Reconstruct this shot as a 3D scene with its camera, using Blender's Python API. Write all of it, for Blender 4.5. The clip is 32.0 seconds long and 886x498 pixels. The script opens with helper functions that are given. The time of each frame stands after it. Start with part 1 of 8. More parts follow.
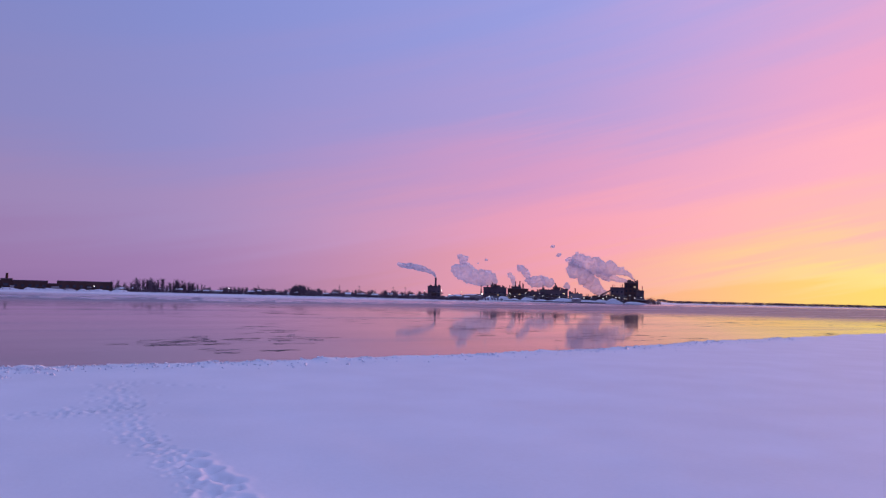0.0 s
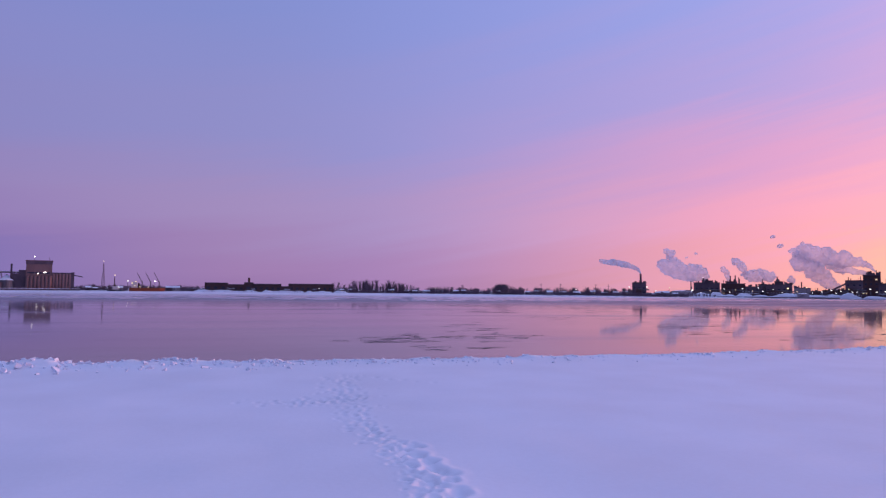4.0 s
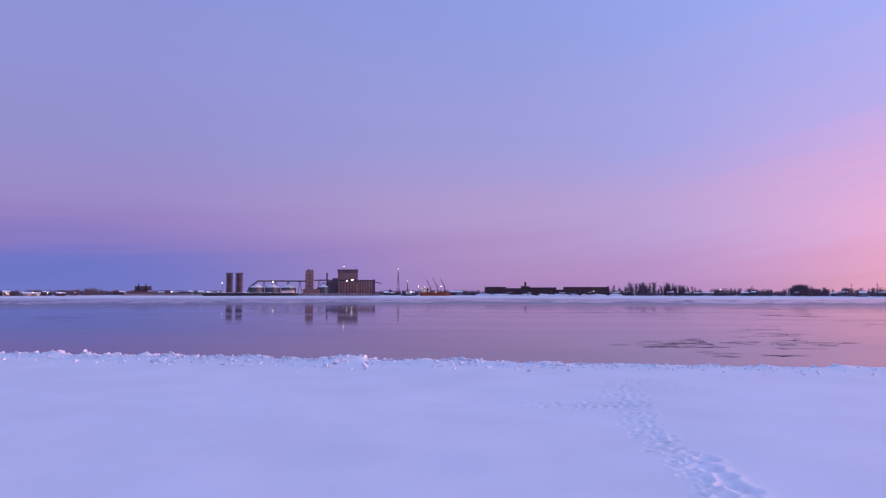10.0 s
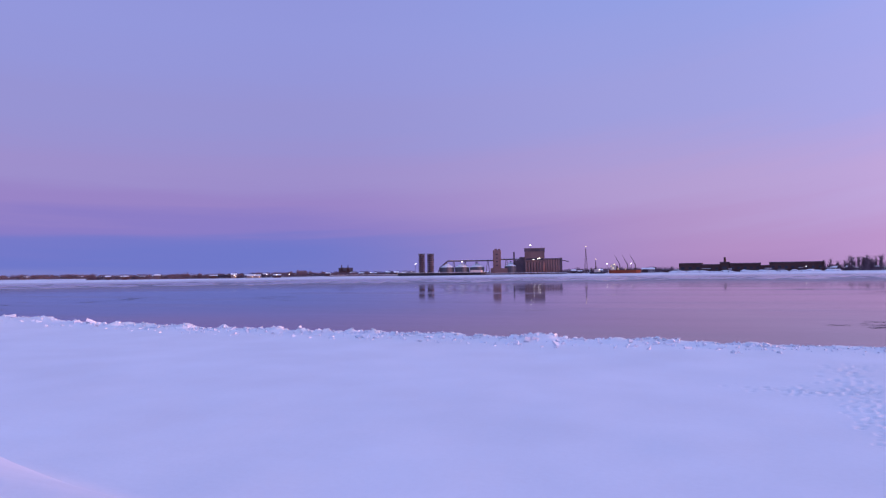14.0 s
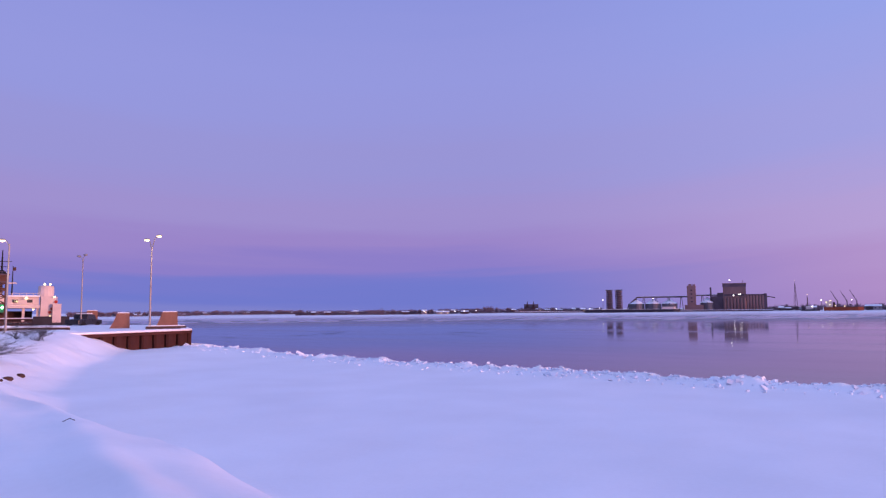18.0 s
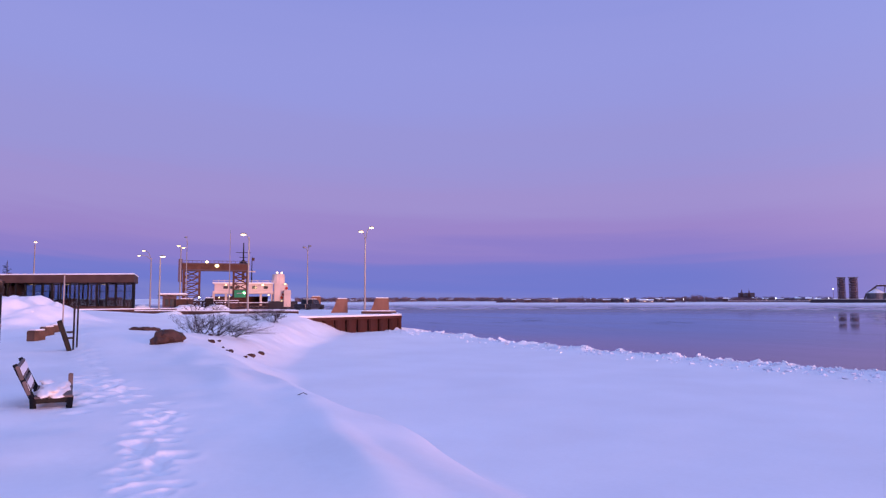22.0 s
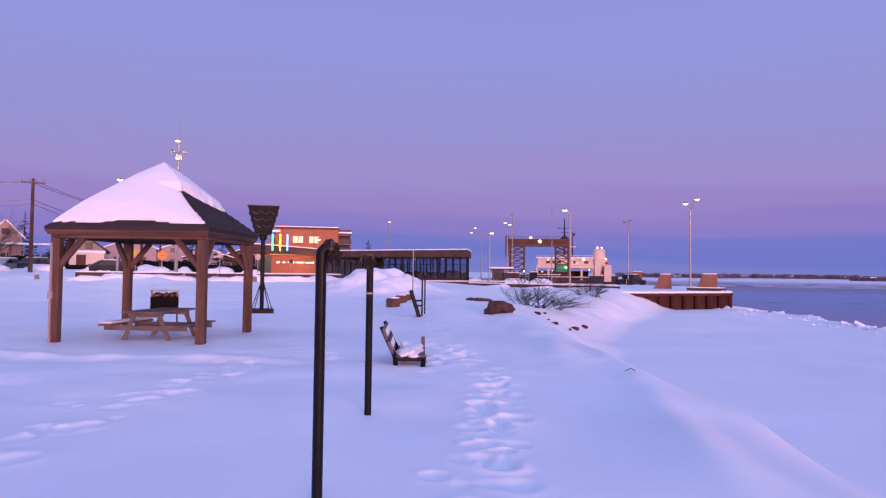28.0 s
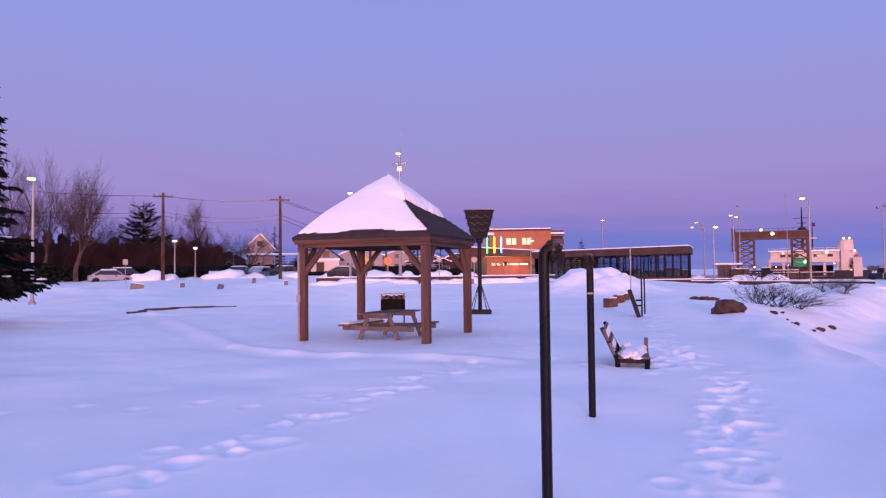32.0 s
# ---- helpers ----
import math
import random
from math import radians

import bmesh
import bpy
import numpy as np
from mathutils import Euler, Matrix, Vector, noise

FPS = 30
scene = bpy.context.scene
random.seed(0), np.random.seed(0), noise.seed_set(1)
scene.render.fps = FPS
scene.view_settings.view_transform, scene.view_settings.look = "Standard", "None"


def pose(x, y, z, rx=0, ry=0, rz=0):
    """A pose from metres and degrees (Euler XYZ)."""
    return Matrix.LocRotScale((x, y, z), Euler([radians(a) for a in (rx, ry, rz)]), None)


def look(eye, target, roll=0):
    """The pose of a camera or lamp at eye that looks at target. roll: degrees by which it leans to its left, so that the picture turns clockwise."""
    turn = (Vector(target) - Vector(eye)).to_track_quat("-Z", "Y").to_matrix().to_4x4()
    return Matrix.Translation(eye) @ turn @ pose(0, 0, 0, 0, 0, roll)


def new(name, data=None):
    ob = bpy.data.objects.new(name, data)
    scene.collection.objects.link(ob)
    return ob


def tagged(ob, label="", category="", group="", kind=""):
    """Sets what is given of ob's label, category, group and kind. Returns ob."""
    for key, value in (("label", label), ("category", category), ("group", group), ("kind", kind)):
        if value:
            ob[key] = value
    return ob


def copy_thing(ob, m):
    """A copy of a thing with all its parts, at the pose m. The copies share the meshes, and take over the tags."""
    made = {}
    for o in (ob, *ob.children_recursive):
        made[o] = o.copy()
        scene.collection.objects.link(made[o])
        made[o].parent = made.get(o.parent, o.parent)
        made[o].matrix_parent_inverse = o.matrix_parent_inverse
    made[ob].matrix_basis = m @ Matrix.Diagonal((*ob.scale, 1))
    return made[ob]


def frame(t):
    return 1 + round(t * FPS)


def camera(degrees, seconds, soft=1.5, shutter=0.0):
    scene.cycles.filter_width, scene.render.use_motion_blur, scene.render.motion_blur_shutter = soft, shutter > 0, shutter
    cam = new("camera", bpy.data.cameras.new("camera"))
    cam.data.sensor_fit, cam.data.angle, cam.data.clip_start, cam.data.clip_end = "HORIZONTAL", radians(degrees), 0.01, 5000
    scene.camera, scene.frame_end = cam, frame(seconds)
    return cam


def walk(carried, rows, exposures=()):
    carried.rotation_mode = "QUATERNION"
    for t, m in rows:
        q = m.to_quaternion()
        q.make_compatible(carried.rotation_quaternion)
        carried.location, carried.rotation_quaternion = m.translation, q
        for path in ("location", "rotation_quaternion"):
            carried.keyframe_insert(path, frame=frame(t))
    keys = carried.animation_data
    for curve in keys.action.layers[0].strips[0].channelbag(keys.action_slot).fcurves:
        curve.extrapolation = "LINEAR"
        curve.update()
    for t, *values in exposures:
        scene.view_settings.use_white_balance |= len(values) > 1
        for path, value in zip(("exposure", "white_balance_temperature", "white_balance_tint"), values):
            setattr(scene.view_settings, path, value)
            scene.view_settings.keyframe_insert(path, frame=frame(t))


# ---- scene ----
from math import atan, cos, hypot, pi, sin, tan

EYE = 3.2          # eye height over the river; the park lies about 1.6 m below the eye

# ---- camera: turned slowly on the spot at arm's length ----
cam = camera(65.58, 32.0, soft=1.25)
TURNS = [
    (0.0, -34.96, 4.02, 1.37), (0.5, -33.40, 3.82, 1.60), (1.0, -31.65, 3.81, 1.32), (1.5, -29.03, 3.80, 1.34), (2.0, -26.75, 3.93, 1.02),
    (2.5, -25.07, 3.72, 1.26), (3.0, -22.93, 3.55, 0.70), (3.5, -20.49, 3.52, 0.77), (4.0, -18.37, 3.58, 0.59), (4.5, -15.88, 3.67, 0.42),
    (6.5, -10.75, 2.73, 0.54), (7.0, -8.80, 2.97, 0.02), (7.5, -7.33, 3.74, -1.31), (8.0, -5.25, 3.45, -0.48), (8.5, -2.36, 3.19, -0.50),
    (9.0, 0.00, 3.01, -0.41), (9.5, 1.81, 2.81, -0.35), (10.0, 4.15, 3.71, 0.07), (10.5, 6.16, 3.07, -0.94), (11.0, 9.34, 3.45, -1.08),
    (11.5, 11.10, 3.65, -0.74), (12.0, 13.88, 2.87, -0.36), (12.5, 14.76, 2.59, -0.33), (13.0, 16.69, 2.28, -0.12), (13.5, 18.49, 2.09, -0.54),
    (15.5, 23.74, 2.26, 0.14), (16.0, 26.74, 2.65, 0.04), (16.5, 29.33, 3.34, -0.01), (17.0, 31.99, 4.06, -0.24), (17.5, 33.78, 4.73, -0.20),
    (18.0, 34.91, 5.20, -0.50), (18.5, 35.99, 5.34, -0.20), (19.0, 37.59, 4.85, -0.03), (19.5, 39.34, 4.47, 0.04), (20.0, 41.79, 4.61, 0.16),
    (20.5, 45.21, 4.64, 0.14), (21.0, 47.80, 4.47, -0.15), (21.5, 49.45, 4.37, -0.29), (22.0, 51.42, 4.24, -0.01), (22.5, 54.12, 3.76, -0.07),
    (23.0, 56.83, 3.96, -0.16), (23.5, 59.35, 3.83, -0.02), (24.0, 61.38, 3.40, -0.22), (24.5, 62.62, 3.11, 0.09), (25.0, 64.95, 2.92, 0.04),
    (25.5, 67.70, 2.46, -0.46), (27.5, 76.59, 1.75, 0.62), (28.0, 77.60, 1.98, 0.73), (28.5, 79.34, 1.96, 1.00), (29.0, 81.36, 1.76, 1.02),
    (29.5, 83.73, 2.21, 1.02), (30.0, 86.43, 2.61, 1.38), (30.5, 88.96, 2.73, 1.43), (31.0, 91.38, 2.40, 0.54), (31.5, 93.10, 2.23, 0.05),
    (32.0, 95.17, 2.01, -0.62)]
ARM = 0.22
walk(cam, [(t, pose(-ARM * sin(radians(y)), ARM * cos(radians(y)), EYE, 90 + p, 0, y) @ pose(0, 0, 0, 0, 0, r)) for t, y, p, r in TURNS],
     exposures=[(0.0, -0.72, 6500, 17), (4.0, -0.58, 6500, 14), (9.0, -0.32, 6500, 11), (13.0, -0.23, 6500, 9), (16.0, -0.19, 6500, 10), (24.0, -0.17, 6500, 11), (28.0, -0.22, 6500, 11), (32.0, -0.16, 6500, 11)])


# ---- world: clear dawn sky, glow where the sun will rise, earth shadow opposite ----
def lin(r, g, b):
    """8-bit display colour to linear light."""
    return tuple((c / 255 / 12.92 if c / 255 <= 0.04045 else ((c / 255 + 0.055) / 1.055) ** 2.4) for c in (r, g, b)) + (1.0,)


SUN_AZ = -82.0
world = bpy.data.worlds.new("dawn_sky")
scene.world = world
world.use_nodes = True
wn, wl = world.node_tree.nodes, world.node_tree.links
wn.clear()


def wnode(kind, **values):
    n = wn.new(kind)
    for k, v in values.items():
        n.inputs[k].default_value = v
    return n


def wmath(op, a, b=None):
    n = wn.new("ShaderNodeMath")
    n.operation = op
    for i, v in enumerate((a, b)):
        if v is None:
            continue
        if isinstance(v, (int, float)):
            n.inputs[i].default_value = v
        else:
            wl.new(v, n.inputs[i])
    return n.outputs[0]


def wramp(fac, stops, mode="EASE"):
    n = wn.new("ShaderNodeValToRGB")
    n.color_ramp.interpolation = mode
    els = n.color_ramp.elements
    while len(els) < len(stops):
        els.new(0.5)
    for e, (p, c) in zip(els, stops):
        e.position, e.color = p, c
    wl.new(fac, n.inputs["Fac"])
    return n.outputs["Color"]


def wmix(fac, a, b, blend="MIX"):
    n = wn.new("ShaderNodeMix")
    n.data_type, n.blend_type = "RGBA", blend
    for sock, v in ((n.inputs[0], fac), (n.inputs[6], a), (n.inputs[7], b)):
        if isinstance(v, (int, float, tuple)):
            sock.default_value = v
        else:
            wl.new(v, sock)
    return n.outputs[2]


tc = wn.new("ShaderNodeTexCoord")
sep = wn.new("ShaderNodeSeparateXYZ")
wl.new(tc.outputs["Generated"], sep.inputs[0])
flat = wn.new("ShaderNodeVectorMath")
flat.operation = "MULTIPLY"
flat.inputs[1].default_value = (1, 1, 0)
wl.new(tc.outputs["Generated"], flat.inputs[0])
unit = wn.new("ShaderNodeVectorMath")
unit.operation = "NORMALIZE"
wl.new(flat.outputs[0], unit.inputs[0])
sdot = wn.new("ShaderNodeVectorMath")
sdot.operation = "DOT_PRODUCT"
sdot.inputs[1].default_value = (-sin(radians(SUN_AZ)), cos(radians(SUN_AZ)), 0)
wl.new(unit.outputs[0], sdot.inputs[0])
away = wmath("DIVIDE", wmath("ARCCOSINE", sdot.outputs["Value"]), pi)        # 0 towards the sun, 1 opposite
# long thin veils of high cloud, slanting up towards the glow
slant = wn.new("ShaderNodeVectorMath")
slant.operation = "DOT_PRODUCT"
slant.inputs[1].default_value = (-0.14, 0.16, 1.0)
wl.new(tc.outputs["Generated"], slant.inputs[0])
veil_at = wn.new("ShaderNodeCombineXYZ")
wl.new(wmath("MULTIPLY", sep.outputs["X"], 0.8), veil_at.inputs[0])
wl.new(wmath("MULTIPLY", sep.outputs["Y"], 0.8), veil_at.inputs[1])
wl.new(wmath("MULTIPLY", slant.outputs["Value"], 13.0), veil_at.inputs[2])
veil = wnode("ShaderNodeTexNoise", Scale=1.9, Detail=6.0, Roughness=0.56)
wl.new(veil_at.outputs[0], veil.inputs["Vector"])
veil_v = wmath("SUBTRACT", veil.outputs["Fac"], 0.5)


def wband(lo, hi):
    n = wn.new("ShaderNodeMapRange")
    n.interpolation_type = "SMOOTHSTEP"
    n.inputs["From Min"].default_value, n.inputs["From Max"].default_value = lo / 180, hi / 180
    wl.new(away, n.inputs["Value"])
    return n.outputs["Result"]


thick = wmath("SUBTRACT", 1.0, wmath("MULTIPLY", wband(25, 85), 0.62))               # veils gather towards the glow
high = wmath("ADD", sep.outputs["Z"], wmath("MULTIPLY", wmath("MULTIPLY", veil_v, 0.20), thick))
rise = wmath("MULTIPLY", high, 2.0)                                          # 0 at the horizon, 0.5 at 14.5 degrees
glow = wramp(rise, [(0.0, lin(255, 226, 98)), (0.06, lin(255, 234, 124)), (0.11, lin(255, 214, 144)), (0.18, lin(255, 194, 164)), (0.34, lin(254, 182, 180)), (0.55, lin(241, 169, 187)),
                    (0.7, lin(222, 168, 196)), (0.85, lin(200, 167, 202)), (1.0, lin(168, 165, 211))])
rose = wramp(rise, [(0.0, lin(255, 172, 150)), (0.08, lin(255, 174, 172)), (0.2, lin(253, 174, 188)), (0.36, lin(226, 168, 201)), (0.55, lin(184, 169, 217)),
                    (0.8, lin(162, 170, 226)), (1.0, lin(144, 160, 224))])
mauve = wramp(rise, [(0.0, lin(190, 152, 204)), (0.07, lin(198, 160, 211)), (0.22, lin(201, 178, 226)), (0.45, lin(178, 180, 239)), (0.8, lin(163, 180, 246)), (1.0, lin(144, 161, 234))])
shade = wramp(rise, [(0.0, lin(138, 144, 215)), (0.045, lin(124, 135, 216)), (0.085, lin(130, 136, 216)), (0.13, lin(154, 140, 213)), (0.19, lin(169, 148, 213)), (0.28, lin(174, 160, 219)),
                     (0.42, lin(167, 165, 226)), (0.64, lin(163, 169, 235)), (1.0, lin(150, 162, 233))])
sky = wmix(wband(6, 42), glow, rose)
sky = wmix(wband(33, 73), sky, mauve)
sky = wmix(wband(76, 116), sky, shade)
top = wn.new("ShaderNodeMapRange")
top.interpolation_type = "SMOOTHSTEP"
top.inputs["From Min"].default_value, top.inputs["From Max"].default_value = 0.42, 0.95
wl.new(sep.outputs["Z"], top.inputs["Value"])
sky = wmix(top.outputs["Result"], sky, (0.455, 0.585, 1.06, 1.0))
sky = wmix(1.0, sky, (0.925, 0.908, 1.0, 1.0), "MULTIPLY")
backg = wnode("ShaderNodeBackground", Strength=1.0)
near_sun = wn.new("ShaderNodeMapRange")
near_sun.interpolation_type = "SMOOTHSTEP"
for key, value in (("From Min", 8 / 180), ("From Max", 85 / 180), ("To Min", 1.88), ("To Max", 1.0)):
    near_sun.inputs[key].default_value = value
wl.new(away, near_sun.inputs["Value"])
wl.new(near_sun.outputs["Result"], backg.inputs["Strength"])
wl.new(sky, backg.inputs["Color"])
wout = wn.new("ShaderNodeOutputWorld")
wl.new(backg.outputs[0], wout.inputs[0])

# ---- the sun, still under the horizon: only a wide weak glow reaches the snow ----
sun_data = bpy.data.lights.new("sun_glow", "SUN")
sun_data.energy, sun_data.angle, sun_data.color = 4.8, radians(10), (1.0, 0.44, 0.37)
sun_ob = new("sun_glow", sun_data)
sun_ob.matrix_basis = look((-sin(radians(SUN_AZ)) * 60, cos(radians(SUN_AZ)) * 60, 2.3), (0, 0, 0))


# ---- materials ----
def mat(name, col, rough=0.7, metal=0.0, var=0.15, scale=3.0, fine=40.0, bump=0.15, dist=0.01, col2=None, stretch=(1, 1, 1), emit=None, spec=0.22, island=0.0):
    """A worn surface: colour varied by two noises, fine relief, roughness that follows the wear."""
    m = bpy.data.materials.new(name)
    m.use_nodes = True
    n, l = m.node_tree.nodes, m.node_tree.links
    bs = n["Principled BSDF"]
    bs.inputs["Metallic"].default_value = metal
    bs.inputs["Specular IOR Level"].default_value = spec
    co = n.new("ShaderNodeTexCoord")
    mp = n.new("ShaderNodeMapping")
    mp.inputs["Scale"].default_value = stretch
    l.new(co.outputs["Object"], mp.inputs[0])
    big, small = n.new("ShaderNodeTexNoise"), n.new("ShaderNodeTexNoise")
    for t, s, d in ((big, scale, 5.0), (small, fine, 3.0)):
        t.inputs["Scale"].default_value, t.inputs["Detail"].default_value = s, d
        l.new(mp.outputs[0], t.inputs["Vector"])
    a = tuple(max(0.0, c * (1 - var)) for c in col[:3]) + (1,)
    b = tuple(min(1.0, c * (1 + var)) for c in (col2 or col)[:3]) + (1,)
    mix = n.new("ShaderNodeMix")
    mix.data_type = "RGBA"
    mix.inputs[6].default_value, mix.inputs[7].default_value = a, b
    ramp = n.new("ShaderNodeMapRange")
    ramp.inputs["From Min"].default_value, ramp.inputs["From Max"].default_value = 0.3, 0.7
    l.new(big.outputs["Fac"], ramp.inputs["Value"])
    add = n.new("ShaderNodeMath")
    add.operation = "MULTIPLY_ADD"
    add.inputs[1].default_value, add.inputs[2].default_value = 0.6, -0.3
    l.new(small.outputs["Fac"], add.inputs[0])
    tot = n.new("ShaderNodeMath")
    tot.operation = "ADD"
    tot.use_clamp = True
    l.new(ramp.outputs[0], tot.inputs[0])
    l.new(add.outputs[0], tot.inputs[1])
    last = tot
    if island:
        oi = n.new("ShaderNodeObjectInfo")
        ge = n.new("ShaderNodeNewGeometry")
        s1 = n.new("ShaderNodeMath")
        s1.operation = "ADD"
        l.new(oi.outputs["Random"], s1.inputs[0])
        l.new(ge.outputs["Random Per Island"], s1.inputs[1])
        s2 = n.new("ShaderNodeMath")
        s2.operation = "MULTIPLY_ADD"
        s2.inputs[1].default_value, s2.inputs[2].default_value = island, -island
        l.new(s1.outputs[0], s2.inputs[0])
        s3 = n.new("ShaderNodeMath")
        s3.operation = "ADD"
        s3.use_clamp = True
        l.new(tot.outputs[0], s3.inputs[0])
        l.new(s2.outputs[0], s3.inputs[1])
        last = s3
    l.new(last.outputs[0], mix.inputs[0])
    l.new(mix.outputs[2], bs.inputs["Base Color"])
    rr = n.new("ShaderNodeMapRange")
    rr.inputs["To Min"].default_value, rr.inputs["To Max"].default_value = max(0.02, rough - 0.12), min(1.0, rough + 0.12)
    l.new(big.outputs["Fac"], rr.inputs["Value"])
    l.new(rr.outputs[0], bs.inputs["Roughness"])
    if bump:
        bp = n.new("ShaderNodeBump")
        bp.inputs["Strength"].default_value, bp.inputs["Distance"].default_value = bump, dist
        l.new(small.outputs["Fac"], bp.inputs["Height"])
        l.new(bp.outputs[0], bs.inputs["Normal"])
    if emit:
        bs.inputs["Emission Color"].default_value = emit[:3] + (1,)
        bs.inputs["Emission Strength"].default_value = emit[3]
    return m


def snow_material():
    """Packed snow; the swept river ice, told by the mesh's own bare_ice layer, is greyer and glossier."""
    m = mat("snow", (0.80, 0.82, 0.86), 0.5, var=0.05, scale=0.35, fine=9.0, bump=0.14, dist=0.02, spec=0.65)
    n, l = m.node_tree.nodes, m.node_tree.links
    bs, out = n["Principled BSDF"], n["Material Output"]
    zone, co, mp, no, cut = n.new("ShaderNodeAttribute"), n.new("ShaderNodeTexCoord"), n.new("ShaderNodeMapping"), n.new("ShaderNodeTexNoise"), n.new("ShaderNodeMapRange")
    zone.attribute_name = "bare_ice"
    mp.inputs["Scale"].default_value = (0.012, 0.05, 1)
    no.inputs["Scale"].default_value, no.inputs["Detail"].default_value = 1.0, 6.0
    l.new(co.outputs["Object"], mp.inputs[0])
    l.new(mp.outputs[0], no.inputs["Vector"])
    both = n.new("ShaderNodeMath")
    both.operation = "MULTIPLY_ADD"
    both.inputs[1].default_value = 1.5
    l.new(zone.outputs["Fac"], both.inputs[0])
    l.new(no.outputs["Fac"], both.inputs[2])
    cut.inputs["From Min"].default_value, cut.inputs["From Max"].default_value = 0.75, 1.75
    l.new(both.outputs[0], cut.inputs["Value"])
    ice, mix = n.new("ShaderNodeBsdfPrincipled"), n.new("ShaderNodeMixShader")
    ice.inputs["Base Color"].default_value = (0.30, 0.29, 0.35, 1)
    ice.inputs["Roughness"].default_value = 0.22
    l.new(cut.outputs[0], mix.inputs[0])
    l.new(bs.outputs[0], mix.inputs[1])
    l.new(ice.outputs[0], mix.inputs[2])
    l.new(mix.outputs[0], out.inputs["Surface"])
    return m


def water_material():
    m = bpy.data.materials.new("river_water")
    m.use_nodes = True
    n, l = m.node_tree.nodes, m.node_tree.links
    bs = n["Principled BSDF"]
    co = n.new("ShaderNodeTexCoord")
    mp = n.new("ShaderNodeMapping")
    mp.inputs["Scale"].default_value = (0.010, 0.05, 1)
    l.new(co.outputs["Object"], mp.inputs[0])
    ice = n.new("ShaderNodeTexNoise")
    ice.inputs["Scale"].default_value, ice.inputs["Detail"].default_value, ice.inputs["Roughness"].default_value = 1.3, 7.0, 0.62
    l.new(mp.outputs[0], ice.inputs["Vector"])
    skin = n.new("ShaderNodeMapRange")
    skin.inputs["From Min"].default_value, skin.inputs["From Max"].default_value = 0.53, 0.64
    l.new(ice.outputs["Fac"], skin.inputs["Value"])
    mp2 = n.new("ShaderNodeMapping")
    mp2.inputs["Scale"].default_value = (0.08, 0.7, 1)
    l.new(co.outputs["Object"], mp2.inputs[0])
    crack = n.new("ShaderNodeTexNoise")
    crack.inputs["Scale"].default_value, crack.inputs["Detail"].default_value = 1.0, 6.0
    l.new(mp2.outputs[0], crack.inputs["Vector"])
    mix = n.new("ShaderNodeMix")
    mix.data_type = "RGBA"
    mix.inputs[6].default_value, mix.inputs[7].default_value = (0.015, 0.02, 0.04, 1), (0.10, 0.11, 0.14, 1)
    l.new(skin.outputs[0], mix.inputs[0])
    l.new(mix.outputs[2], bs.inputs["Base Color"])
    ro = n.new("ShaderNodeMapRange")
    ro.inputs["To Min"].default_value, ro.inputs["To Max"].default_value = 0.05, 0.11
    l.new(skin.outputs[0], ro.inputs["Value"])
    bs.inputs["IOR"].default_value = 1.42
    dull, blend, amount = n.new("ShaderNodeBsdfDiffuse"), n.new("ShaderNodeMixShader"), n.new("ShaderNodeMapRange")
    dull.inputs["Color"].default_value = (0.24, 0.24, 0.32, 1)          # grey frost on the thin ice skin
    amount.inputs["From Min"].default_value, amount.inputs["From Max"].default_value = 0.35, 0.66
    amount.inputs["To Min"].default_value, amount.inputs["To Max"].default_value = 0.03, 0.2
    l.new(ice.outputs["Fac"], amount.inputs["Value"])
    l.new(bs.outputs[0], blend.inputs[1])
    l.new(dull.outputs[0], blend.inputs[2])
    l.new(blend.outputs[0], n["Material Output"].inputs["Surface"])
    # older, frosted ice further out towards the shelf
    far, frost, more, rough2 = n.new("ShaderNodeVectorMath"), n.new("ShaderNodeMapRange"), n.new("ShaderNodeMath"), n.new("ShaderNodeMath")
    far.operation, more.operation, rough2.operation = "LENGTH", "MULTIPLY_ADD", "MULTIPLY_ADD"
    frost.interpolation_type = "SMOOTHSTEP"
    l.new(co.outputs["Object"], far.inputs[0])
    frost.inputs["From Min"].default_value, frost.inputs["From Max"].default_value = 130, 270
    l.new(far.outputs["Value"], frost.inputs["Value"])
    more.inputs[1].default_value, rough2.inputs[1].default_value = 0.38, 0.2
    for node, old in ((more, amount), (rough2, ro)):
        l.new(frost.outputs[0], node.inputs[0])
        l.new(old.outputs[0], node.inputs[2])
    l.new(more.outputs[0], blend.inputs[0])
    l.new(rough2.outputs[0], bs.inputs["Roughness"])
    bp = n.new("ShaderNodeBump")
    bp.inputs["Strength"].default_value, bp.inputs["Distance"].default_value = 0.05, 0.02
    l.new(crack.outputs["Fac"], bp.inputs["Height"])
    l.new(bp.outputs[0], bs.inputs["Normal"])
    return m


SNOW = snow_material()
WATER = water_material()
ICE = mat("ice_rubble", (0.74, 0.78, 0.86), 0.5, var=0.12, scale=2.0, fine=14.0, bump=0.4, dist=0.03, island=0.25)
WOOD = mat("stained_wood", (0.072, 0.034, 0.025), 0.8, col2=(0.095, 0.053, 0.041), var=0.45, scale=5.0, fine=45.0, bump=0.4, dist=0.004, stretch=(1, 1, 0.12), island=0.3)
WOODH = mat("stained_boards", (0.072, 0.034, 0.025), 0.8, col2=(0.095, 0.053, 0.041), var=0.45, scale=5.0, fine=45.0, bump=0.4, dist=0.004, stretch=(0.1, 0.1, 1.6), island=0.3)
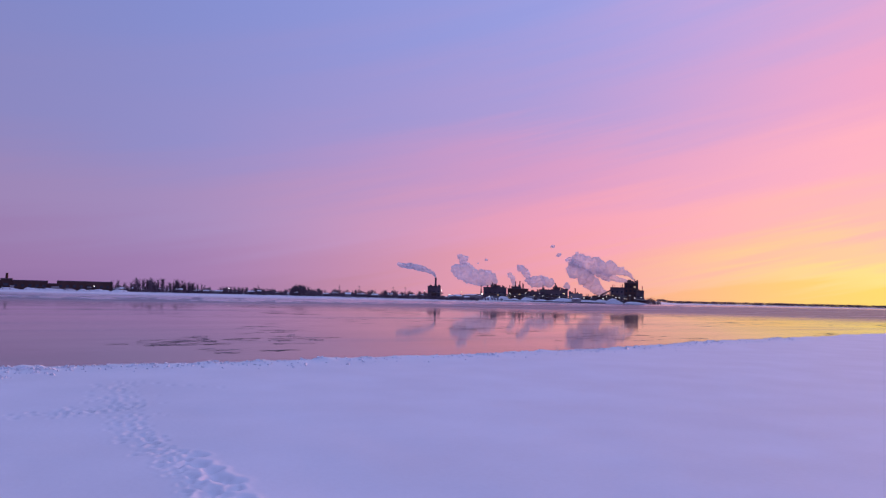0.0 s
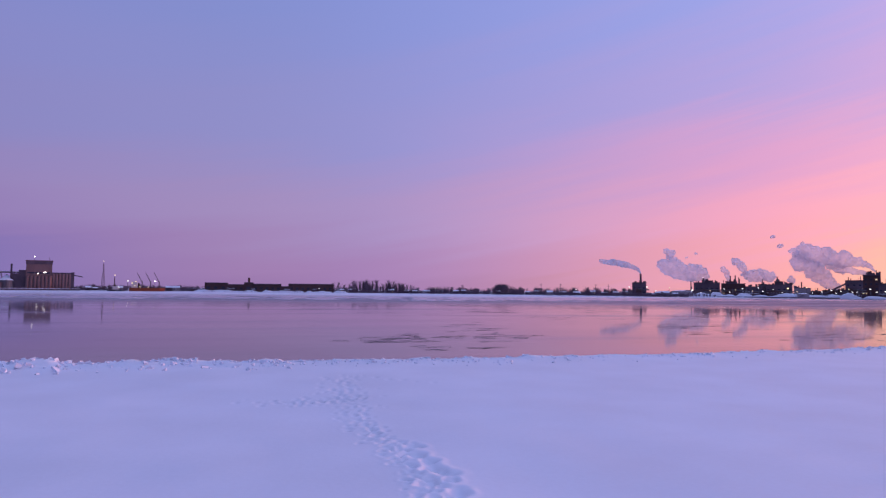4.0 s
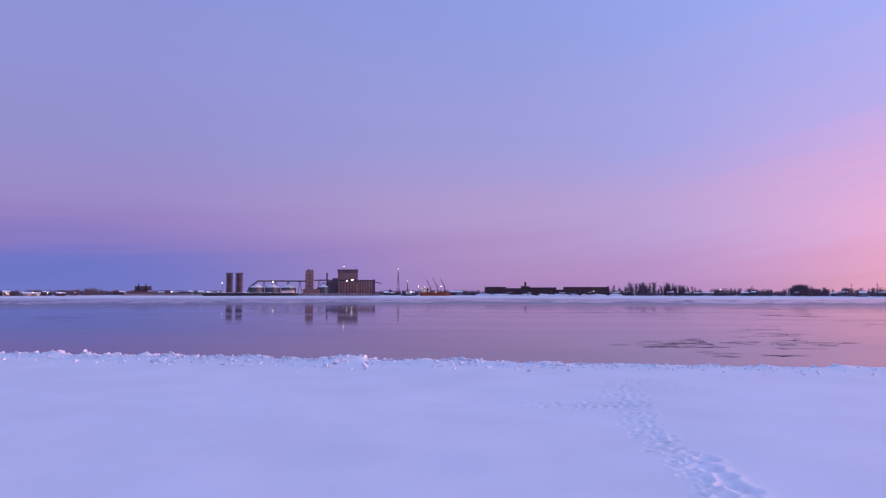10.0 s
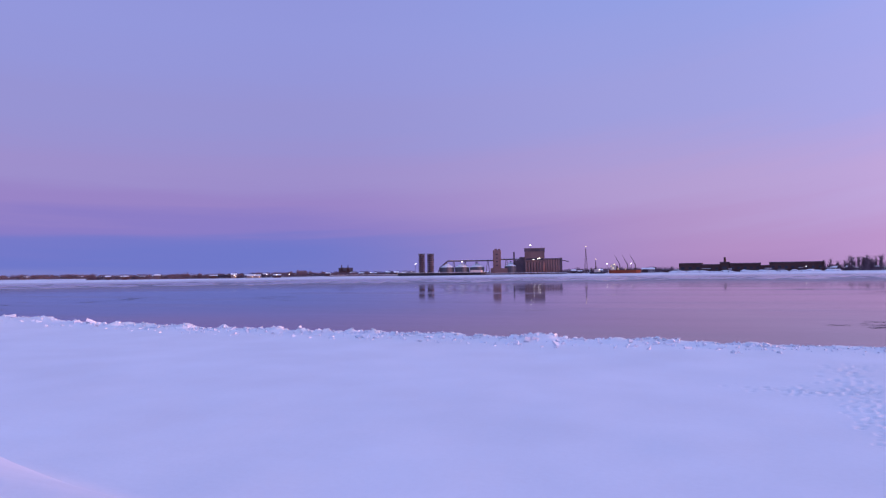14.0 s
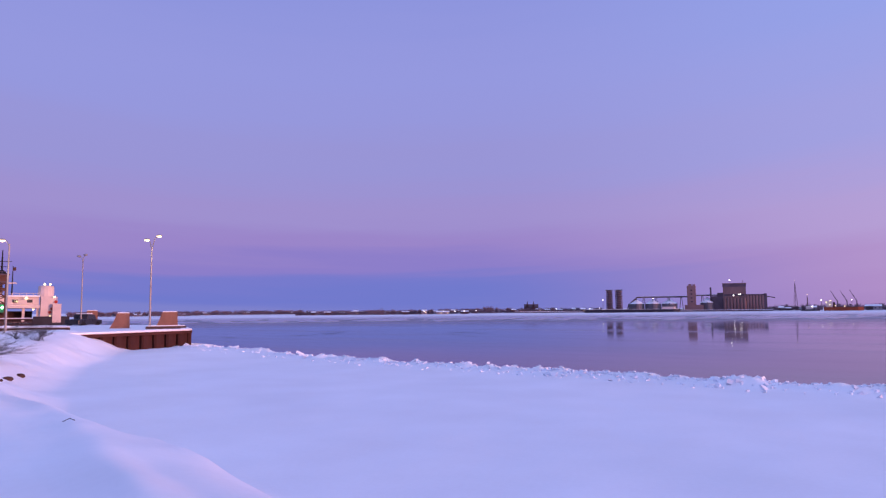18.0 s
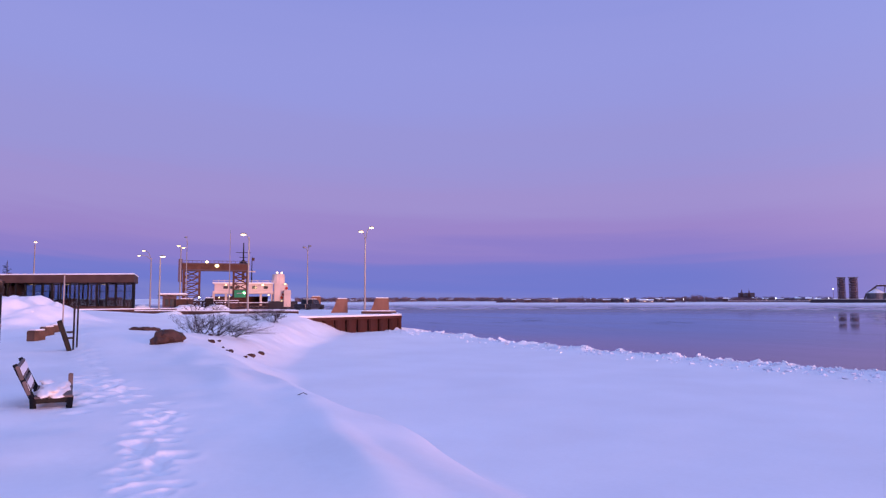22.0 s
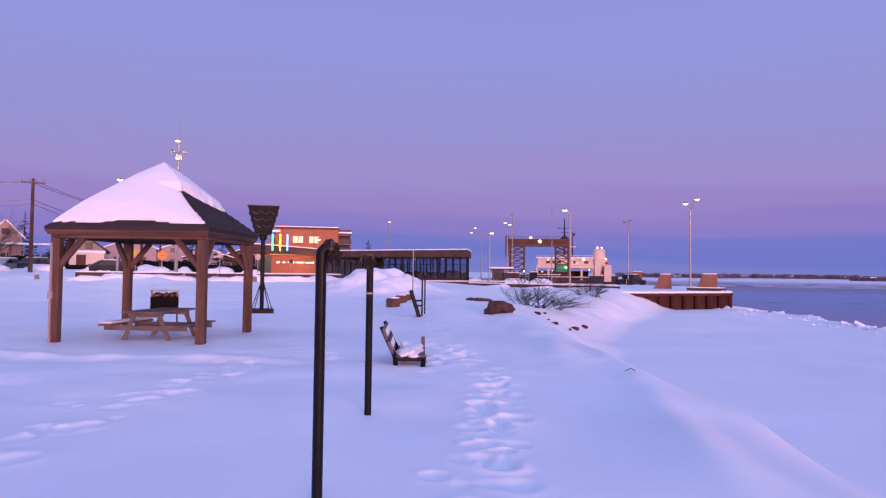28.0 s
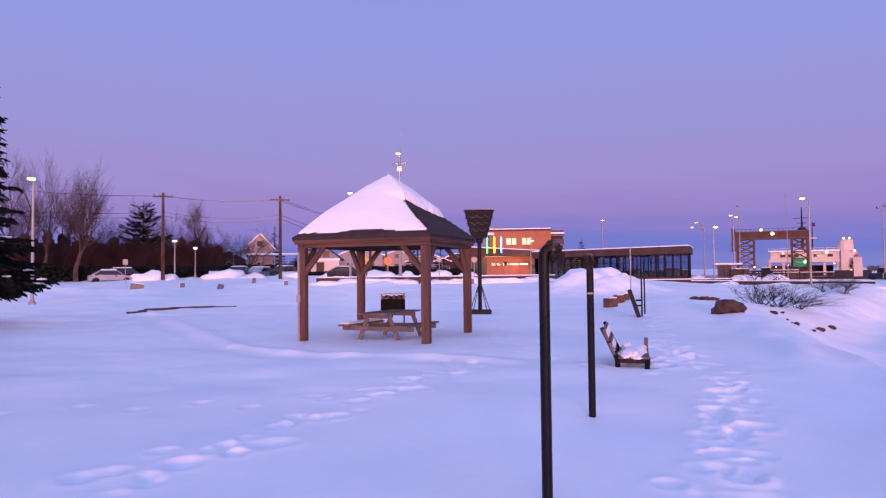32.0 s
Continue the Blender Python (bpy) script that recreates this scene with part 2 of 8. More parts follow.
GREYWOOD = mat("weathered_boards", (0.13, 0.105, 0.105), 0.8, var=0.3, scale=3.0, fine=30.0, bump=0.3, dist=0.004, island=0.3)
SHINGLE = mat("asphalt_shingle", (0.034, 0.024, 0.026), 0.9, var=0.3, scale=4.0, fine=60.0, bump=0.5, dist=0.006, island=0.5)
BLACK = mat("black_steel", (0.004, 0.0035, 0.004), 0.3, metal=0.0, spec=0.22, var=0.3, scale=6.0, fine=60.0, bump=0.1, dist=0.002)
IRON = mat("dark_iron", (0.012, 0.010, 0.011), 0.6, metal=0.2, var=0.4, scale=5.0, fine=40.0, bump=0.3, dist=0.003)
RUST = mat("rusty_sheet_steel", (0.05, 0.016, 0.013), 0.8, var=0.45, scale=0.9, fine=9.0, bump=0.4, dist=0.02, stretch=(1, 1, 0.3), island=0.25)
CONCRETE = mat("concrete", (0.2, 0.175, 0.17), 0.85, var=0.2, scale=0.8, fine=14.0, bump=0.3, dist=0.01, island=0.15)
GALV = mat("galvanised_steel", (0.30, 0.28, 0.28), 0.55, metal=0.4, var=0.12, scale=2.0, fine=30.0, bump=0.05)
LINKS = mat("dull_chain", (0.03, 0.023, 0.022), 0.6, metal=0.3, var=0.5, scale=30, fine=120, bump=0.1, dist=0.002)
SOOT = mat("sooty_steel", (0.008, 0.007, 0.007), 0.85, var=0.4, scale=4, fine=40, bump=0.2, dist=0.003, spec=0.1)
PANE = mat("dull_window", (0.02, 0.02, 0.028), 0.35, var=0.3, scale=0.5, fine=3.0, bump=0.0, spec=0.2)
ROCK = mat("brown_rock", (0.062, 0.035, 0.03), 0.85, var=0.4, scale=2.5, fine=16.0, bump=0.6, dist=0.03)
CHAIN = mat("worn_chain", (0.10, 0.08, 0.075), 0.5, metal=0.5, var=0.4, scale=30, fine=120, bump=0.1, dist=0.002)
BRUSH = mat("dark_brushwood", (0.034, 0.018, 0.02), 0.95, spec=0.1, var=0.4, scale=0.5, fine=6.0, bump=0.0, island=0.4)
BARK = mat("bare_twigs", (0.075, 0.05, 0.045), 0.9, var=0.35, scale=2.0, fine=30.0, bump=0.2)
NEEDLE = mat("spruce_needles", (0.006, 0.009, 0.008), 0.85, spec=0.1, var=0.4, scale=2.0, fine=20.0, bump=0.0, island=0.5)
# distance haze is put into this colour: bare twigs turned paler and more lilac
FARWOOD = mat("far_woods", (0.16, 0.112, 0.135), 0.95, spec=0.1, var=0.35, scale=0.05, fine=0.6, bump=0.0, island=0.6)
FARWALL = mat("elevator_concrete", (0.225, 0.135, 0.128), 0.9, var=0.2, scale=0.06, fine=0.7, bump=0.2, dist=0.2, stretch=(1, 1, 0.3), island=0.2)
# base colour lightened to hold the haze over the far bank
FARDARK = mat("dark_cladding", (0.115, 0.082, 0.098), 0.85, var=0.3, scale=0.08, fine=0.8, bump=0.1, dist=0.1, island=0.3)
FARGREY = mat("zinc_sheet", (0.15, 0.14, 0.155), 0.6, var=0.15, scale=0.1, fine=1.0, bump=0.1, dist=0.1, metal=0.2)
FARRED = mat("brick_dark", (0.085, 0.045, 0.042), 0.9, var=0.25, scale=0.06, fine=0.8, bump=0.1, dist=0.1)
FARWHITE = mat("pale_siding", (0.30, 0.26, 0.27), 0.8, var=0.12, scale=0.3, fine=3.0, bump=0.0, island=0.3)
WHITE = mat("ship_white", (0.62, 0.52, 0.49), 0.5, var=0.1, scale=0.5, fine=6.0, bump=0.05, dist=0.02)
HULL = mat("ship_hull", (0.03, 0.03, 0.042), 0.6, var=0.25, scale=0.4, fine=5.0, bump=0.1, dist=0.02)
ORANGE = mat("orange_render", (0.37, 0.14, 0.08), 0.85, var=0.12, scale=0.7, fine=12.0, bump=0.15, dist=0.01)
BROWN = mat("brown_fascia", (0.075, 0.042, 0.036), 0.7, var=0.25, scale=0.8, fine=12.0, bump=0.1)
GREEN = mat("green_sign", (0.02, 0.22, 0.10), 0.5, var=0.15)
CARDARK = mat("car_paint_dark", (0.02, 0.022, 0.03), 0.3, var=0.2, scale=2.0, bump=0.0)
CARGREY = mat("car_paint_silver", (0.36, 0.37, 0.40), 0.3, metal=0.5, var=0.1, scale=2.0, bump=0.0)
TYRE = mat("tyre_rubber", (0.015, 0.015, 0.016), 0.85, var=0.2)
LAMP = mat("lamp_glass", (0.9, 0.8, 0.6), 0.4, var=0.02, bump=0.0, emit=(1.0, 0.74, 0.28, 3.2))
LAMPW = mat("white_lamp_glass", (0.9, 0.9, 0.9), 0.4, var=0.02, bump=0.0, emit=(1.0, 0.93, 0.82, 5.0))
LITWIN = mat("lit_window", (0.6, 0.5, 0.35), 0.4, var=0.2, scale=3.0, bump=0.0, emit=(1.0, 0.66, 0.34, 0.9))


def steam_material():
    m = bpy.data.materials.new("steam")
    m.use_nodes = True
    n, l = m.node_tree.nodes, m.node_tree.links
    n.remove(n["Principled BSDF"])
    a, b, mix = n.new("ShaderNodeBsdfDiffuse"), n.new("ShaderNodeBsdfTranslucent"), n.new("ShaderNodeMixShader")
    a.inputs["Color"].default_value, b.inputs["Color"].default_value = (0.86, 0.83, 0.87, 1), (0.88, 0.84, 0.86, 1)
    mix.inputs[0].default_value = 0.6
    co, no, clear, mix2, rr = n.new("ShaderNodeTexCoord"), n.new("ShaderNodeTexNoise"), n.new("ShaderNodeBsdfTransparent"), n.new("ShaderNodeMixShader"), n.new("ShaderNodeMapRange")
    no.inputs["Scale"].default_value, no.inputs["Detail"].default_value = 0.035, 3.0
    rr.inputs["From Min"].default_value, rr.inputs["From Max"].default_value, rr.inputs["To Min"].default_value, rr.inputs["To Max"].default_value = 0.35, 0.68, 0.12, 0.42
    l.new(co.outputs["Object"], no.inputs["Vector"])
    l.new(no.outputs["Fac"], rr.inputs["Value"])
    l.new(a.outputs[0], mix.inputs[1])
    l.new(b.outputs[0], mix.inputs[2])
    l.new(rr.outputs[0], mix2.inputs[0])
    l.new(mix.outputs[0], mix2.inputs[1])
    l.new(clear.outputs[0], mix2.inputs[2])
    l.new(mix2.outputs[0], n["Material Output"].inputs["Surface"])
    return m


STEAM = steam_material()


def clear_material():
    m = bpy.data.materials.new("clear_glazing")
    m.use_nodes = True
    n, l = m.node_tree.nodes, m.node_tree.links
    n.remove(n["Principled BSDF"])
    a, b, mix, fr = n.new("ShaderNodeBsdfTransparent"), n.new("ShaderNodeBsdfGlossy"), n.new("ShaderNodeMixShader"), n.new("ShaderNodeFresnel")
    a.inputs["Color"].default_value = (0.74, 0.79, 0.84, 1)
    b.inputs["Roughness"].default_value = 0.03
    fr.inputs["IOR"].default_value = 1.5
    l.new(fr.outputs[0], mix.inputs[0])
    l.new(a.outputs[0], mix.inputs[1])
    l.new(b.outputs[0], mix.inputs[2])
    l.new(mix.outputs[0], n["Material Output"].inputs["Surface"])
    return m


CLEAR = clear_material()


def glass_material():
    m = mat("dark_glazing", (0.03, 0.035, 0.05), 0.08, var=0.3, scale=0.3, fine=2.0, bump=0.0, spec=0.8)
    return m


GLASS = glass_material()


# ---- helpers for building ----
def at(az, d, z=0.0):
    """The place at a bearing (degrees, counted to the left of straight over the river) and a distance."""
    return Vector((-d * sin(radians(az)), d * cos(radians(az)), z))


def over(el, d):
    """The height that stands el degrees over the eye's level at a distance."""
    return EYE + d * tan(radians(el))


def thing(name, m, label="", category="", group="", kind=""):
    ob = new(name)
    ob.empty_display_size = 0.2
    ob.matrix_basis = m
    return tagged(ob, label, category, group, kind)


def part(name, bm, material, parent=None, label=""):
    me = bpy.data.meshes.new(name)
    bm.to_mesh(me)
    bm.free()
    me.materials.append(material)
    ob = new(name, me)
    if parent is not None:
        ob.parent = parent
    return tagged(ob, label)


def share(ob, m, parent):
    """Another piece on the same mesh."""
    o = ob.copy()
    scene.collection.objects.link(o)
    o.parent = parent
    o.matrix_basis = m
    return o


def B():
    return bmesh.new()


def box(bm, x0, x1, y0, y1, z0, z1, bevel=0.0, m=None):
    vs = [bm.verts.new(v) for v in ((x0, y0, z0), (x1, y0, z0), (x1, y1, z0), (x0, y1, z0), (x0, y0, z1), (x1, y0, z1), (x1, y1, z1), (x0, y1, z1))]
    fs = [bm.faces.new([vs[i] for i in f]) for f in ((3, 2, 1, 0), (4, 5, 6, 7), (0, 1, 5, 4), (1, 2, 6, 5), (2, 3, 7, 6), (3, 0, 4, 7))]
    if bevel:
        es = {e for f in fs for e in f.edges}
        vs = list({v for g in bmesh.ops.bevel(bm, geom=list(es), offset=bevel, segments=1, affect="EDGES")["faces"] for v in g.verts})
    if m is not None:
        bmesh.ops.transform(bm, matrix=m, verts=vs)
    return bm


def prism(bm, outline, z0, z1, m=None):
    """An upright prism over a flat outline (counter-clockwise)."""
    lo = [bm.verts.new((x, y, z0)) for x, y in outline]
    hi = [bm.verts.new((x, y, z1)) for x, y in outline]
    n = len(outline)
    bm.faces.new(lo[::-1])
    bm.faces.new(hi)
    for i in range(n):
        bm.faces.new((lo[i], lo[(i + 1) % n], hi[(i + 1) % n], hi[i]))
    if m is not None:
        bmesh.ops.transform(bm, matrix=m, verts=lo + hi)
    return bm


def tube(bm, pts, radii, sides=6, cap=True):
    """A tapered tube along points."""
    pts = [Vector(p) for p in pts]
    if isinstance(radii, (int, float)):
        radii = [radii] * len(pts)
    rings = []
    for i, p in enumerate(pts):
        d = (pts[min(i + 1, len(pts) - 1)] - pts[max(i - 1, 0)])
        d = d.normalized() if d.length > 1e-9 else Vector((0, 0, 1))
        if i == 0:
            a = d.orthogonal() if abs(d.z) < 0.95 else d.cross(Vector((0, 1, 0)))
        else:
            a = a - d * a.dot(d)
        a.normalize()
        b = d.cross(a)
        rings.append([bm.verts.new(p + radii[i] * (cos(2 * pi * k / sides) * a + sin(2 * pi * k / sides) * b)) for k in range(sides)])
    for r0, r1 in zip(rings, rings[1:]):
        for k in range(sides):
            bm.faces.new((r0[k], r0[(k + 1) % sides], r1[(k + 1) % sides], r1[k]))
    if cap:
        bm.faces.new(rings[0][::-1])
        bm.faces.new(rings[-1])
    return bm


def lathe(bm, profile, sides=16, m=None):
    """A turned body from (radius, height) pairs."""
    rings, made = [], []
    for r, z in profile:
        if r < 1e-6:
            ring = [bm.verts.new((0, 0, z))]
        else:
            ring = [bm.verts.new((r * cos(2 * pi * k / sides), r * sin(2 * pi * k / sides), z)) for k in range(sides)]
        rings.append(ring)
        made += ring
    for a, b in zip(rings, rings[1:]):
        for k in range(sides):
            q = [a[k % len(a)], a[(k + 1) % len(a)], b[(k + 1) % len(b)], b[k % len(b)]]
            q = [v for i, v in enumerate(q) if v not in q[:i]]
            if len(q) > 2:
                bm.faces.new(q)
    if len(rings[0]) > 2:
        bm.faces.new(rings[0][::-1])
    if len(rings[-1]) > 2:
        bm.faces.new(rings[-1])
    if m is not None:
        bmesh.ops.transform(bm, matrix=m, verts=made)
    return bm


def lump(bm, size, rough=0.25, sub=2, m=None, seed=0.0):
    """An uneven stone- or cloud-like body."""
    vs = bmesh.ops.create_icosphere(bm, subdivisions=sub, radius=1.0)["verts"]
    for v in vs:
        k = 1 + rough * noise.noise(v.co * 1.3 + Vector((seed, seed * 0.7, 3.1))) + 0.5 * rough * noise.noise(v.co * 3.1 + Vector((seed, 5, 1)))
        v.co = Vector((v.co.x * size[0], v.co.y * size[1], v.co.z * size[2])) * k
    if m is not None:
        bmesh.ops.transform(bm, matrix=m, verts=vs)
    return bm


def smooth(ob):
    for p in ob.data.polygons:
        p.use_smooth = True
    return ob


def ball(sub):
    b = bmesh.new()
    bmesh.ops.create_icosphere(b, subdivisions=sub, radius=1.0)
    b.verts.index_update()
    v, f = [v.co.copy() for v in b.verts], [tuple(q.index for q in g.verts) for g in b.faces]
    b.free()
    return v, f


BALLS = {1: ball(1), 2: ball(2), 3: ball(3)}
BOXF = ((3, 2, 1, 0), (4, 5, 6, 7), (0, 1, 5, 4), (1, 2, 6, 5), (2, 3, 7, 6), (3, 0, 4, 7))


class Soup:
    """Many loose pieces gathered into one mesh."""

    def __init__(self):
        self.v, self.f = [], []

    def add(self, vs, fs):
        i = len(self.v)
        self.v.extend(vs)
        self.f.extend(tuple(i + k for k in f) for f in fs)

    def lump(self, size, rough, sub, m, seed):
        vs, fs = BALLS[sub]
        out = []
        for c in vs:
            k = 1 + rough * noise.noise(c * 1.3 + Vector((seed, seed * 0.7, 3.1))) + 0.5 * rough * noise.noise(c * 3.1 + Vector((seed, 5, 1)))
            out.append(m @ Vector((c.x * size[0] * k, c.y * size[1] * k, c.z * size[2] * k)))
        self.add(out, fs)

    def spike(self, p, q, r0, r1=0.0, sides=3):
        """A thin tapered twig from p to q."""
        d = (q - p)
        if d.length < 1e-6:
            return
        a = d.orthogonal().normalized()
        b = d.normalized().cross(a)
        ring = [a * cos(2 * pi * k / sides) + b * sin(2 * pi * k / sides) for k in range(sides)]
        if r1:
            self.add([p + r0 * u for u in ring] + [q + r1 * u for u in ring], [(k, (k + 1) % sides, sides + (k + 1) % sides, sides + k) for k in range(sides)])
        else:
            self.add([p + r0 * u for u in ring] + [q], [(k, (k + 1) % sides, sides) for k in range(sides)])

    def part(self, name, material, parent=None, label="", soft=False):
        me = bpy.data.meshes.new(name)
        me.from_pydata(self.v, [], self.f)
        me.materials.append(material)
        ob = new(name, me)
        if parent is not None:
            ob.parent = parent
        if soft:
            smooth(ob)
        return tagged(ob, label)


# ---- lie of the land ----
def vnoise(x, y, seed=0):
    """Smooth value noise over arrays."""
    xi, yi = np.floor(x), np.floor(y)
    u, v = x - xi, y - yi
    u, v = u * u * (3 - 2 * u), v * v * (3 - 2 * v)

    def h(a, b):
        q = np.sin(a * 127.1 + b * 311.7 + seed * 74.7) * 43758.5453
        return q - np.floor(q)
    return (h(xi, yi) * (1 - u) + h(xi + 1, yi) * u) * (1 - v) + (h(xi, yi + 1) * (1 - u) + h(xi + 1, yi + 1) * u) * v - 0.5


def step(x, a, b):
    t = np.clip((x - a) / (b - a), 0, 1)
    return t * t * (3 - 2 * t)


CREST_X = [-400, -200, -132, -122, -112, -94, -85, -62, -48, -36, -27, -17, -8, -4.4, 0, 4, 12, 40, 400]
CREST_Y = [70, 34, 28, 38, 42, 40, 30, 27, 24.2, 15.2, 9.0, 6.8, 4.8, 3.8, 3.2, 2.2, -1.5, -8, -60]
EDGE_X = [-52, -49, -39, -28, -16.5, -5, 0, 9, 20, 36, 46, 86, 130, 400]
EDGE_Y = [35.5, 34.3, 33.8, 31.7, 30.6, 29.2, 28.9, 28.3, 28.3, 29.4, 31.8, 35.7, 38, 60]
RIM_AZ = [-180, -75, -60, -53.6, -52.4, -45, -34, -20, 0, 17, 30, 46, 56, 70, 180]       # inner edge of the far ice shelf
RIM_R = [1500, 1500, 900, 660, 620, 430, 300, 235, 250, 235, 245, 220, 225, 235, 235]
SHORE_R = [3000, 3000, 3000, 3000, 960, 880, 800, 760, 750, 750, 760, 900, 1000, 1000, 1000]


def prints_along(pts, spread, count, size, rng):
    """Foot marks scattered along a line of points."""
    out = []
    seg = [hypot(b[0] - a[0], b[1] - a[1]) for a, b in zip(pts, pts[1:])]
    for i in range(count):
        s = rng.random() * sum(seg)
        k = 0
        while s > seg[k] and k < len(seg) - 1:
            s -= seg[k]
            k += 1
        a, b = pts[k], pts[k + 1]
        f = min(1, s / seg[k])
        w = spread[k] * (1 - f) + spread[k + 1] * f
        out.append((a[0] + (b[0] - a[0]) * f + rng.gauss(0, w), a[1] + (b[1] - a[1]) * f + rng.gauss(0, w * 0.7), size * rng.uniform(0.7, 1.3), rng.uniform(0.5, 1.2)))
    return out


def strides(pts, pace, size, depth, rng, side=0.14):
    """Single steps, left and right, along a line of points."""
    out, k = [], 0
    for a, b in zip(pts, pts[1:]):
        n = max(1, int(hypot(b[0] - a[0], b[1] - a[1]) / pace))
        ux, uy = (b[0] - a[0]) / (n * pace), (b[1] - a[1]) / (n * pace)
        for i in range(n):
            k += 1
            s = side if k % 2 else -side
            out.append((a[0] + (b[0] - a[0]) * (i + rng.uniform(-.15, .15)) / n - uy * s, a[1] + (b[1] - a[1]) * (i + rng.uniform(-.15, .15)) / n + ux * s,
                        size * rng.uniform(0.8, 1.25), depth * rng.uniform(0.7, 1.2)))
    return out


def ground_height(x, y):
    r = np.hypot(x, y)
    az = np.degrees(np.arctan2(-x, y))
    yc, ye = np.interp(x, CREST_X, CREST_Y), np.interp(x, EDGE_X, EDGE_Y)
    # park and street
    plateau = 1.6 + 0.75 * step(-x, 32, 58) + 0.75 * step(-x, 52, 82) * step(-y, 4, 26)
    plateau = plateau + 0.10 * vnoise(x / 5.0, y / 5.0, 1) * step(r, 4, 12) + 0.05 * vnoise(x / 1.3, y / 1.3, 2) + 0.022 * vnoise(x / 0.45, y / 0.45, 22) * step(r, 5, 12)
    plateau += 1.14 * np.exp(-(((x + 44) / 3.2) ** 2 + ((y - 5.6) / 2.9) ** 2) ** 1.3) + 0.25 * np.exp(-(((x + 44) / 5) ** 2 + ((y - 5.6) / 5) ** 2))   # ploughed heap
    plateau += (0.75 * vnoise(x / 1.3, y / 1.3, 7) + 0.45 * vnoise(x / 0.6, y / 0.6, 17) + 0.2 * vnoise(x / 0.3, y / 0.3, 27)) * np.exp(-(((x + 44) / 3.5) ** 2 + ((y - 5.6) / 3.2) ** 2))
    plateau += 0.08 * (1 + 1.5 * vnoise(x / 2.6, y / 5, 18)) * np.exp(-((y - yc + 0.5) / 0.55) ** 2) * step(-x, 3, 6)                                  # wind-packed lip
    plateau += 0.45 * np.exp(-(((x + 31) / 6) ** 2 + ((y - 7.2) / 2.6) ** 2)) + 0.08 * np.exp(-(((x + 43) / 7) ** 2 + ((y - 17.5) / 4.0) ** 2))
    plateau += 0.55 * np.maximum(0, vnoise(x / 2.4, y / 2.4, 19) + 0.35 * vnoise(x / 0.8, y / 0.8, 20)) * step(r, 50, 56) * step(-r, -84, -78) * step(-y, -6, 2)
    plateau += 0.16 * vnoise((x + y) / 2.2, (y - yc) / 0.6, 31) * np.exp(-((y - yc + 0.2) / 1.1) ** 2) * step(-x, 4, 6)                       # wind-carved crust
    crust = np.exp(-((y - yc) / 1.5) ** 2) * step(-x, 3, 6) * step(x, -34, -28)
    plateau += 0.55 * crust * (0.12 * vnoise((x + .4 * y) / 2.4, (y - yc) / 0.5, 41) + 0.03 * vnoise(x / 0.5, y / 0.25, 42) + 0.09 * np.maximum(0, vnoise((x + y) / 1.7, (y - yc) / 0.45, 43)))
    along = np.clip((x + 9.8) / 2.9, 0, 1)
    plateau += 0.16 * np.exp(-((y - 6.3 + 0.9 * along) / 0.3) ** 2 - ((x + 8.3) / 1.5) ** 4)                   # little drift on the crest
    plateau += (0.12 * vnoise(x / 1.5, y / 2.4, 61) + 0.05 * vnoise(x / 0.6, y / 0.9, 62)) * step(r, 23, 30) * step(-y, -3, 3)         # tracked snow before the street
    plateau = plateau + (1.9 - plateau) * step(-x, 47, 57) * step(y, 12, 20)                                  # level landing
    # snowed shore ice
    beach = 0.34 + 0.28 * step(-x, 30, 48) + 0.05 * vnoise(x / 6, y / 6, 3) + 0.02 * vnoise(x / 1.2, y / 1.2, 4)
    ridge = np.exp(-((y - ye + 0.55) / 0.8) ** 2)
    beach = beach + ridge * (1 - 0.55 * step(x, -6, 6)) * (0.06 + 0.46 * np.maximum(0, vnoise(x / 0.7, y / 0.5, 5) + 0.05) + 0.12 * vnoise(x / 5, y / 5, 6))
    foot = 2.6 + 0.4 * step(x, -20, -12) + 1.0 * vnoise(x / 4, x * 0, 8) + 1.8 * step(-x, 16, 30) + 0.4 * step(-x, 36, 46)
    fall = step((y - yc) / foot, 0, 1)
    near = plateau * (1 - fall) + beach * fall
    near += (0.26 * vnoise(x / 0.9, y / 0.9, 9) + 0.16 * vnoise(x / 0.4, y / 0.4, 23) + 0.3 * vnoise(x / 2.2, y / 2.2, 24)) * fall * (1 - fall) * 2 * (0.35 + 0.65 * step(-x, 14, 26))
    # open water past the edge and past the harbour wall
    wet = np.where(x > -51, step(y - ye, -0.1, 0.35), step(y - yc, 2.0, 5.0))
    wet = np.where((x <= -51) & (x > -85) & (y < 48), wet * 0 + step(y - yc, 12, 22), wet)
    near = near * (1 - wet) - 1.6 * wet
    # the far ice shelf and the far bank
    rim = np.interp(az, RIM_AZ, RIM_R) * (1 + 0.16 * vnoise(az / 2.2, az * 0, 10) + 0.08 * vnoise(az / 0.6, az * 0, 11))
    sh = np.interp(az, RIM_AZ, SHORE_R)
    lead = step(vnoise(az / 1.1 + 40, r / 26, 12) + 0.5 * vnoise(az / 0.35, r / 9, 13), 0.20, 0.27) * step(-r, -rim * 1.75, -rim * 1.2)
    far = -1.6 + 1.72 * step(r, rim, rim + 3) * (1 - lead) + 1.0 * step(r, sh, sh + 30) + 5.0 * step(r, sh + 80, sh * 2)
    riverside = (y > np.interp(x, CREST_X, CREST_Y) + 40) & (r > 120)
    return np.where(riverside, far, near)


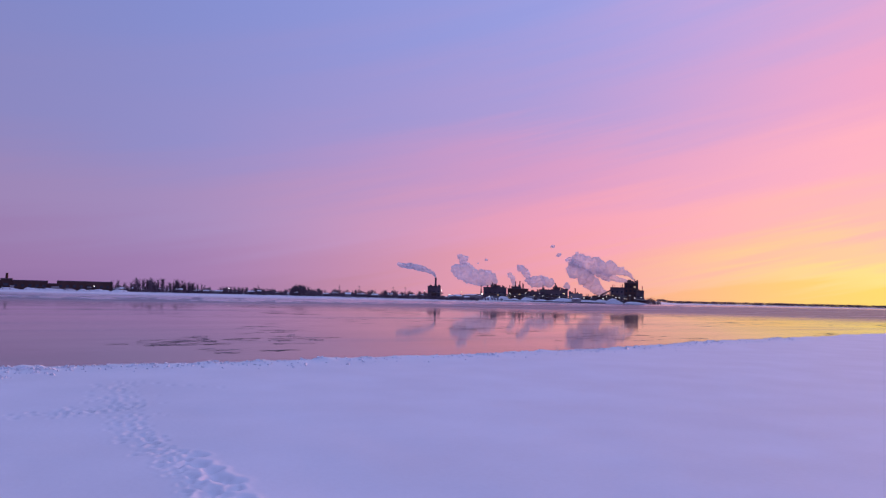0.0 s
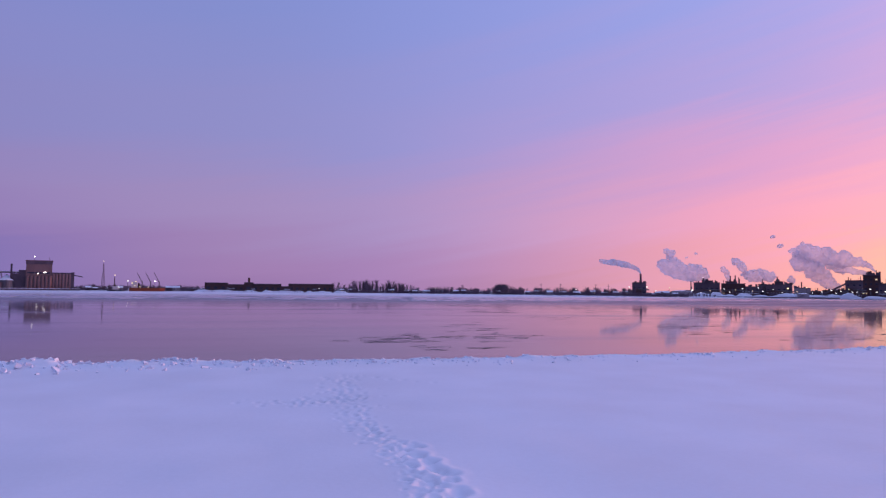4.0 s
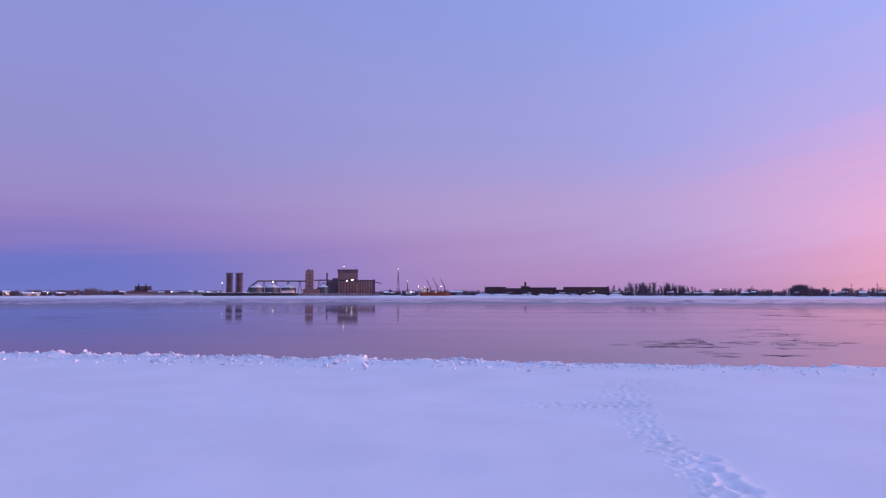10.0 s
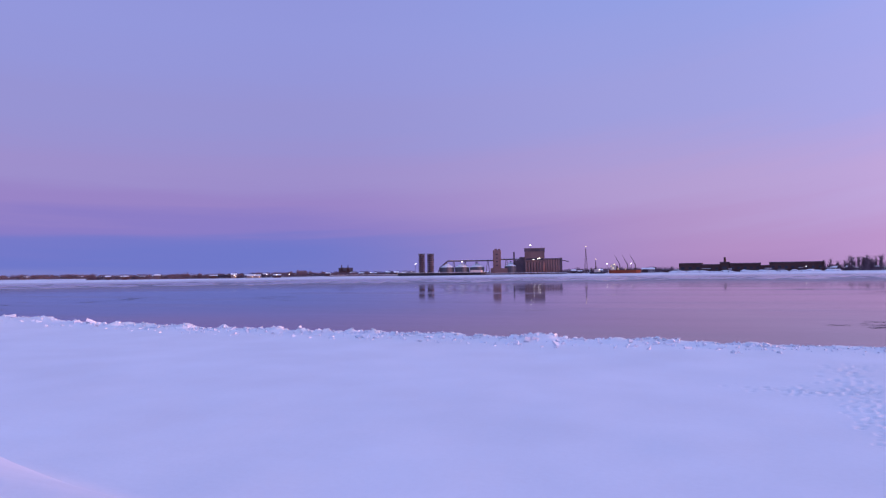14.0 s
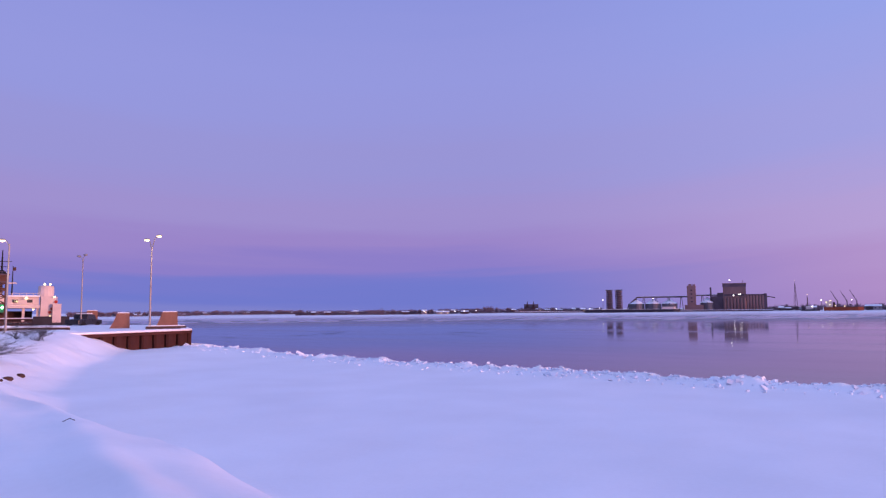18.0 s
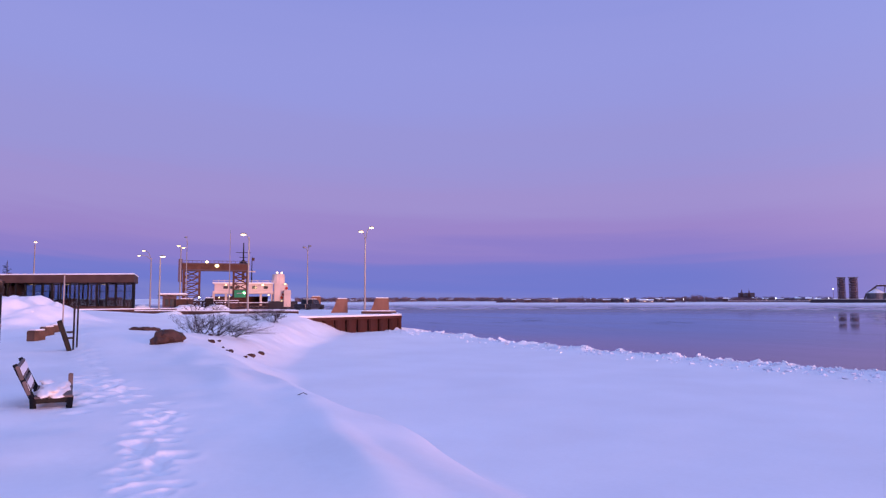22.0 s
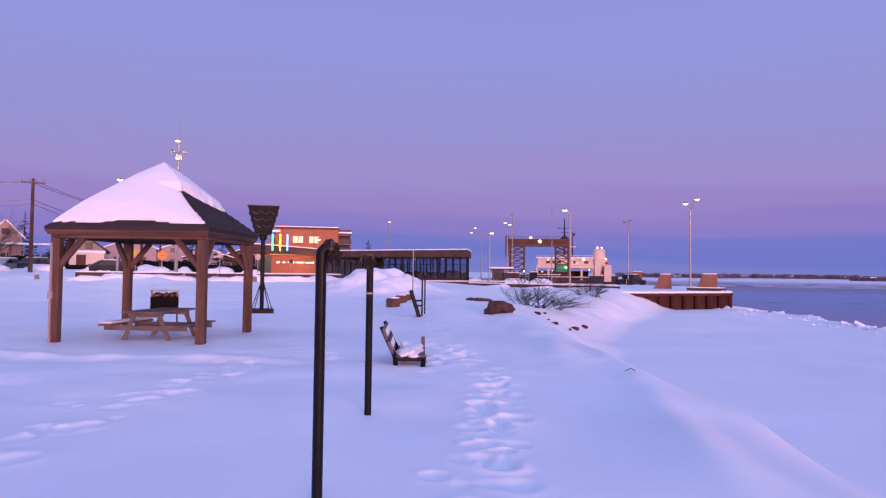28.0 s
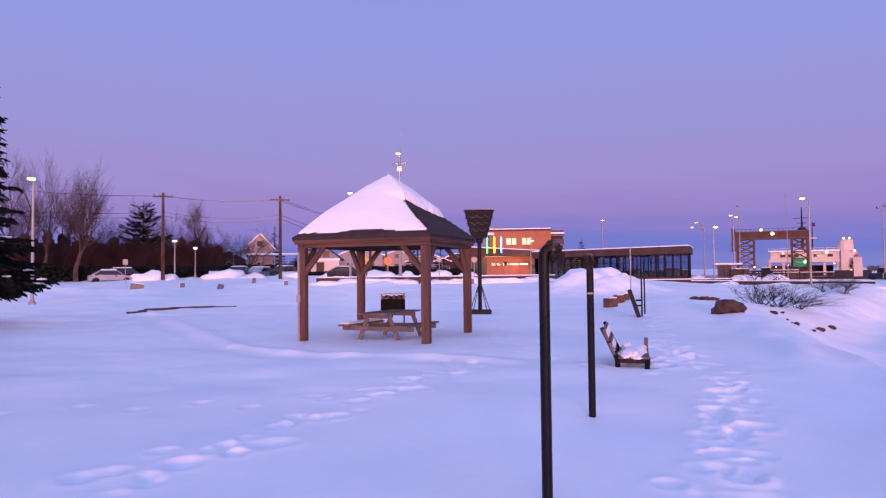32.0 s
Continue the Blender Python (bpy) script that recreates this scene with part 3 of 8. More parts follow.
rng = random.Random(5)
MARKS = prints_along([(4.4, 23.3), (3.6, 19.6), (3.2, 15.4), (3.25, 12.4), (3.2, 10.2), (2.7, 8.4)], [0.34, 0.36, 0.2, 0.2, 0.22, 0.24], 420, 0.062, rng)
MARKS += prints_along([(1.6, 18.6), (2.8, 18.2), (4.0, 18.6)], [0.45, 0.4, 0.3], 110, 0.06, rng)
MARKS += prints_along([(3.65, 13.4), (3.55, 11.0), (3.1, 9.0)], [0.10, 0.12, 0.14], 26, 0.12, rng)
MARKS += strides([(5.2, 22.6), (6.6, 21.0), (7.4, 20.6)], 0.5, 0.09, 0.6, rng, 0.06)
TRAIL = [(-3.2, 0.9), (-5.6, 1.62), (-7.4, 2.15), (-8.6, 2.6), (-10.2, 3.1), (-12.4, 3.15), (-15.4, 3.4), (-20, 4.2), (-26, 5.2), (-34, 6.6)]
STEPS = prints_along(TRAIL, [0.2] * 10, 210, 0.088, rng) + strides([(a - 0.3, b + 0.15) for a, b in TRAIL], 0.55, 0.115, 0.7, rng, 0.18)
STEPS += strides([(-4.3, -3.6), (-5.9, -2.7), (-6.5, -2.5), (-8.2, -1.9), (-10.8, -1.3), (-13.3, -0.9), (-19, 0.4)], 0.62, 0.10, 0.6, rng, 0.13)
STEPS += strides([(-7.5, -12), (-8.1, -6), (-8.6, -3.2), (-9.4, -1.8)], 0.62, 0.10, 0.6, rng, 0.12)
STEPS += strides([(-9.8, 3.0), (-11, 2.4), (-12.6, 1.2), (-14.4, 0.2), (-18, -0.3), (-25, -0.4)], 0.5, 0.11, 0.6, rng, 0.2)
STEPS += prints_along([(-11.8, 1.9), (-13.2, 3.0), (-15.5, 3.3)], [0.3, 0.35, 0.4], 60, 0.10, rng)
STEPS += prints_along([(-3.6, -4.6), (-6.2, -2.8), (-9.5, -1.6), (-12.5, -0.6)], [0.3, 0.3, 0.35, 0.35], 50, 0.10, rng)
PATH_EDGE = [(-31.1, -16.7), (-23.6, -11.7), (-15.6, -6.2), (-14.5, -4.6), (-14.0, -3.2), (-13.4, -1.5), (-12.7, -0.0)]


def build_ground():
    azs = np.concatenate([np.arange(-80, -24, 0.25), np.arange(-24, 0, 0.16), np.arange(0, 136, 0.25), np.arange(136, 280, 4.0)])
    rs, r = [0.05, 1.0], 2.0
    while r < 4800:
        rs.append(r)
        r += 0.045 if r < 5 else (min(0.17 if 26 < r < 49 else 0.5, max(0.045, 0.00036 * r * r)) if r < 62 else max(0.5, 0.03 * r))
    rs = np.array(rs)
    A, R = np.meshgrid(np.radians(azs), rs, indexing="ij")
    X, Y = -R * np.sin(A), R * np.cos(A)
    Z = ground_height(X, Y)
    closest = R < 45
    px, py = X[closest], Y[closest]
    dz = np.zeros_like(px)
    for x, y, s, k in MARKS + STEPS:
        near = (np.abs(px - x) < 4 * s) & (np.abs(py - y) < 4 * s)
        q = ((px[near] - x) ** 2 + (py[near] - y) ** 2) / (s * s)
        dz[near] += 0.72 * k * s * (-0.95 * np.exp(-q) + 0.16 * np.exp(-((np.sqrt(q) - 1.7) ** 2) * 2.5))
    # a trodden walk round the shelter, a shallow trough with soft rims
    for a, b in zip(PATH_EDGE, PATH_EDGE[1:]):
        ax, ay, bx, by = a[0], a[1], b[0], b[1]
        L2 = (bx - ax) ** 2 + (by - ay) ** 2
        f = np.clip(((px - ax) * (bx - ax) + (py - ay) * (by - ay)) / L2, 0, 1)
        q = np.hypot(px - ax - f * (bx - ax), py - ay - f * (by - ay))
        dz += 0.06 * np.exp(-(q / 0.22) ** 2) * (1 + vnoise(px / 0.8, py / 0.8, 51)) - 0.02 * np.exp(-((q - 0.6) / 0.3) ** 2)
    Z[closest] += np.where(dz < 0, 0.15 * np.tanh(dz / 0.15), 0.07 * np.tanh(dz / 0.07))
    na, nr = A.shape
    co = np.stack([X, Y, Z], -1).reshape(-1, 3).astype(np.float32)
    i, j = np.meshgrid(np.arange(na), np.arange(nr - 1), indexing="ij")
    i2 = (i + 1) % na
    quads = np.stack([i * nr + j, i2 * nr + j, i2 * nr + j + 1, i * nr + j + 1], -1).reshape(-1, 4)[:, ::-1]
    me = bpy.data.meshes.new("ground")
    me.vertices.add(len(co))
    me.vertices.foreach_set("co", co.ravel())
    me.loops.add(quads.size)
    me.loops.foreach_set("vertex_index", quads.ravel().astype(np.int32))
    me.polygons.add(len(quads))
    me.polygons.foreach_set("loop_start", np.arange(0, quads.size, 4, dtype=np.int32))
    me.polygons.foreach_set("loop_total", np.full(len(quads), 4, dtype=np.int32))
    me.polygons.foreach_set("use_smooth", np.ones(len(quads), dtype=bool))
    me.update(calc_edges=True)
    me.validate()
    rim = np.interp(np.degrees(A), RIM_AZ, RIM_R)
    bare = np.where((R > 120) & (Y > np.interp(X, CREST_X, CREST_Y) + 40), np.clip(1.15 - (R - rim) / (rim * 1.6), 0.25, 1), 0)
    layer = me.attributes.new("bare_ice", "FLOAT", "POINT")
    layer.data.foreach_set("value", bare.ravel().astype(np.float32))
    me.materials.append(SNOW)
    return tagged(new("ground", me), "snow-covered riverside park and shore ice with trodden foot marks", "ground", kind="structure")


ground = build_ground()
bm = B()
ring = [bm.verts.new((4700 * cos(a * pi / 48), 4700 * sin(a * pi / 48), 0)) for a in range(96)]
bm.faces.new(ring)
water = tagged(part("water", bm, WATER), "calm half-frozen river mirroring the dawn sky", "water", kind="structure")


def gz(x, y):
    r = hypot(x, y)
    if r > 300 and y > -100:
        sh = float(np.interp(math.degrees(math.atan2(-x, y)), RIM_AZ, SHORE_R))
        a, b = (min(1, max(0, (r - sh) / 30)), min(1, max(0, (r - sh - 80) / (sh - 80))))
        return 0.12 + a * a * (3 - 2 * a) + 5 * b * b * (3 - 2 * b)
    return float(ground_height(np.array([x], dtype=float), np.array([y], dtype=float))[0])


def on(az, d, sink=0.0):
    p = at(az, d)
    p.z = gz(p.x, p.y) - sink
    return p


def stand(az, d, sink=0.0, turn=None):
    """A pose on the ground at a bearing and distance; local x runs to the right seen from the park, y away from it."""
    p = on(az, d, sink)
    return pose(p.x, p.y, p.z, 0, 0, az if turn is None else turn)


def rubble():
    """Broken ice pushed up along the edge of the shore ice."""
    so = Soup()
    for i in range(2600):
        x = rng.uniform(-50, 60) if i % 3 else rng.uniform(-30, 12)
        ye = float(np.interp(x, EDGE_X, EDGE_Y))
        k = max(0.02, rng.gauss(0.052, 0.03)) * (1.3 if noise.noise((x * 0.25, 0, 0)) > 0.1 else 0.85) * (1.0 if x < 0 else 0.7)
        y = ye - 0.5 + rng.gauss(0, 0.3) - (rng.random() ** 5) * 2.2
        m = pose(x, y, gz(x, y) + k * 0.05, rng.uniform(-35, 35), rng.uniform(-35, 35), rng.uniform(0, 360))
        if i % 2:
            w = (k * rng.uniform(0.8, 1.8), k * rng.uniform(0.7, 1.3), k * rng.uniform(0.3, 0.8))
            vs = [m @ Vector((sx * w[0] * rng.uniform(.7, 1.1), sy * w[1] * rng.uniform(.7, 1.1), sz * w[2] * rng.uniform(.7, 1.1)))
                  for sz in (-1, 1) for sx, sy in ((-1, -1), (1, -1), (1, 1), (-1, 1))]
            so.add(vs, BOXF)
        else:
            so.lump((k, k * rng.uniform(.7, 1.2), k * rng.uniform(.6, 1)), 0.5, 1, m, rng.random() * 90)
    return tagged(so.part("ice_rubble", ICE), "ridge of broken snowy ice along the water's edge", "ice", kind="stuff")


rubble()
for az, d, s in ((29.84, 36.0, 0.48), (30.6, 36.2, 0.3), (28.6, 36.0, 0.34), (27.7, 35.4, 0.36), (34.2, 38, 0.32), (24.8, 34.4, 0.34), (47.5, 47.5, 0.34), (16.2, 31.2, 0.26), (37.0, 39.5, 0.32), (-2.6, 28.8, 0.24)):
    bm = B()
    p = on(az, d)
    s *= 0.62
    w = [s * f for f in (1.0, 0.8, 0.75)]
    box(bm, -w[0], w[0], -w[1], w[1], -w[2] * 0.5, w[2], 0.12 * s)
    for v in bm.verts:
        v.co += Vector((noise.noise(v.co * 3 + Vector((az, 0, 0))), noise.noise(v.co * 3 + Vector((0, az, 0))), noise.noise(v.co * 3 + Vector((0, 0, az))))) * 0.3 * s
    ob = part("ice_block", bm, ICE)
    ob.matrix_basis = pose(p.x, p.y, p.z, 12, -9, az * 37)
    tagged(ob, "angular block of pale ice on the ridge at the water's edge", "ice block", "ice blocks on the ridge")


def thin_ice():
    """Low slivers of drift ice frozen into the river's skin."""
    rg = random.Random(77)
    so = Soup()
    for c in range(46):
        caz = rg.choice((rg.uniform(-70, -8), rg.uniform(-70, 58), rg.uniform(-48, -12)))
        cd = 34 / max(.35, cos(radians(caz))) + 5 + (rg.random() ** 1.6) * 170
        for i in range(rg.randrange(4, 15)):
            d = cd * (1 + rg.gauss(0, .06))
            p = at(caz + rg.gauss(0, 1.6), d)
            if d < 36 / max(.35, cos(radians(caz))):
                continue
            L, w = rg.uniform(.25, 1.5) * (1 + d / 90) * (2.2 if rg.random() < .12 else 1), rg.uniform(.03, .12) * (1 + d / 60)
            n = 9
            ang = radians(rg.gauss(0, 6))
            up, dn = [], []
            for k in range(n + 1):
                f = k / n - .5
                x, y = f * L, L * .05 * sin(f * 9 + i) + rg.gauss(0, .25) * w
                h = w * (1 - (2 * f) ** 2) * rg.uniform(.2, 1.0) + .02
                for lst, sg in ((up, 1), (dn, -1)):
                    lst.append(Vector((p.x + x * cos(ang) - (y + sg * h) * sin(ang), p.y + x * sin(ang) + (y + sg * h) * cos(ang), .012 + .02 * rg.random())))
            so.add(dn + up[::-1], [tuple(range(2 * n + 2))])
    for i in range(260):         # dark wet cracks along the edge of the shore ice
        x0 = rg.uniform(-50, 62)
        L, w = rg.uniform(.5, 3.2), rg.uniform(.04, .16)
        off = .55 + rg.random() ** 2 * 2.6
        up, dn = [], []
        for k in range(9):
            x = x0 + (k / 8 - .5) * L
            y = float(np.interp(x, EDGE_X, EDGE_Y)) + off + rg.gauss(0, .04)
            h = w * (1 - (k / 4 - 1) ** 2) * rg.uniform(.3, 1) + .015
            up.append(Vector((x, y + h, .014 + .01 * rg.random())))
            dn.append(Vector((x, y - h, .014 + .01 * rg.random())))
        so.add(dn + up[::-1], [tuple(range(18))])
    return tagged(so.part("drift_ice", DRIFT), "thin dark slivers of drift ice on the river", "ice", kind="stuff")


DRIFT = mat("drift_ice", (0.12, 0.115, 0.15), 0.7, var=0.6, scale=0.05, fine=0.8, bump=0.2, dist=0.02, island=0.9)
thin_ice()


# ==== the far bank ====
def twigs(out_v, out_f, x, y, z, h, w, n, rg, fine=None):
    """A distant bare tree: a stem and a fan of thin uneven branches."""
    def spike(p, q, t):
        i = len(out_v)
        d = (q - p)
        s = Vector((-d.z, 0, d.x)) if abs(d.x) + abs(d.z) > 0 else Vector((1, 0, 0))
        s = Vector((y, -x, 0)).normalized() * t if abs(d.z) > 0.2 * d.length else Vector((0, 0, t))
        out_v.extend([p - s, p + s, q])
        out_f.append((i, i + 1, i + 2))
    base = Vector((x, y, z))
    fine = fine or (.24 if h > 5 else .7)
    spike(base, base + Vector((rg.gauss(0, .03) * h, 0, h * 0.95)), 0.022 * h)
    for k in range(n):
        f = rg.uniform(0.12, 0.8)
        p = base + Vector((0, 0, h * f))
        a = rg.uniform(0, 2 * pi)
        r = w * rg.uniform(0.35, 1.0) * (1.15 - 0.5 * f)
        q = p + Vector((r * cos(a), r * sin(a), h * (1 - f) * rg.uniform(0.35, 0.95)))
        spike(p, q, 0.042 * h * fine * rg.uniform(0.5, 1.4))


def woods(name, label, bands, seed):
    """Far woods: bands of (bearing from, to, distance, depth, least height, most height, trees, width)."""
    rg = random.Random(seed)
    v, f = [], []
    for a0, a1, d, deep, h0, h1, n, wid in bands:
        for i in range(n):
            a = rg.uniform(a0, a1)
            p = on(a, d + rg.uniform(0, deep), 0.5)
            swell = 0.5 + 0.5 * noise.noise((a * 1.4, d * 0.01, seed)) + 0.4 * noise.noise((a * 5.0, d * 0.02, seed))
            if rg.random() > 0.25 + 1.1 * swell:
                continue
            h = h0 + (h1 - h0) * min(1, max(0, 0.6 * swell + 0.8 * rg.random() ** 2.2 - 0.1))
            if abs(a1 - a0) < 8:
                h *= .4 + .6 * max(0.0, sin(pi * (a - a0) / (a1 - a0))) ** .6
            twigs(v, f, p.x, p.y, p.z, h, wid * h, 36 if h > 5 else 14, rg)
    me = bpy.data.meshes.new(name)
    me.from_pydata(v, [], f)
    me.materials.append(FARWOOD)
    return tagged(new(name, me), label, "woods", kind="stuff")


woods("far_woods", "low dark line of bare winter trees along the far bank", [
    (63.5, 46.5, 1005, 50, 3.5, 7.0, 620, .42), (63.5, 46.5, 997, 40, 3.2, 8.0, 2100, .7), (63.5, 46.5, 1000, 8, 1.5, 3.2, 200, .7), (47, 22, 803, 30, 2.8, 7.0, 2300, .7), (47, 31, 800, 40, 3.5, 7.5, 560, .42), (47, 22, 784, 6, 1.2, 3.0, 220, .7), (41.2, 38.6, 800, 20, 5, 9.5, 60, .4), (33.0, 29.8, 800, 30, 6, 9.5, 90, .42), (29.8, 22, 815, 40, 3.5, 7.5, 260, .42),
    (9.6, 0.5, 830, 40, 4.5, 8.5, 330, .42), (9.6, -9, 786, 8, 1.0, 2.6, 160, .7), (22, 9, 850, 40, 3, 7, 140, .42), (22.5, 9, 818, 20, 2.4, 5.2, 900, .7), (10, -9.6, 830, 20, 2.6, 6.0, 1100, .7), (0.6, -10, 830, 40, 3, 7.5, 160, .42)], 3)
woods("tree_belt", "tall bare trees and scrub behind the snowy shore road", [
    (-8.6, -16.4, 805, 50, 5, 19, 250, .3), (-15.4, -22.5, 808, 60, 4.5, 11, 330, .4), (-22.0, -24.6, 800, 30, 9, 15, 130, .36), (-24.5, -34, 820, 60, 4.5, 11, 420, .4), (-9.6, -38, 806, 30, 2.6, 5.6, 2400, .8), (-34, -40, 850, 40, 3, 8, 220, .4), (-10, -38, 786, 8, 1.0, 2.8, 330, .7), (-37.5, -51.5, 884, 16, 2.5, 8, 360, .5),
    (-50.9, -52.6, 940, 30, 3, 11, 90, .45)], 4)
woods("forest_horizon", "flat wooded shore on the horizon under the glow", [(-52.3, -70, 3010, 60, 10, 14, 1500, 1.2), (-70, -125, 3010, 60, 12, 15, 1500, 1.5)], 6)


def wall_box(name, w, deep, z0, z1, material, parent, x=0.0, y=0.0, label=""):
    return part(name, box(B(), x - w / 2, x + w / 2, y, y + deep, z0, z1), material, parent, label)


def snow_cap(w, deep, z, parent, x=0.0, y=0.0, thick=0.5):
    return part("snow_cover", box(B(), x - w / 2 - .1, x + w / 2 + .1, y - .1, y + deep + .1, z, z + thick, thick * 0.3), SNOW, parent, "snow lying on the roof")


def span(az0, az1, d):
    return abs(az1 - az0) * pi / 180 * d


# ---- grain terminal ----
GD = 790
GL = 0.9


def far_lamp(az, el, d, r=1.0, material=None, base=None):
    p = at(az, d)
    z = over(el, d)
    g = gz(p.x, p.y) if base is None else base
    t = thing("flood_lamp", pose(p.x, p.y, g, 0, 0, az), "distant floodlight burning white on a thin pole", "lamp", "lights of the far bank")
    part("pole", tube(B(), [(0, 0, -0.5), (0, 0, z - g)], 0.18, 5), FARDARK, t)
    part("lamp_head", lathe(B(), [(0.0, -r * .7), (r * .8, -r * .4), (r, 0.1), (r * .6, r * .6), (0.0, r * .7)], 8, pose(0, -.3, z - g)), material or LAMPW, t, "glowing lamp glass")


def dryer_tower(az, w):
    h = over(1.62, GD) - GL
    t = thing("dryer_tower", stand(az, GD), "dark steel grain dryer tower with ribbed decks", "tower", "twin towers of the grain terminal")
    part("core", box(B(), -w * .32, w * .32, 1, 5, 0, h * .97), FARDARK, t)
    for k in range(9):
        z = h * (0.1 + 0.1 * k)
        k2 = (.56, .44, .52)[k % 3]
        part("deck", lathe(B(), [(w * k2 * .8, z - .9), (w * k2, z - .2), (w * k2, z + .8), (w * k2 * .8, z + 1.1)], 10, pose(0, 3, 0)), FARDARK, t)
    for sx in (-1, 1):
        for y in (0.2, 5.8):
            part("leg", tube(B(), [(sx * w * .48, y, -.5), (sx * w * .48, y, h)], .28, 4), FARDARK, t)
    part("cap", prism(B(), [(-w * .6, -.6), (w * .6, -.6), (w * .6, 6.6), (-w * .6, 6.6)], h * .97, h), FARGREY, t)


dryer_tower(21.38, 6.6)
dryer_tower(20.64, 7.2)


def storage_bin(az, r, eave, top, d=GD, name="storage_bin"):
    t = thing(name, stand(az, d + r), "round corrugated steel grain bin with a snowy cone roof", "grain bin", "bins of the grain terminal")
    bm = B()
    prof = [(r, -0.5)]
    z = 0.0
    while z < eave - 0.3:
        prof += [(r, z), (r + 0.07, z + 0.35)]
        z += 0.7
    lathe(bm, prof + [(r, eave)], 20)
    part("drum", bm, FARGREY, t)
    part("roof", lathe(B(), [(r + .25, eave), (r * .5, eave + (top - eave) * .55), (1.0, top - .2), (0, top)], 20), SNOW, t, "snow-dusted cone roof")
    part("ladder", box(B(), -.35, .35, -r - .3, -r - .05, 0, eave + .4), FARDARK, t)
    part("vent", lathe(B(), [(.7, top - .3), (.7, top + .6), (0, top + 1.0)], 8), FARDARK, t)


for a in (19.28, 18.03, 16.78):
    storage_bin(a, 8.3, over(.46, GD) - GL, over(.8, GD) - GL)
storage_bin(13.98, 7.2, over(.5, GD) - GL, over(.88, GD) - GL)


def gallery(az0, az1, el, thick, legs, sag=0.0):
    w = span(az0, az1, GD)
    z = over(el, GD) - GL
    t = thing("conveyor_bridge", stand((az0 + az1) / 2, GD + 4), "long dark conveyor gallery on raking steel legs", "conveyor")
    part("gallery", box(B(), -w / 2, w / 2, 0, 3, z - thick, z), FARDARK, t)
    part("snow_cover", box(B(), -w / 2, w / 2, .3, 2.7, z + .01, z + .3), SNOW, t)
    for k in range(legs):
        x = -w / 2 + w * (k + .5) / legs
        for s in (-1, 1):
            part("leg", tube(B(), [(x + s * 2.2, 1.5, -.5), (x + s * .5, 1.5, z - thick)], .3, 4), FARDARK, t)
    return t


g = gallery(19.2, 15.4, 1.04, 1.5, 4)
w = span(19.2, 15.4, GD)
part("inclined_leg", tube(B(), [(-w / 2, 1.5, over(1.0, GD) - GL), (-w / 2 - 9.5, 1.5, over(.42, GD) - GL), (-w / 2 - 12, 1.5, 0)], .8, 5), FARDARK, g)
gallery(14.85, 12.8, 1.12, 1.3, 2)


def work_tower():
    w = span(15.45, 14.79, GD)
    h = over(1.84, GD) - GL
    t = thing("work_tower", stand(15.12, GD), "tall plain concrete elevator work tower", "tower")
    part("shaft", box(B(), -w / 2, w / 2, 0, 9, -.5, h, .3), FARWALL, t)
    part("head_house", box(B(), -w * .32, w * .05, 2, 7, h, h + 1.6, .1), FARWALL, t)
    part("head_house", box(B(), w * .15, w * .42, 2, 7, h, h + 1.4, .1), FARWALL, t)
    part("base_block", box(B(), -w * .8, w * 1.3, -2, 6, -.5, 7), FARWALL, t)
    for k in range(5):
        part("window", box(B(), -w * .1, w * .1, -.12, .05, h * (.2 + .15 * k), h * (.2 + .15 * k) + 1.2), GLASS, t)


work_tower()


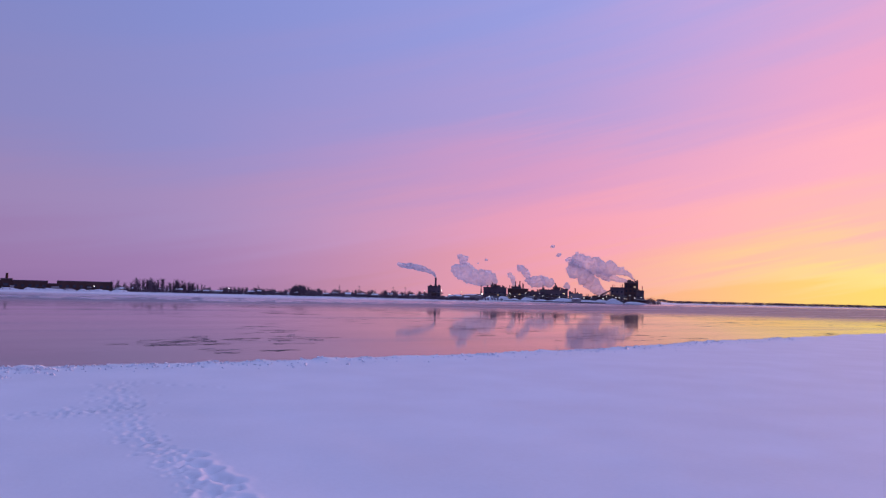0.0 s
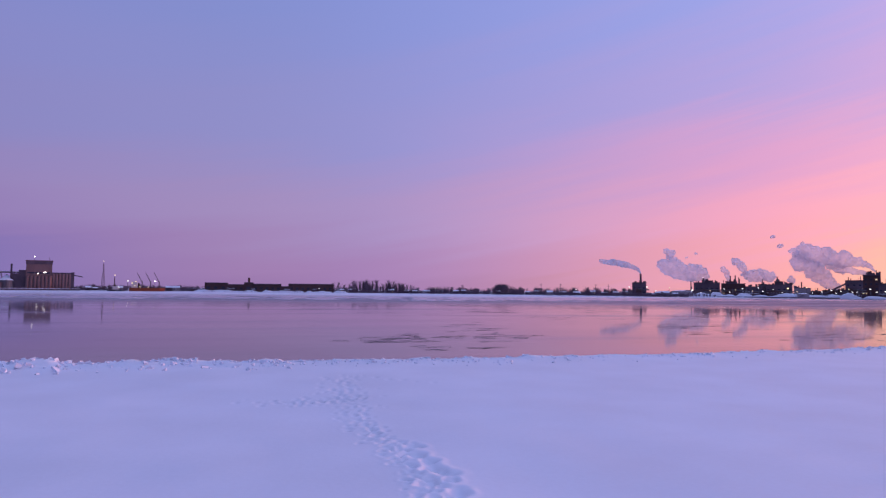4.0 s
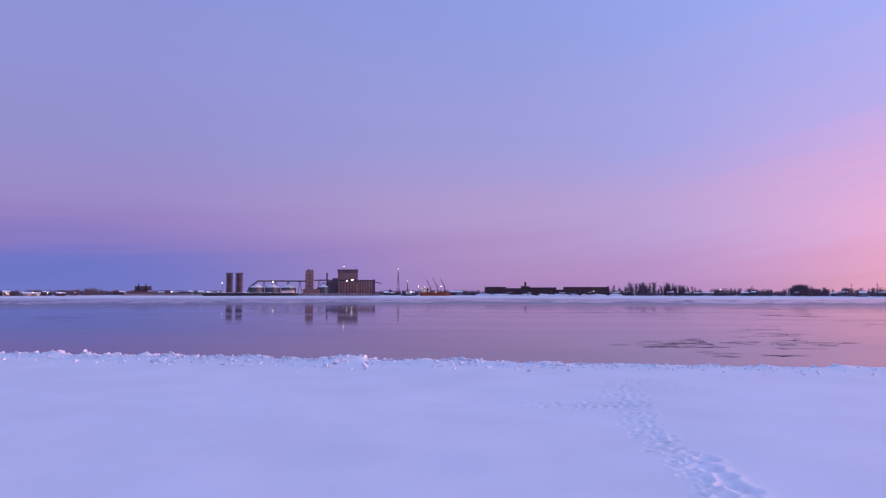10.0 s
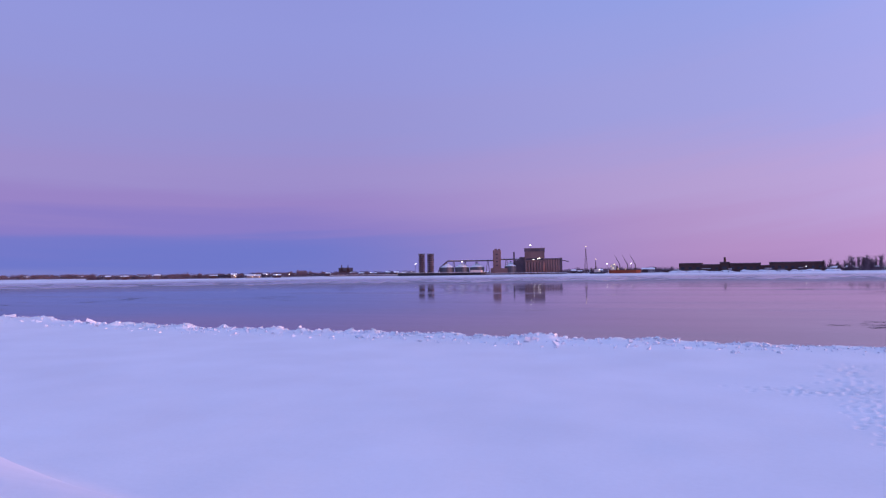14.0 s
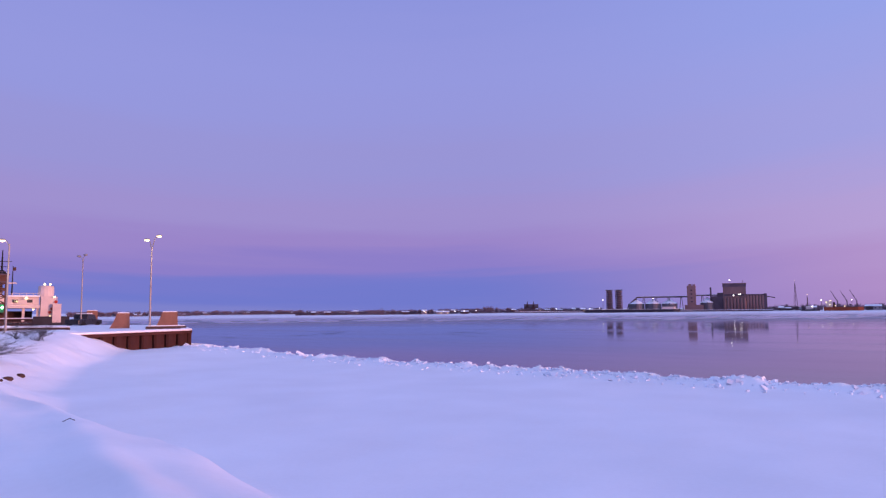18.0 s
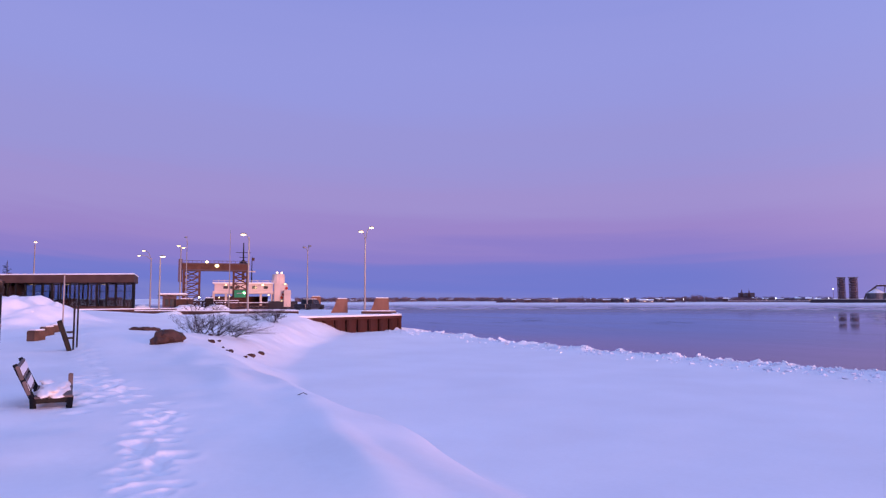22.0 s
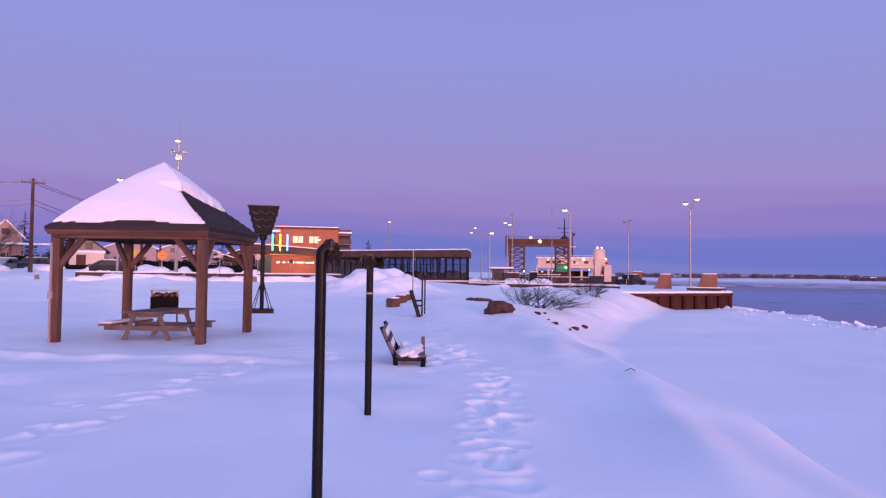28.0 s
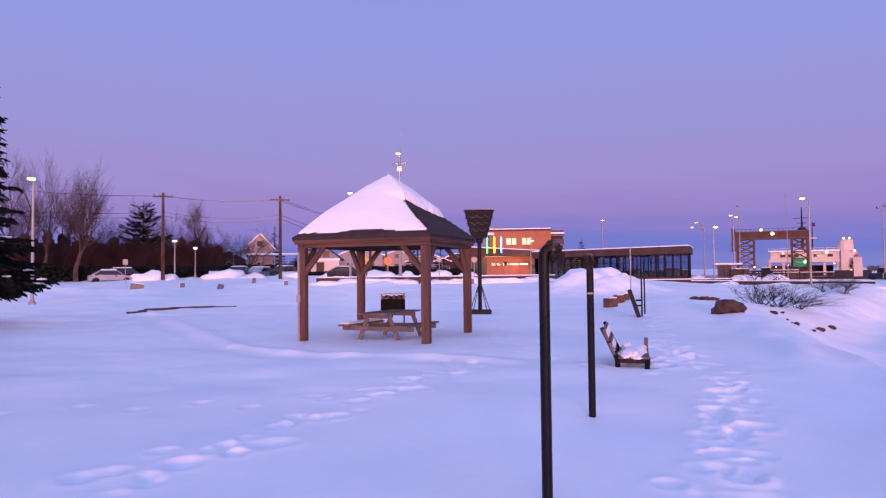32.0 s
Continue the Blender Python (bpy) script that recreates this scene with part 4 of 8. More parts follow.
def grain_elevator():
    t = thing("grain_elevator", stand(12.02, GD), "massive brown concrete grain elevator with a dark head house", "grain elevator")
    w = span(12.84, 11.21, GD)
    h = over(1.97, GD) - GL
    part("head_house_wall", box(B(), -w / 2, w / 2, 2, 16, h * .45, h * .87), FARWALL, t)
    part("head_house_top", box(B(), -w / 2 - .3, w / 2 + .3, 1.7, 16.3, h * .87, h * .975), FARDARK, t, "dark band of cladding under the roof")
    part("roof_slab", box(B(), -w / 2 - .6, w / 2 + .6, 1.4, 16.6, h * .975, h), FARWALL, t)
    n = 7
    for k in range(n):      # round silos under the head house
        part("silo", lathe(B(), [(w / n / 2, -.5), (w / n / 2, h * .47)], 12, pose(-w / 2 + (k + .5) * w / n, 1.6, 0)), FARWALL, t)
    part("silo_back", box(B(), -w / 2, w / 2, 2, 15, -.5, h * .45), FARWALL, t)
    # lower silo block on one side
    x0, x1, h2 = w / 2, w / 2 + span(11.21, 9.95, GD), over(1.08, GD) - GL
    n = 6
    for k in range(n):
        r = (x1 - x0) / n / 2
        part("silo", lathe(B(), [(r, -.5), (r, h2 - .8)], 12, pose(x0 + (2 * k + 1) * r, 2.4, 0)), FARWALL, t)
    part("silo_back", box(B(), x0, x1, 2.6, 14, -.5, h2 - 1.4), FARWALL, t)
    part("gallery", box(B(), x0, x1 + .5, 1, 7, h2 - 1.0, h2 + .4), FARDARK, t)
    part("end_tower", box(B(), x1 - .5, x1 + 2.4, 1, 8, -.5, h2 + .9), FARDARK, t)
    part("spout", tube(B(), [(x1 + 2, 3, h2 - 2), (x1 + 10, 2, h2 - 3.6)], .5, 5), FARDARK, t)
    # stepped block on the other side
    part("annexe", box(B(), -w / 2 - span(13.75, 12.84, GD), -w / 2, 3, 14, -.5, over(1.0, GD) - GL), FARDARK, t)
    part("annexe_step", box(B(), -w / 2 - 6, -w / 2, 4, 12, over(1.0, GD) - GL, over(1.25, GD) - GL), FARDARK, t)
    part("elevator_leg", box(B(), -w / 2 - 13, -w / 2 - 11.4, 3, 5, -.5, over(1.68, GD) - GL), FARDARK, t)
    for k in range(3):
        part("window_band", box(B(), -w / 2 + 1.2 + k * (w - 2.4) / 3, -w / 2 + .6 + (k + 1) * (w - 2.4) / 3, 1.88, 2.05, h * .55, h * .6), GLASS, t)
    part("roof_mast", tube(B(), [(w * .38, 6, h), (w * .38, 6, h + 3.2)], .16, 5), FARDARK, t)
    part("beacon", lathe(B(), [(.0, h + 2.9), (.5, h + 3.1), (.5, h + 3.7), (0, h + 4)], 8, pose(-w * .2, 8, .2)), LAMPW, t, "white roof beacon")
    part("beacon_pole", tube(B(), [(-w * .2, 8, h), (-w * .2, 8, h + 3.2)], .14, 5), FARDARK, t)
    for x, z, r in ((-1.0, .555, .55), (5.6, .6, .6), (4.2, .585, .45)):
        part("wall_lamp", lathe(B(), [(0, -r), (r, -.2), (r, .3), (0, r)], 8, pose(x, 1.5, h * z)), LAMPW, t, "bright wall lamp")


grain_elevator()
wq = span(22.5, 9.4, GD - 14)
q = thing("wharf", stand(15.9, GD - 14), "long low concrete wharf with a snowy deck", "wharf")
part("wharf_wall", box(B(), -wq / 2, wq / 2, 0, 8, -1.2, 1.25), FARDARK, q)
part("snow_cover", box(B(), -wq / 2, wq / 2, .3, 8, 1.26, 1.7), SNOW, q)
for k in range(14):
    part("fender", box(B(), -wq / 2 + wq * (k + .4) / 14, -wq / 2 + wq * (k + .4) / 14 + .7, -.35, -.02, -1.1, 1.1), FARDARK, q)
w2 = span(29.0, 22.4, GD - 8)
q = thing("wharf", stand(25.7, GD - 8), "low dark wharf below the town", "wharf")
part("wharf_wall", box(B(), -w2 / 2, w2 / 2, 0, 6, -1.0, 1.0), FARDARK, q)
part("snow_cover", box(B(), -w2 / 2, w2 / 2, .3, 6, 1.01, 1.4), SNOW, q)


def laker():
    """The laid-up barge moored below the bins."""
    n = span(23.4, 16.0, GD - 24)
    t = thing("moored_barge", pose(*on(19.7, GD - 24)[:2], 0.1, 0, 0, 19.7), "long dark laid-up barge with a pale bow house", "barge")
    out = [(-n / 2, 0), (n / 2 - 6, 0), (n / 2, 3), (n / 2 - 6, 6), (-n / 2, 6)]
    part("hull", prism(B(), out, -.2, 3.6), HULL, t)
    part("deck_snow", prism(B(), [(x * .99, .3 + y * .9) for x, y in out], 3.61, 3.9), SNOW, t)
    part("bow_house", prism(B(), [(n / 2 - 18, 1), (n / 2 - 6, 1), (n / 2 - 4, 5), (n / 2 - 18, 5)], 3.9, 6.2), WHITE, t)


laker()


def lattice_mast(az, d, top_el, w=2.4, name="lattice_mast", label="thin red and white lattice mast"):
    p = stand(az, d)
    h = over(top_el, d) - p.translation.z
    t = thing(name, p, label, "mast")
    for sx, sy in ((-1, 0), (1, 0), (0, 1)):
        part("leg", tube(B(), [(sx * w / 2, sy * w / 2, -.3), (sx * .12, sy * .12, h * .93)], [.2, .12], 4), FARRED, t)
    bm = B()
    n = 12
    for k in range(n):
        a, b = w / 2 * (1 - k / n), w / 2 * (1 - (k + 1) / n)
        tube(bm, [(-a, 0, h * .93 * k / n), (b, 0, h * .93 * (k + 1) / n)], .09, 3)
        tube(bm, [(a, 0, h * .93 * k / n), (-b, 0, h * .93 * (k + 1) / n)], .09, 3)
    part("bracing", bm, FARRED, t)
    part("tip", tube(B(), [(0, 0, h * .9), (0, 0, h)], .1, 4), FARRED, t)
    part("beacon", lathe(B(), [(0, h - .4), (.4, h), (0, h + .4)], 6), LAMP, t)


lattice_mast(7.87, 800, 2.03, 4.2)
lattice_mast(7.1, 800, 1.0, 1.6, label="short grey lattice mast")


def crane_ship():
    t = thing("cargo_ship", pose(*on(4.9, 775)[:2], 0.1, 0, 0, 4.9), "orange and white cargo ship with three raised crane booms", "ship")
    out = [(-16, 1), (-13, 0), (13, 0), (18, 3), (13, 6), (-13, 6)]
    part("hull", prism(B(), out, -.2, 4.2), mat("ship_red", (.30, .07, .03), .6, var=.2, scale=.3, fine=3), t)
    part("wheelhouse", box(B(), -14, -8.5, 1, 5, 4.2, 10.5, .2), WHITE, t)
    part("funnel", box(B(), -8, -6.2, 2, 4, 4.2, 9), FARRED, t)
    for k in range(3):
        x = -4 + k * 8.2
        part("crane_post", tube(B(), [(x, 3, 4), (x, 3, 11)], .5, 5), FARDARK, t)
        part("crane_boom", tube(B(), [(x, 3, 9.5), (x - 5.5, 3, over(1.3, 775) - .1)], [.45, .2], 4), FARDARK, t)
        part("stay", tube(B(), [(x, 3, 11), (x - 5.3, 3, over(1.3, 775) - .5)], .08, 3), FARDARK, t)
    for x, z in ((-13.5, 9), (-10, 10.6), (-11, 6.5), (-6, 5.5), (2, 5)):
        part("deck_lamp", lathe(B(), [(0, -.5), (.5, 0), (0, .5)], 6, pose(x, .5, z)), LAMP, t, "warm deck lamp")


crane_ship()
t = thing("tugboat", pose(*on(7.0, 772)[:2], 0.1, 0, 0, 7), "small white tug with lit deck lamps", "boat")
part("hull", prism(B(), [(-8, 0), (6, 0), (9, 2.5), (6, 5), (-8, 5)], -.2, 2.0), HULL, t)
part("wheelhouse", box(B(), -3, 3, 1, 4, 2, 5.5, .2), WHITE, t)
part("mast", tube(B(), [(0, 2.5, 5.5), (0, 2.5, 9)], .12, 4), FARDARK, t)
part("deck_lamp", lathe(B(), [(0, -.6), (.6, 0), (0, .6)], 6, pose(2.5, .4, 5)), LAMPW, t)


# ---- long factory ----
def factory():
    d = 800
    t = thing("factory", stand(-4.4, d), "long low dark brick factory with a chimney", "factory")
    for a0, a1, e0 in ((.7, -1.0, .57), (-1.0, -2.3, .46), (-2.3, -3.0, .62), (-3.0, -5.2, .52), (-5.2, -5.8, .34), (-5.8, -9.35, .56)):
        x0, x1 = (-4.4 - a0) * pi / 180 * d, (-4.4 - a1) * pi / 180 * d
        h = over(e0, d) - gz(*at(-4.4, d)[:2])
        part("hall", box(B(), x0, x1 - .2, 0, 26, -.5, h - 1), FARRED, t)
        part("roof", box(B(), x0 - .1, x1 - .1, -.3, 26, h - 1, h), FARDARK, t)
        n = max(1, int((x1 - x0) / 6))
        for k in range(n):
            part("window", box(B(), x0 + (k + .25) * (x1 - x0) / n, x0 + (k + .7) * (x1 - x0) / n, -.12, .05, h * .3, h * .55), GLASS, t)
    x = (-4.4 + 2.65) * pi / 180 * d
    part("chimney", lathe(B(), [(1.6, 0), (1.1, over(.98, d) - .9), (.7, over(.98, d) - .9)], 10, pose(x, 8, 0)), FARRED, t)


factory()


# ---- houses ----
def house(az, d, w, h, roof_h, wall, lit=False, ridge="x", deep=9.0, base=None):
    m = stand(az, d)
    t = thing("house", m, "small distant house with a snowy roof" + (" and a lit window" if lit else ""), "house", "houses of the far bank" if d > 300 else "houses along the street")
    part("wall", box(B(), -w / 2, w / 2, 0, deep, -.6, h), wall, t)
    bm = B()
    if ridge == "x":
        vs = [(-w / 2 - .4, -.5, h), (w / 2 + .4, -.5, h), (w / 2 + .4, deep + .5, h), (-w / 2 - .4, deep + .5, h), (-w / 2 - .2, deep / 2, h + roof_h), (w / 2 + .2, deep / 2, h + roof_h)]
        fs = [(0, 1, 5, 4), (2, 3, 4, 5), (1, 2, 5), (3, 0, 4), (3, 2, 1, 0)]
    else:
        vs = [(-w / 2 - .4, -.5, h), (w / 2 + .4, -.5, h), (w / 2 + .4, deep + .5, h), (-w / 2 - .4, deep + .5, h), (0, -.4, h + roof_h), (0, deep + .4, h + roof_h)]
        fs = [(0, 1, 4), (1, 2, 5, 4), (2, 3, 5), (3, 0, 4, 5), (3, 2, 1, 0)]
    vv = [bm.verts.new(v) for v in vs]
    for f in fs:
        bm.faces.new([vv[i] for i in f])
    part("roof", bm, SNOW, t, "snow-covered roof")
    n = max(2, int(w / 3.2))
    for k in range(n):
        x = -w / 2 + w * (k + .5) / n
        part("window", box(B(), x - .55, x + .55, -.1, .04, h * .35, h * .75), LITWIN if lit and k == n // 2 else GLASS, t)
    part("chimney", box(B(), w * .2, w * .2 + .8, deep * .55, deep * .55 + .8, h + roof_h * .4, h + roof_h + .8), FARRED, t)
    return t


rg = random.Random(11)
for a in [62.4, 58.8, 55.6, 54.1, 50.6, 47.6]:
    house(a + rg.uniform(-.3, .3), 1003, rg.uniform(6, 11), rg.uniform(2.2, 3.0), rg.uniform(1.0, 1.6), FARWHITE)
for a in [45.7, 44.4, 43.1, 42.2, 37.9, 36.6, 35.4, 34.6, 33.9, 33.1, 29.2, 27.1, 26.2, 25.2, 24.3, 23.4, 22.7, 8.9, 8.3, 6.6, 3.4, 2.6]:
    house(a + rg.uniform(-.2, .2), rg.uniform(792, 815), rg.uniform(4.5, 8.5), rg.uniform(2.4, 4), rg.uniform(1.0, 1.9), FARWHITE if rg.random() < .6 else FARRED, rg.random() < .3)
for a in [-10.1, -11.0, -12.6, -14.0, -15.3, -16.3, -17.2, -18.2, -19.4, -20.1, -21.2, -22.9, -24.3, -25.4, -26.2, -27.3, -28.4, -29.5, -30.7, -31.6, -32.6, -33.3, -35.6, -36.4, -37.2]:
    house(a + rg.uniform(-.2, .2), rg.uniform(796, 830) + max(0, -a - 30) * 6, rg.uniform(4.5, 9), rg.uniform(2.4, 4.2), rg.uniform(1.0, 1.9), FARWHITE if rg.random() < .55 else FARDARK, rg.random() < .25)
# twin-spired church
t = thing("church", stand(27.7, 830), "distant church with two thin spires", "church")
part("nave", box(B(), -8, 9, 0, 16, -.5, 6), FARRED, t)
part("roof", prism(B(), [(0, -.2), (6.5, -.2), (3.2, 4)], -8, 9, Matrix(((0, 0, 1, 0), (1, 0, 0, 2), (0, 1, 0, 6), (0, 0, 0, 1)))), FARDARK, t)
for x in (-4.2, 3.2):
    part("tower", box(B(), x - 1.3, x + 1.3, -1, 1.6, -.5, 9), FARRED, t)
    part("spire", lathe(B(), [(1.5, 9), (.1, over(.8, 830) - 1)], 4, pose(x, .3, 0, 0, 0, 45)), FARDARK, t)
for az, el, d in ((21.9, .8, 790), (18.03, .92, 792), (25.66, .12, 786), (22.98, .14, 786), (33.98, .02, 786), (34.9, .03, 786), (33.2, .03, 786), (36.5, .02, 786), (32.2, .06, 786), (22.2, .14, 780), (4.3, .6, 790), (6.2, .6, 790), (-8.2, .2, 795), (-17.8, .3, 800), (-29.3, .3, 815)):
    far_lamp(az, el, d, .65 if el > .5 else .5)
for a in (-26.5, -28.1, -30.9, -31.9, -20.0):
    p = on(a, 815)
    t = thing("power_pylon", stand(a, 815), "thin distant power-line pylon", "pylon", "pylons of the far bank")
    h = 11 + 2.5 * (a < -26)
    part("shaft", tube(B(), [(0, 0, 0), (0, 0, h)], [.35, .15], 4), FARDARK, t)
    for z in (.78, .9):
        part("crossarm", box(B(), -1.6, 1.6, -.12, .12, h * z, h * z + .2), FARDARK, t)


# ---- paper mill ----
MD = 900
MG = 1.0


def mill_block(a0, a1, el, material, name="mill_building", label="dark industrial building of the paper mill", deep=24, el0=None, snowy=True, d=MD, wins=True):
    a = (a0 + a1) / 2
    w = span(a0, a1, d)
    h = over(el, d) - MG
    t = thing(name, stand(a, d), label, "building", "buildings of the paper mill")
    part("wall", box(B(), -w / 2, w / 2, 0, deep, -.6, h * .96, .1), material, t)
    part("parapet", box(B(), -w / 2 - .3, w / 2 + .3, -.3, deep, h * .96, h), FARDARK, t)
    rq = random.Random(int(a0 * -100))
    for k in range(max(2, int(w / 4))):
        x, q = rq.uniform(-w / 2 + 1, w / 2 - 1), rq.uniform(.6, 1.8)
        if rq.random() < .6:
            part("roof_unit", box(B(), x - q, x + q, 1, 1 + 2 * q, h, h + rq.uniform(.6, 2.8)), rq.choice([FARDARK, FARGREY, FARDARK]), t)
        else:
            part("vent_pipe", tube(B(), [(x, 2, h - .2), (x, 2, h + rq.uniform(2, 5.5))], rq.uniform(.2, .45), 6), FARDARK, t)
    if w > 16:
        part("duct", tube(B(), [(-w / 2 - 2, -1, h * .35), (0, -1, h * .5), (w / 2 + 3, -1, h * .45)], .7, 6), FARGREY, t)
        part("lean_to", prism(B(), [(-5, 0), (0, 0), (0, h * .55), (-5, h * .4)], -w * .3, w * .15, Matrix(((0, 0, 1, 0), (1, 0, 0, 0), (0, 1, 0, 0), (0, 0, 0, 1)))), FARRED, t)
    if wins:
        n = max(2, int(w / 5))
        for r in range(max(1, int(h / 6))):
            for k in range(n):
                x = -w / 2 + w * (k + .5) / n
                part("window", box(B(), x - 1.0, x + 1.0, -.14, .05, h * .2 + r * 5.2, h * .2 + r * 5.2 + 1.6), LITWIN if (k * 7 + r * 3) % 23 == 0 else GLASS, t)
    return t


def stack(az, top_el, d, r=1.2, base_el=None):
    p = stand(az, d)
    h = over(top_el, d) - p.translation.z
    t = thing("chimney_stack", p, "thin dark mill chimney", "chimney", "chimneys of the paper mill")
    part("shaft", lathe(B(), [(r * 1.25, -.5), (r, h - 1), (r * 1.1, h - 1), (r * 1.1, h), (r * .8, h)], 12), FARDARK, t)
    part("rim", lathe(B(), [(r * 1.2, h * .6), (r * 1.3, h * .61), (r * 1.3, h * .63), (r * 1.2, h * .64)], 12), FARGREY, t)


mill_block(-33.76, -34.85, .92, FARDARK, label="square dark boiler house beside a chimney", d=850)
stack(-34.42, 1.62, 862, 1.2)
for a0, a1, el, m in ((-38.4, -40.3, .95, FARDARK), (-40.4, -42.1, .88, FARRED), (-42.1, -43.4, .66, FARDARK), (-43.5, -45.3, .82, FARDARK), (-45.4, -46.5, .62, FARWHITE),
                      (-46.5, -47.4, .42, FARDARK), (-47.3, -48.7, .5, FARRED), (-48.68, -49.78, 1.2, FARDARK), (-49.78, -50.75, 1.6, FARRED), (-50.7, -51.3, .98, FARDARK)):
    mill_block(a0, a1, el, m)
for a0, a1, el, m in ((-39.0, -39.8, 1.1, FARDARK), (-40.7, -41.5, 1.04, FARDARK), (-44.1, -44.7, 1.05, FARDARK), (-50.0, -50.5, 1.72, FARDARK), (-43.0, -43.6, .85, FARGREY)):
    mill_block(a0, a1, el, m, d=MD + 10, wins=False, name="roof_house", label="roof plant house over the mill")
for a, e, r in ((-41.05, 1.45, .7), (-41.4, 1.5, .7), (-41.65, 1.35, .6), (-39.15, 1.25, .8), (-44.3, 1.4, .8), (-50.8, 1.75, .9), (-38.2, 1.05, .6), (-45.9, 1.0, .7)):
    stack(a, e, MD + 12, r)
for a, r, h in ((-36.2, 9, 5), (-37.4, 11, 6), (-37.9, 7, 5), (-46.0, 6, 5)):
    t = thing("storage_tank", stand(a, MD - 20), "broad pale storage tank with a snowy roof", "tank", "tanks of the paper mill")
    part("drum", lathe(B(), [(r, -.5), (r, h)], 24), FARWHITE, t)
    part("roof", lathe(B(), [(r + .2, h), (r * .5, h + .9), (0, h + 1.2)], 24), SNOW, t)
    part("stair", tube(B(), [(-r - .3, -1, 0), (-.3 * r, -r - .4, h * .55), (r * .6, -r * .85, h)], .35, 4), FARDARK, t)
t = thing("conveyor_bridge", stand(-48.0, MD - 6), "inclined dark conveyor of the paper mill", "conveyor")
w = span(-47.1, -48.75, MD)
part("gallery", tube(B(), [(-w / 2, 0, 4), (w / 2, 0, over(1.0, MD) - MG)], 1.3, 4), FARDARK, t)
for k in range(3):
    x = -w / 2 + w * (k + .6) / 3
    part("leg", tube(B(), [(x, 0, -.5), (x, 0, 4 + (over(1.0, MD) - MG - 4) * (k + .6) / 3)], .35, 4), FARDARK, t)
w = span(-37.9, -49.0, MD - 25)
t = thing("mill_wharf", stand(-43.4, MD - 25), "dark mill wharf at the frozen river", "wharf")
part("wharf_wall", box(B(), -w / 2, w / 2, 0, 8, -1.2, 1.2), FARDARK, t)
part("snow_cover", box(B(), -w / 2, w / 2, .4, 8, 1.21, 1.6), SNOW, t)
for a, el in ((-38.29, .34), (-45.0, .52), (-39.1, 1.36), (-47.8, .4), (-49.13, .3), (-46.22, .58), (-40.6, .45), (-41.4, .4), (-42.6, .35), (-44.0, .45), (-48.4, .35), (-49.4, .3), (-50.2, .5), (-36.6, .5), (-33.5, .55), (-34.9, .55), (-43.3, .3), (-47.2, .3), (-38.9, .2), (-39.6, .32), (-41.0, .22), (-41.9, .5), (-43.0, .55), (-44.6, .25), (-45.6, .3), (-46.6, .22), (-48.1, .2), (-48.9, .5), (-49.8, .22), (-50.6, .3), (-51.1, .35), (-35.6, .25), (-37.1, .3)):
    far_lamp(a, el, MD - 12, .95 if a in (-38.29, -45.0) else .5, LAMPW if int(a * 10) % 3 else LAMP)


rg = random.Random(19)
for k in range(46):
    a = rg.uniform(-37.8, -51.2)
    w = rg.uniform(4, 15)
    t = thing("mill_shed", stand(a, MD - 14 + rg.uniform(0, 10)), "small dark shed of the mill under thin snow", "building", "sheds of the paper mill")
    h = rg.uniform(2.5, 7.5)
    part("wall", box(B(), -w / 2, w / 2, 0, 8, -.5, h), rg.choice([FARDARK, FARRED, FARDARK, FARGREY]), t)
    part("roof", box(B(), -w / 2 - .2, w / 2 + .2, -.2, 8, h, h + .35, .08), SNOW if rg.random() < .45 else FARDARK, t)
    if rg.random() < .5:
        part("vent", lathe(B(), [(.5, h), (.5, h + rg.uniform(1.5, 5)), (.3, h + 5)], 6, pose(rg.uniform(-w / 3, w / 3), 3, 0)), FARGREY, t)


rg = random.Random(23)
for k in range(22):
    a = -33.4 - 17.2 * (k + rg.random()) / 22
    ob = smooth(part("snow_bank", lump(B(), (rg.uniform(6, 15), 3, rg.uniform(2.4, 6.0)), .45, 3, None, k * 1.7), SNOW))
    ob.matrix_basis = stand(a, MD - 19 + rg.uniform(-3, 1), .4)
    tagged(ob, "ploughed bank of snow in the mill yard", "snow bank", "snow banks of the mill yard")


for k in range(16):
    a = 1.5 - 11.5 * (k + rg.random()) / 16
    ob = smooth(part("snow_bank", lump(B(), (rg.uniform(4, 10), 2.5, rg.uniform(1.2, 2.6)), .5, 3, None, k * 2.3), SNOW))
    ob.matrix_basis = stand(a, 790 + rg.uniform(-3, 4), .4)
    tagged(ob, "ploughed bank of snow along the factory yard", "snow bank", "snow banks of the factory yard")
for k in range(12):
    a, w, h = 2.2 - 12.5 * (k + rg.random()) / 12, rg.uniform(3, 9), rg.uniform(2.0, 3.6)
    t = thing("yard_shed", stand(a, 795 + rg.uniform(-2, 3)), "low dark shed in the factory yard", "shed", "sheds of the factory yard")
    part("wall", box(B(), -w / 2, w / 2, 0, 5, -.5, h), rg.choice([FARDARK, FARRED, FARWHITE]), t)
    part("roof", box(B(), -w / 2 - .2, w / 2 + .2, -.2, 5, h, h + .3, .08), SNOW if k % 2 else FARDARK, t)


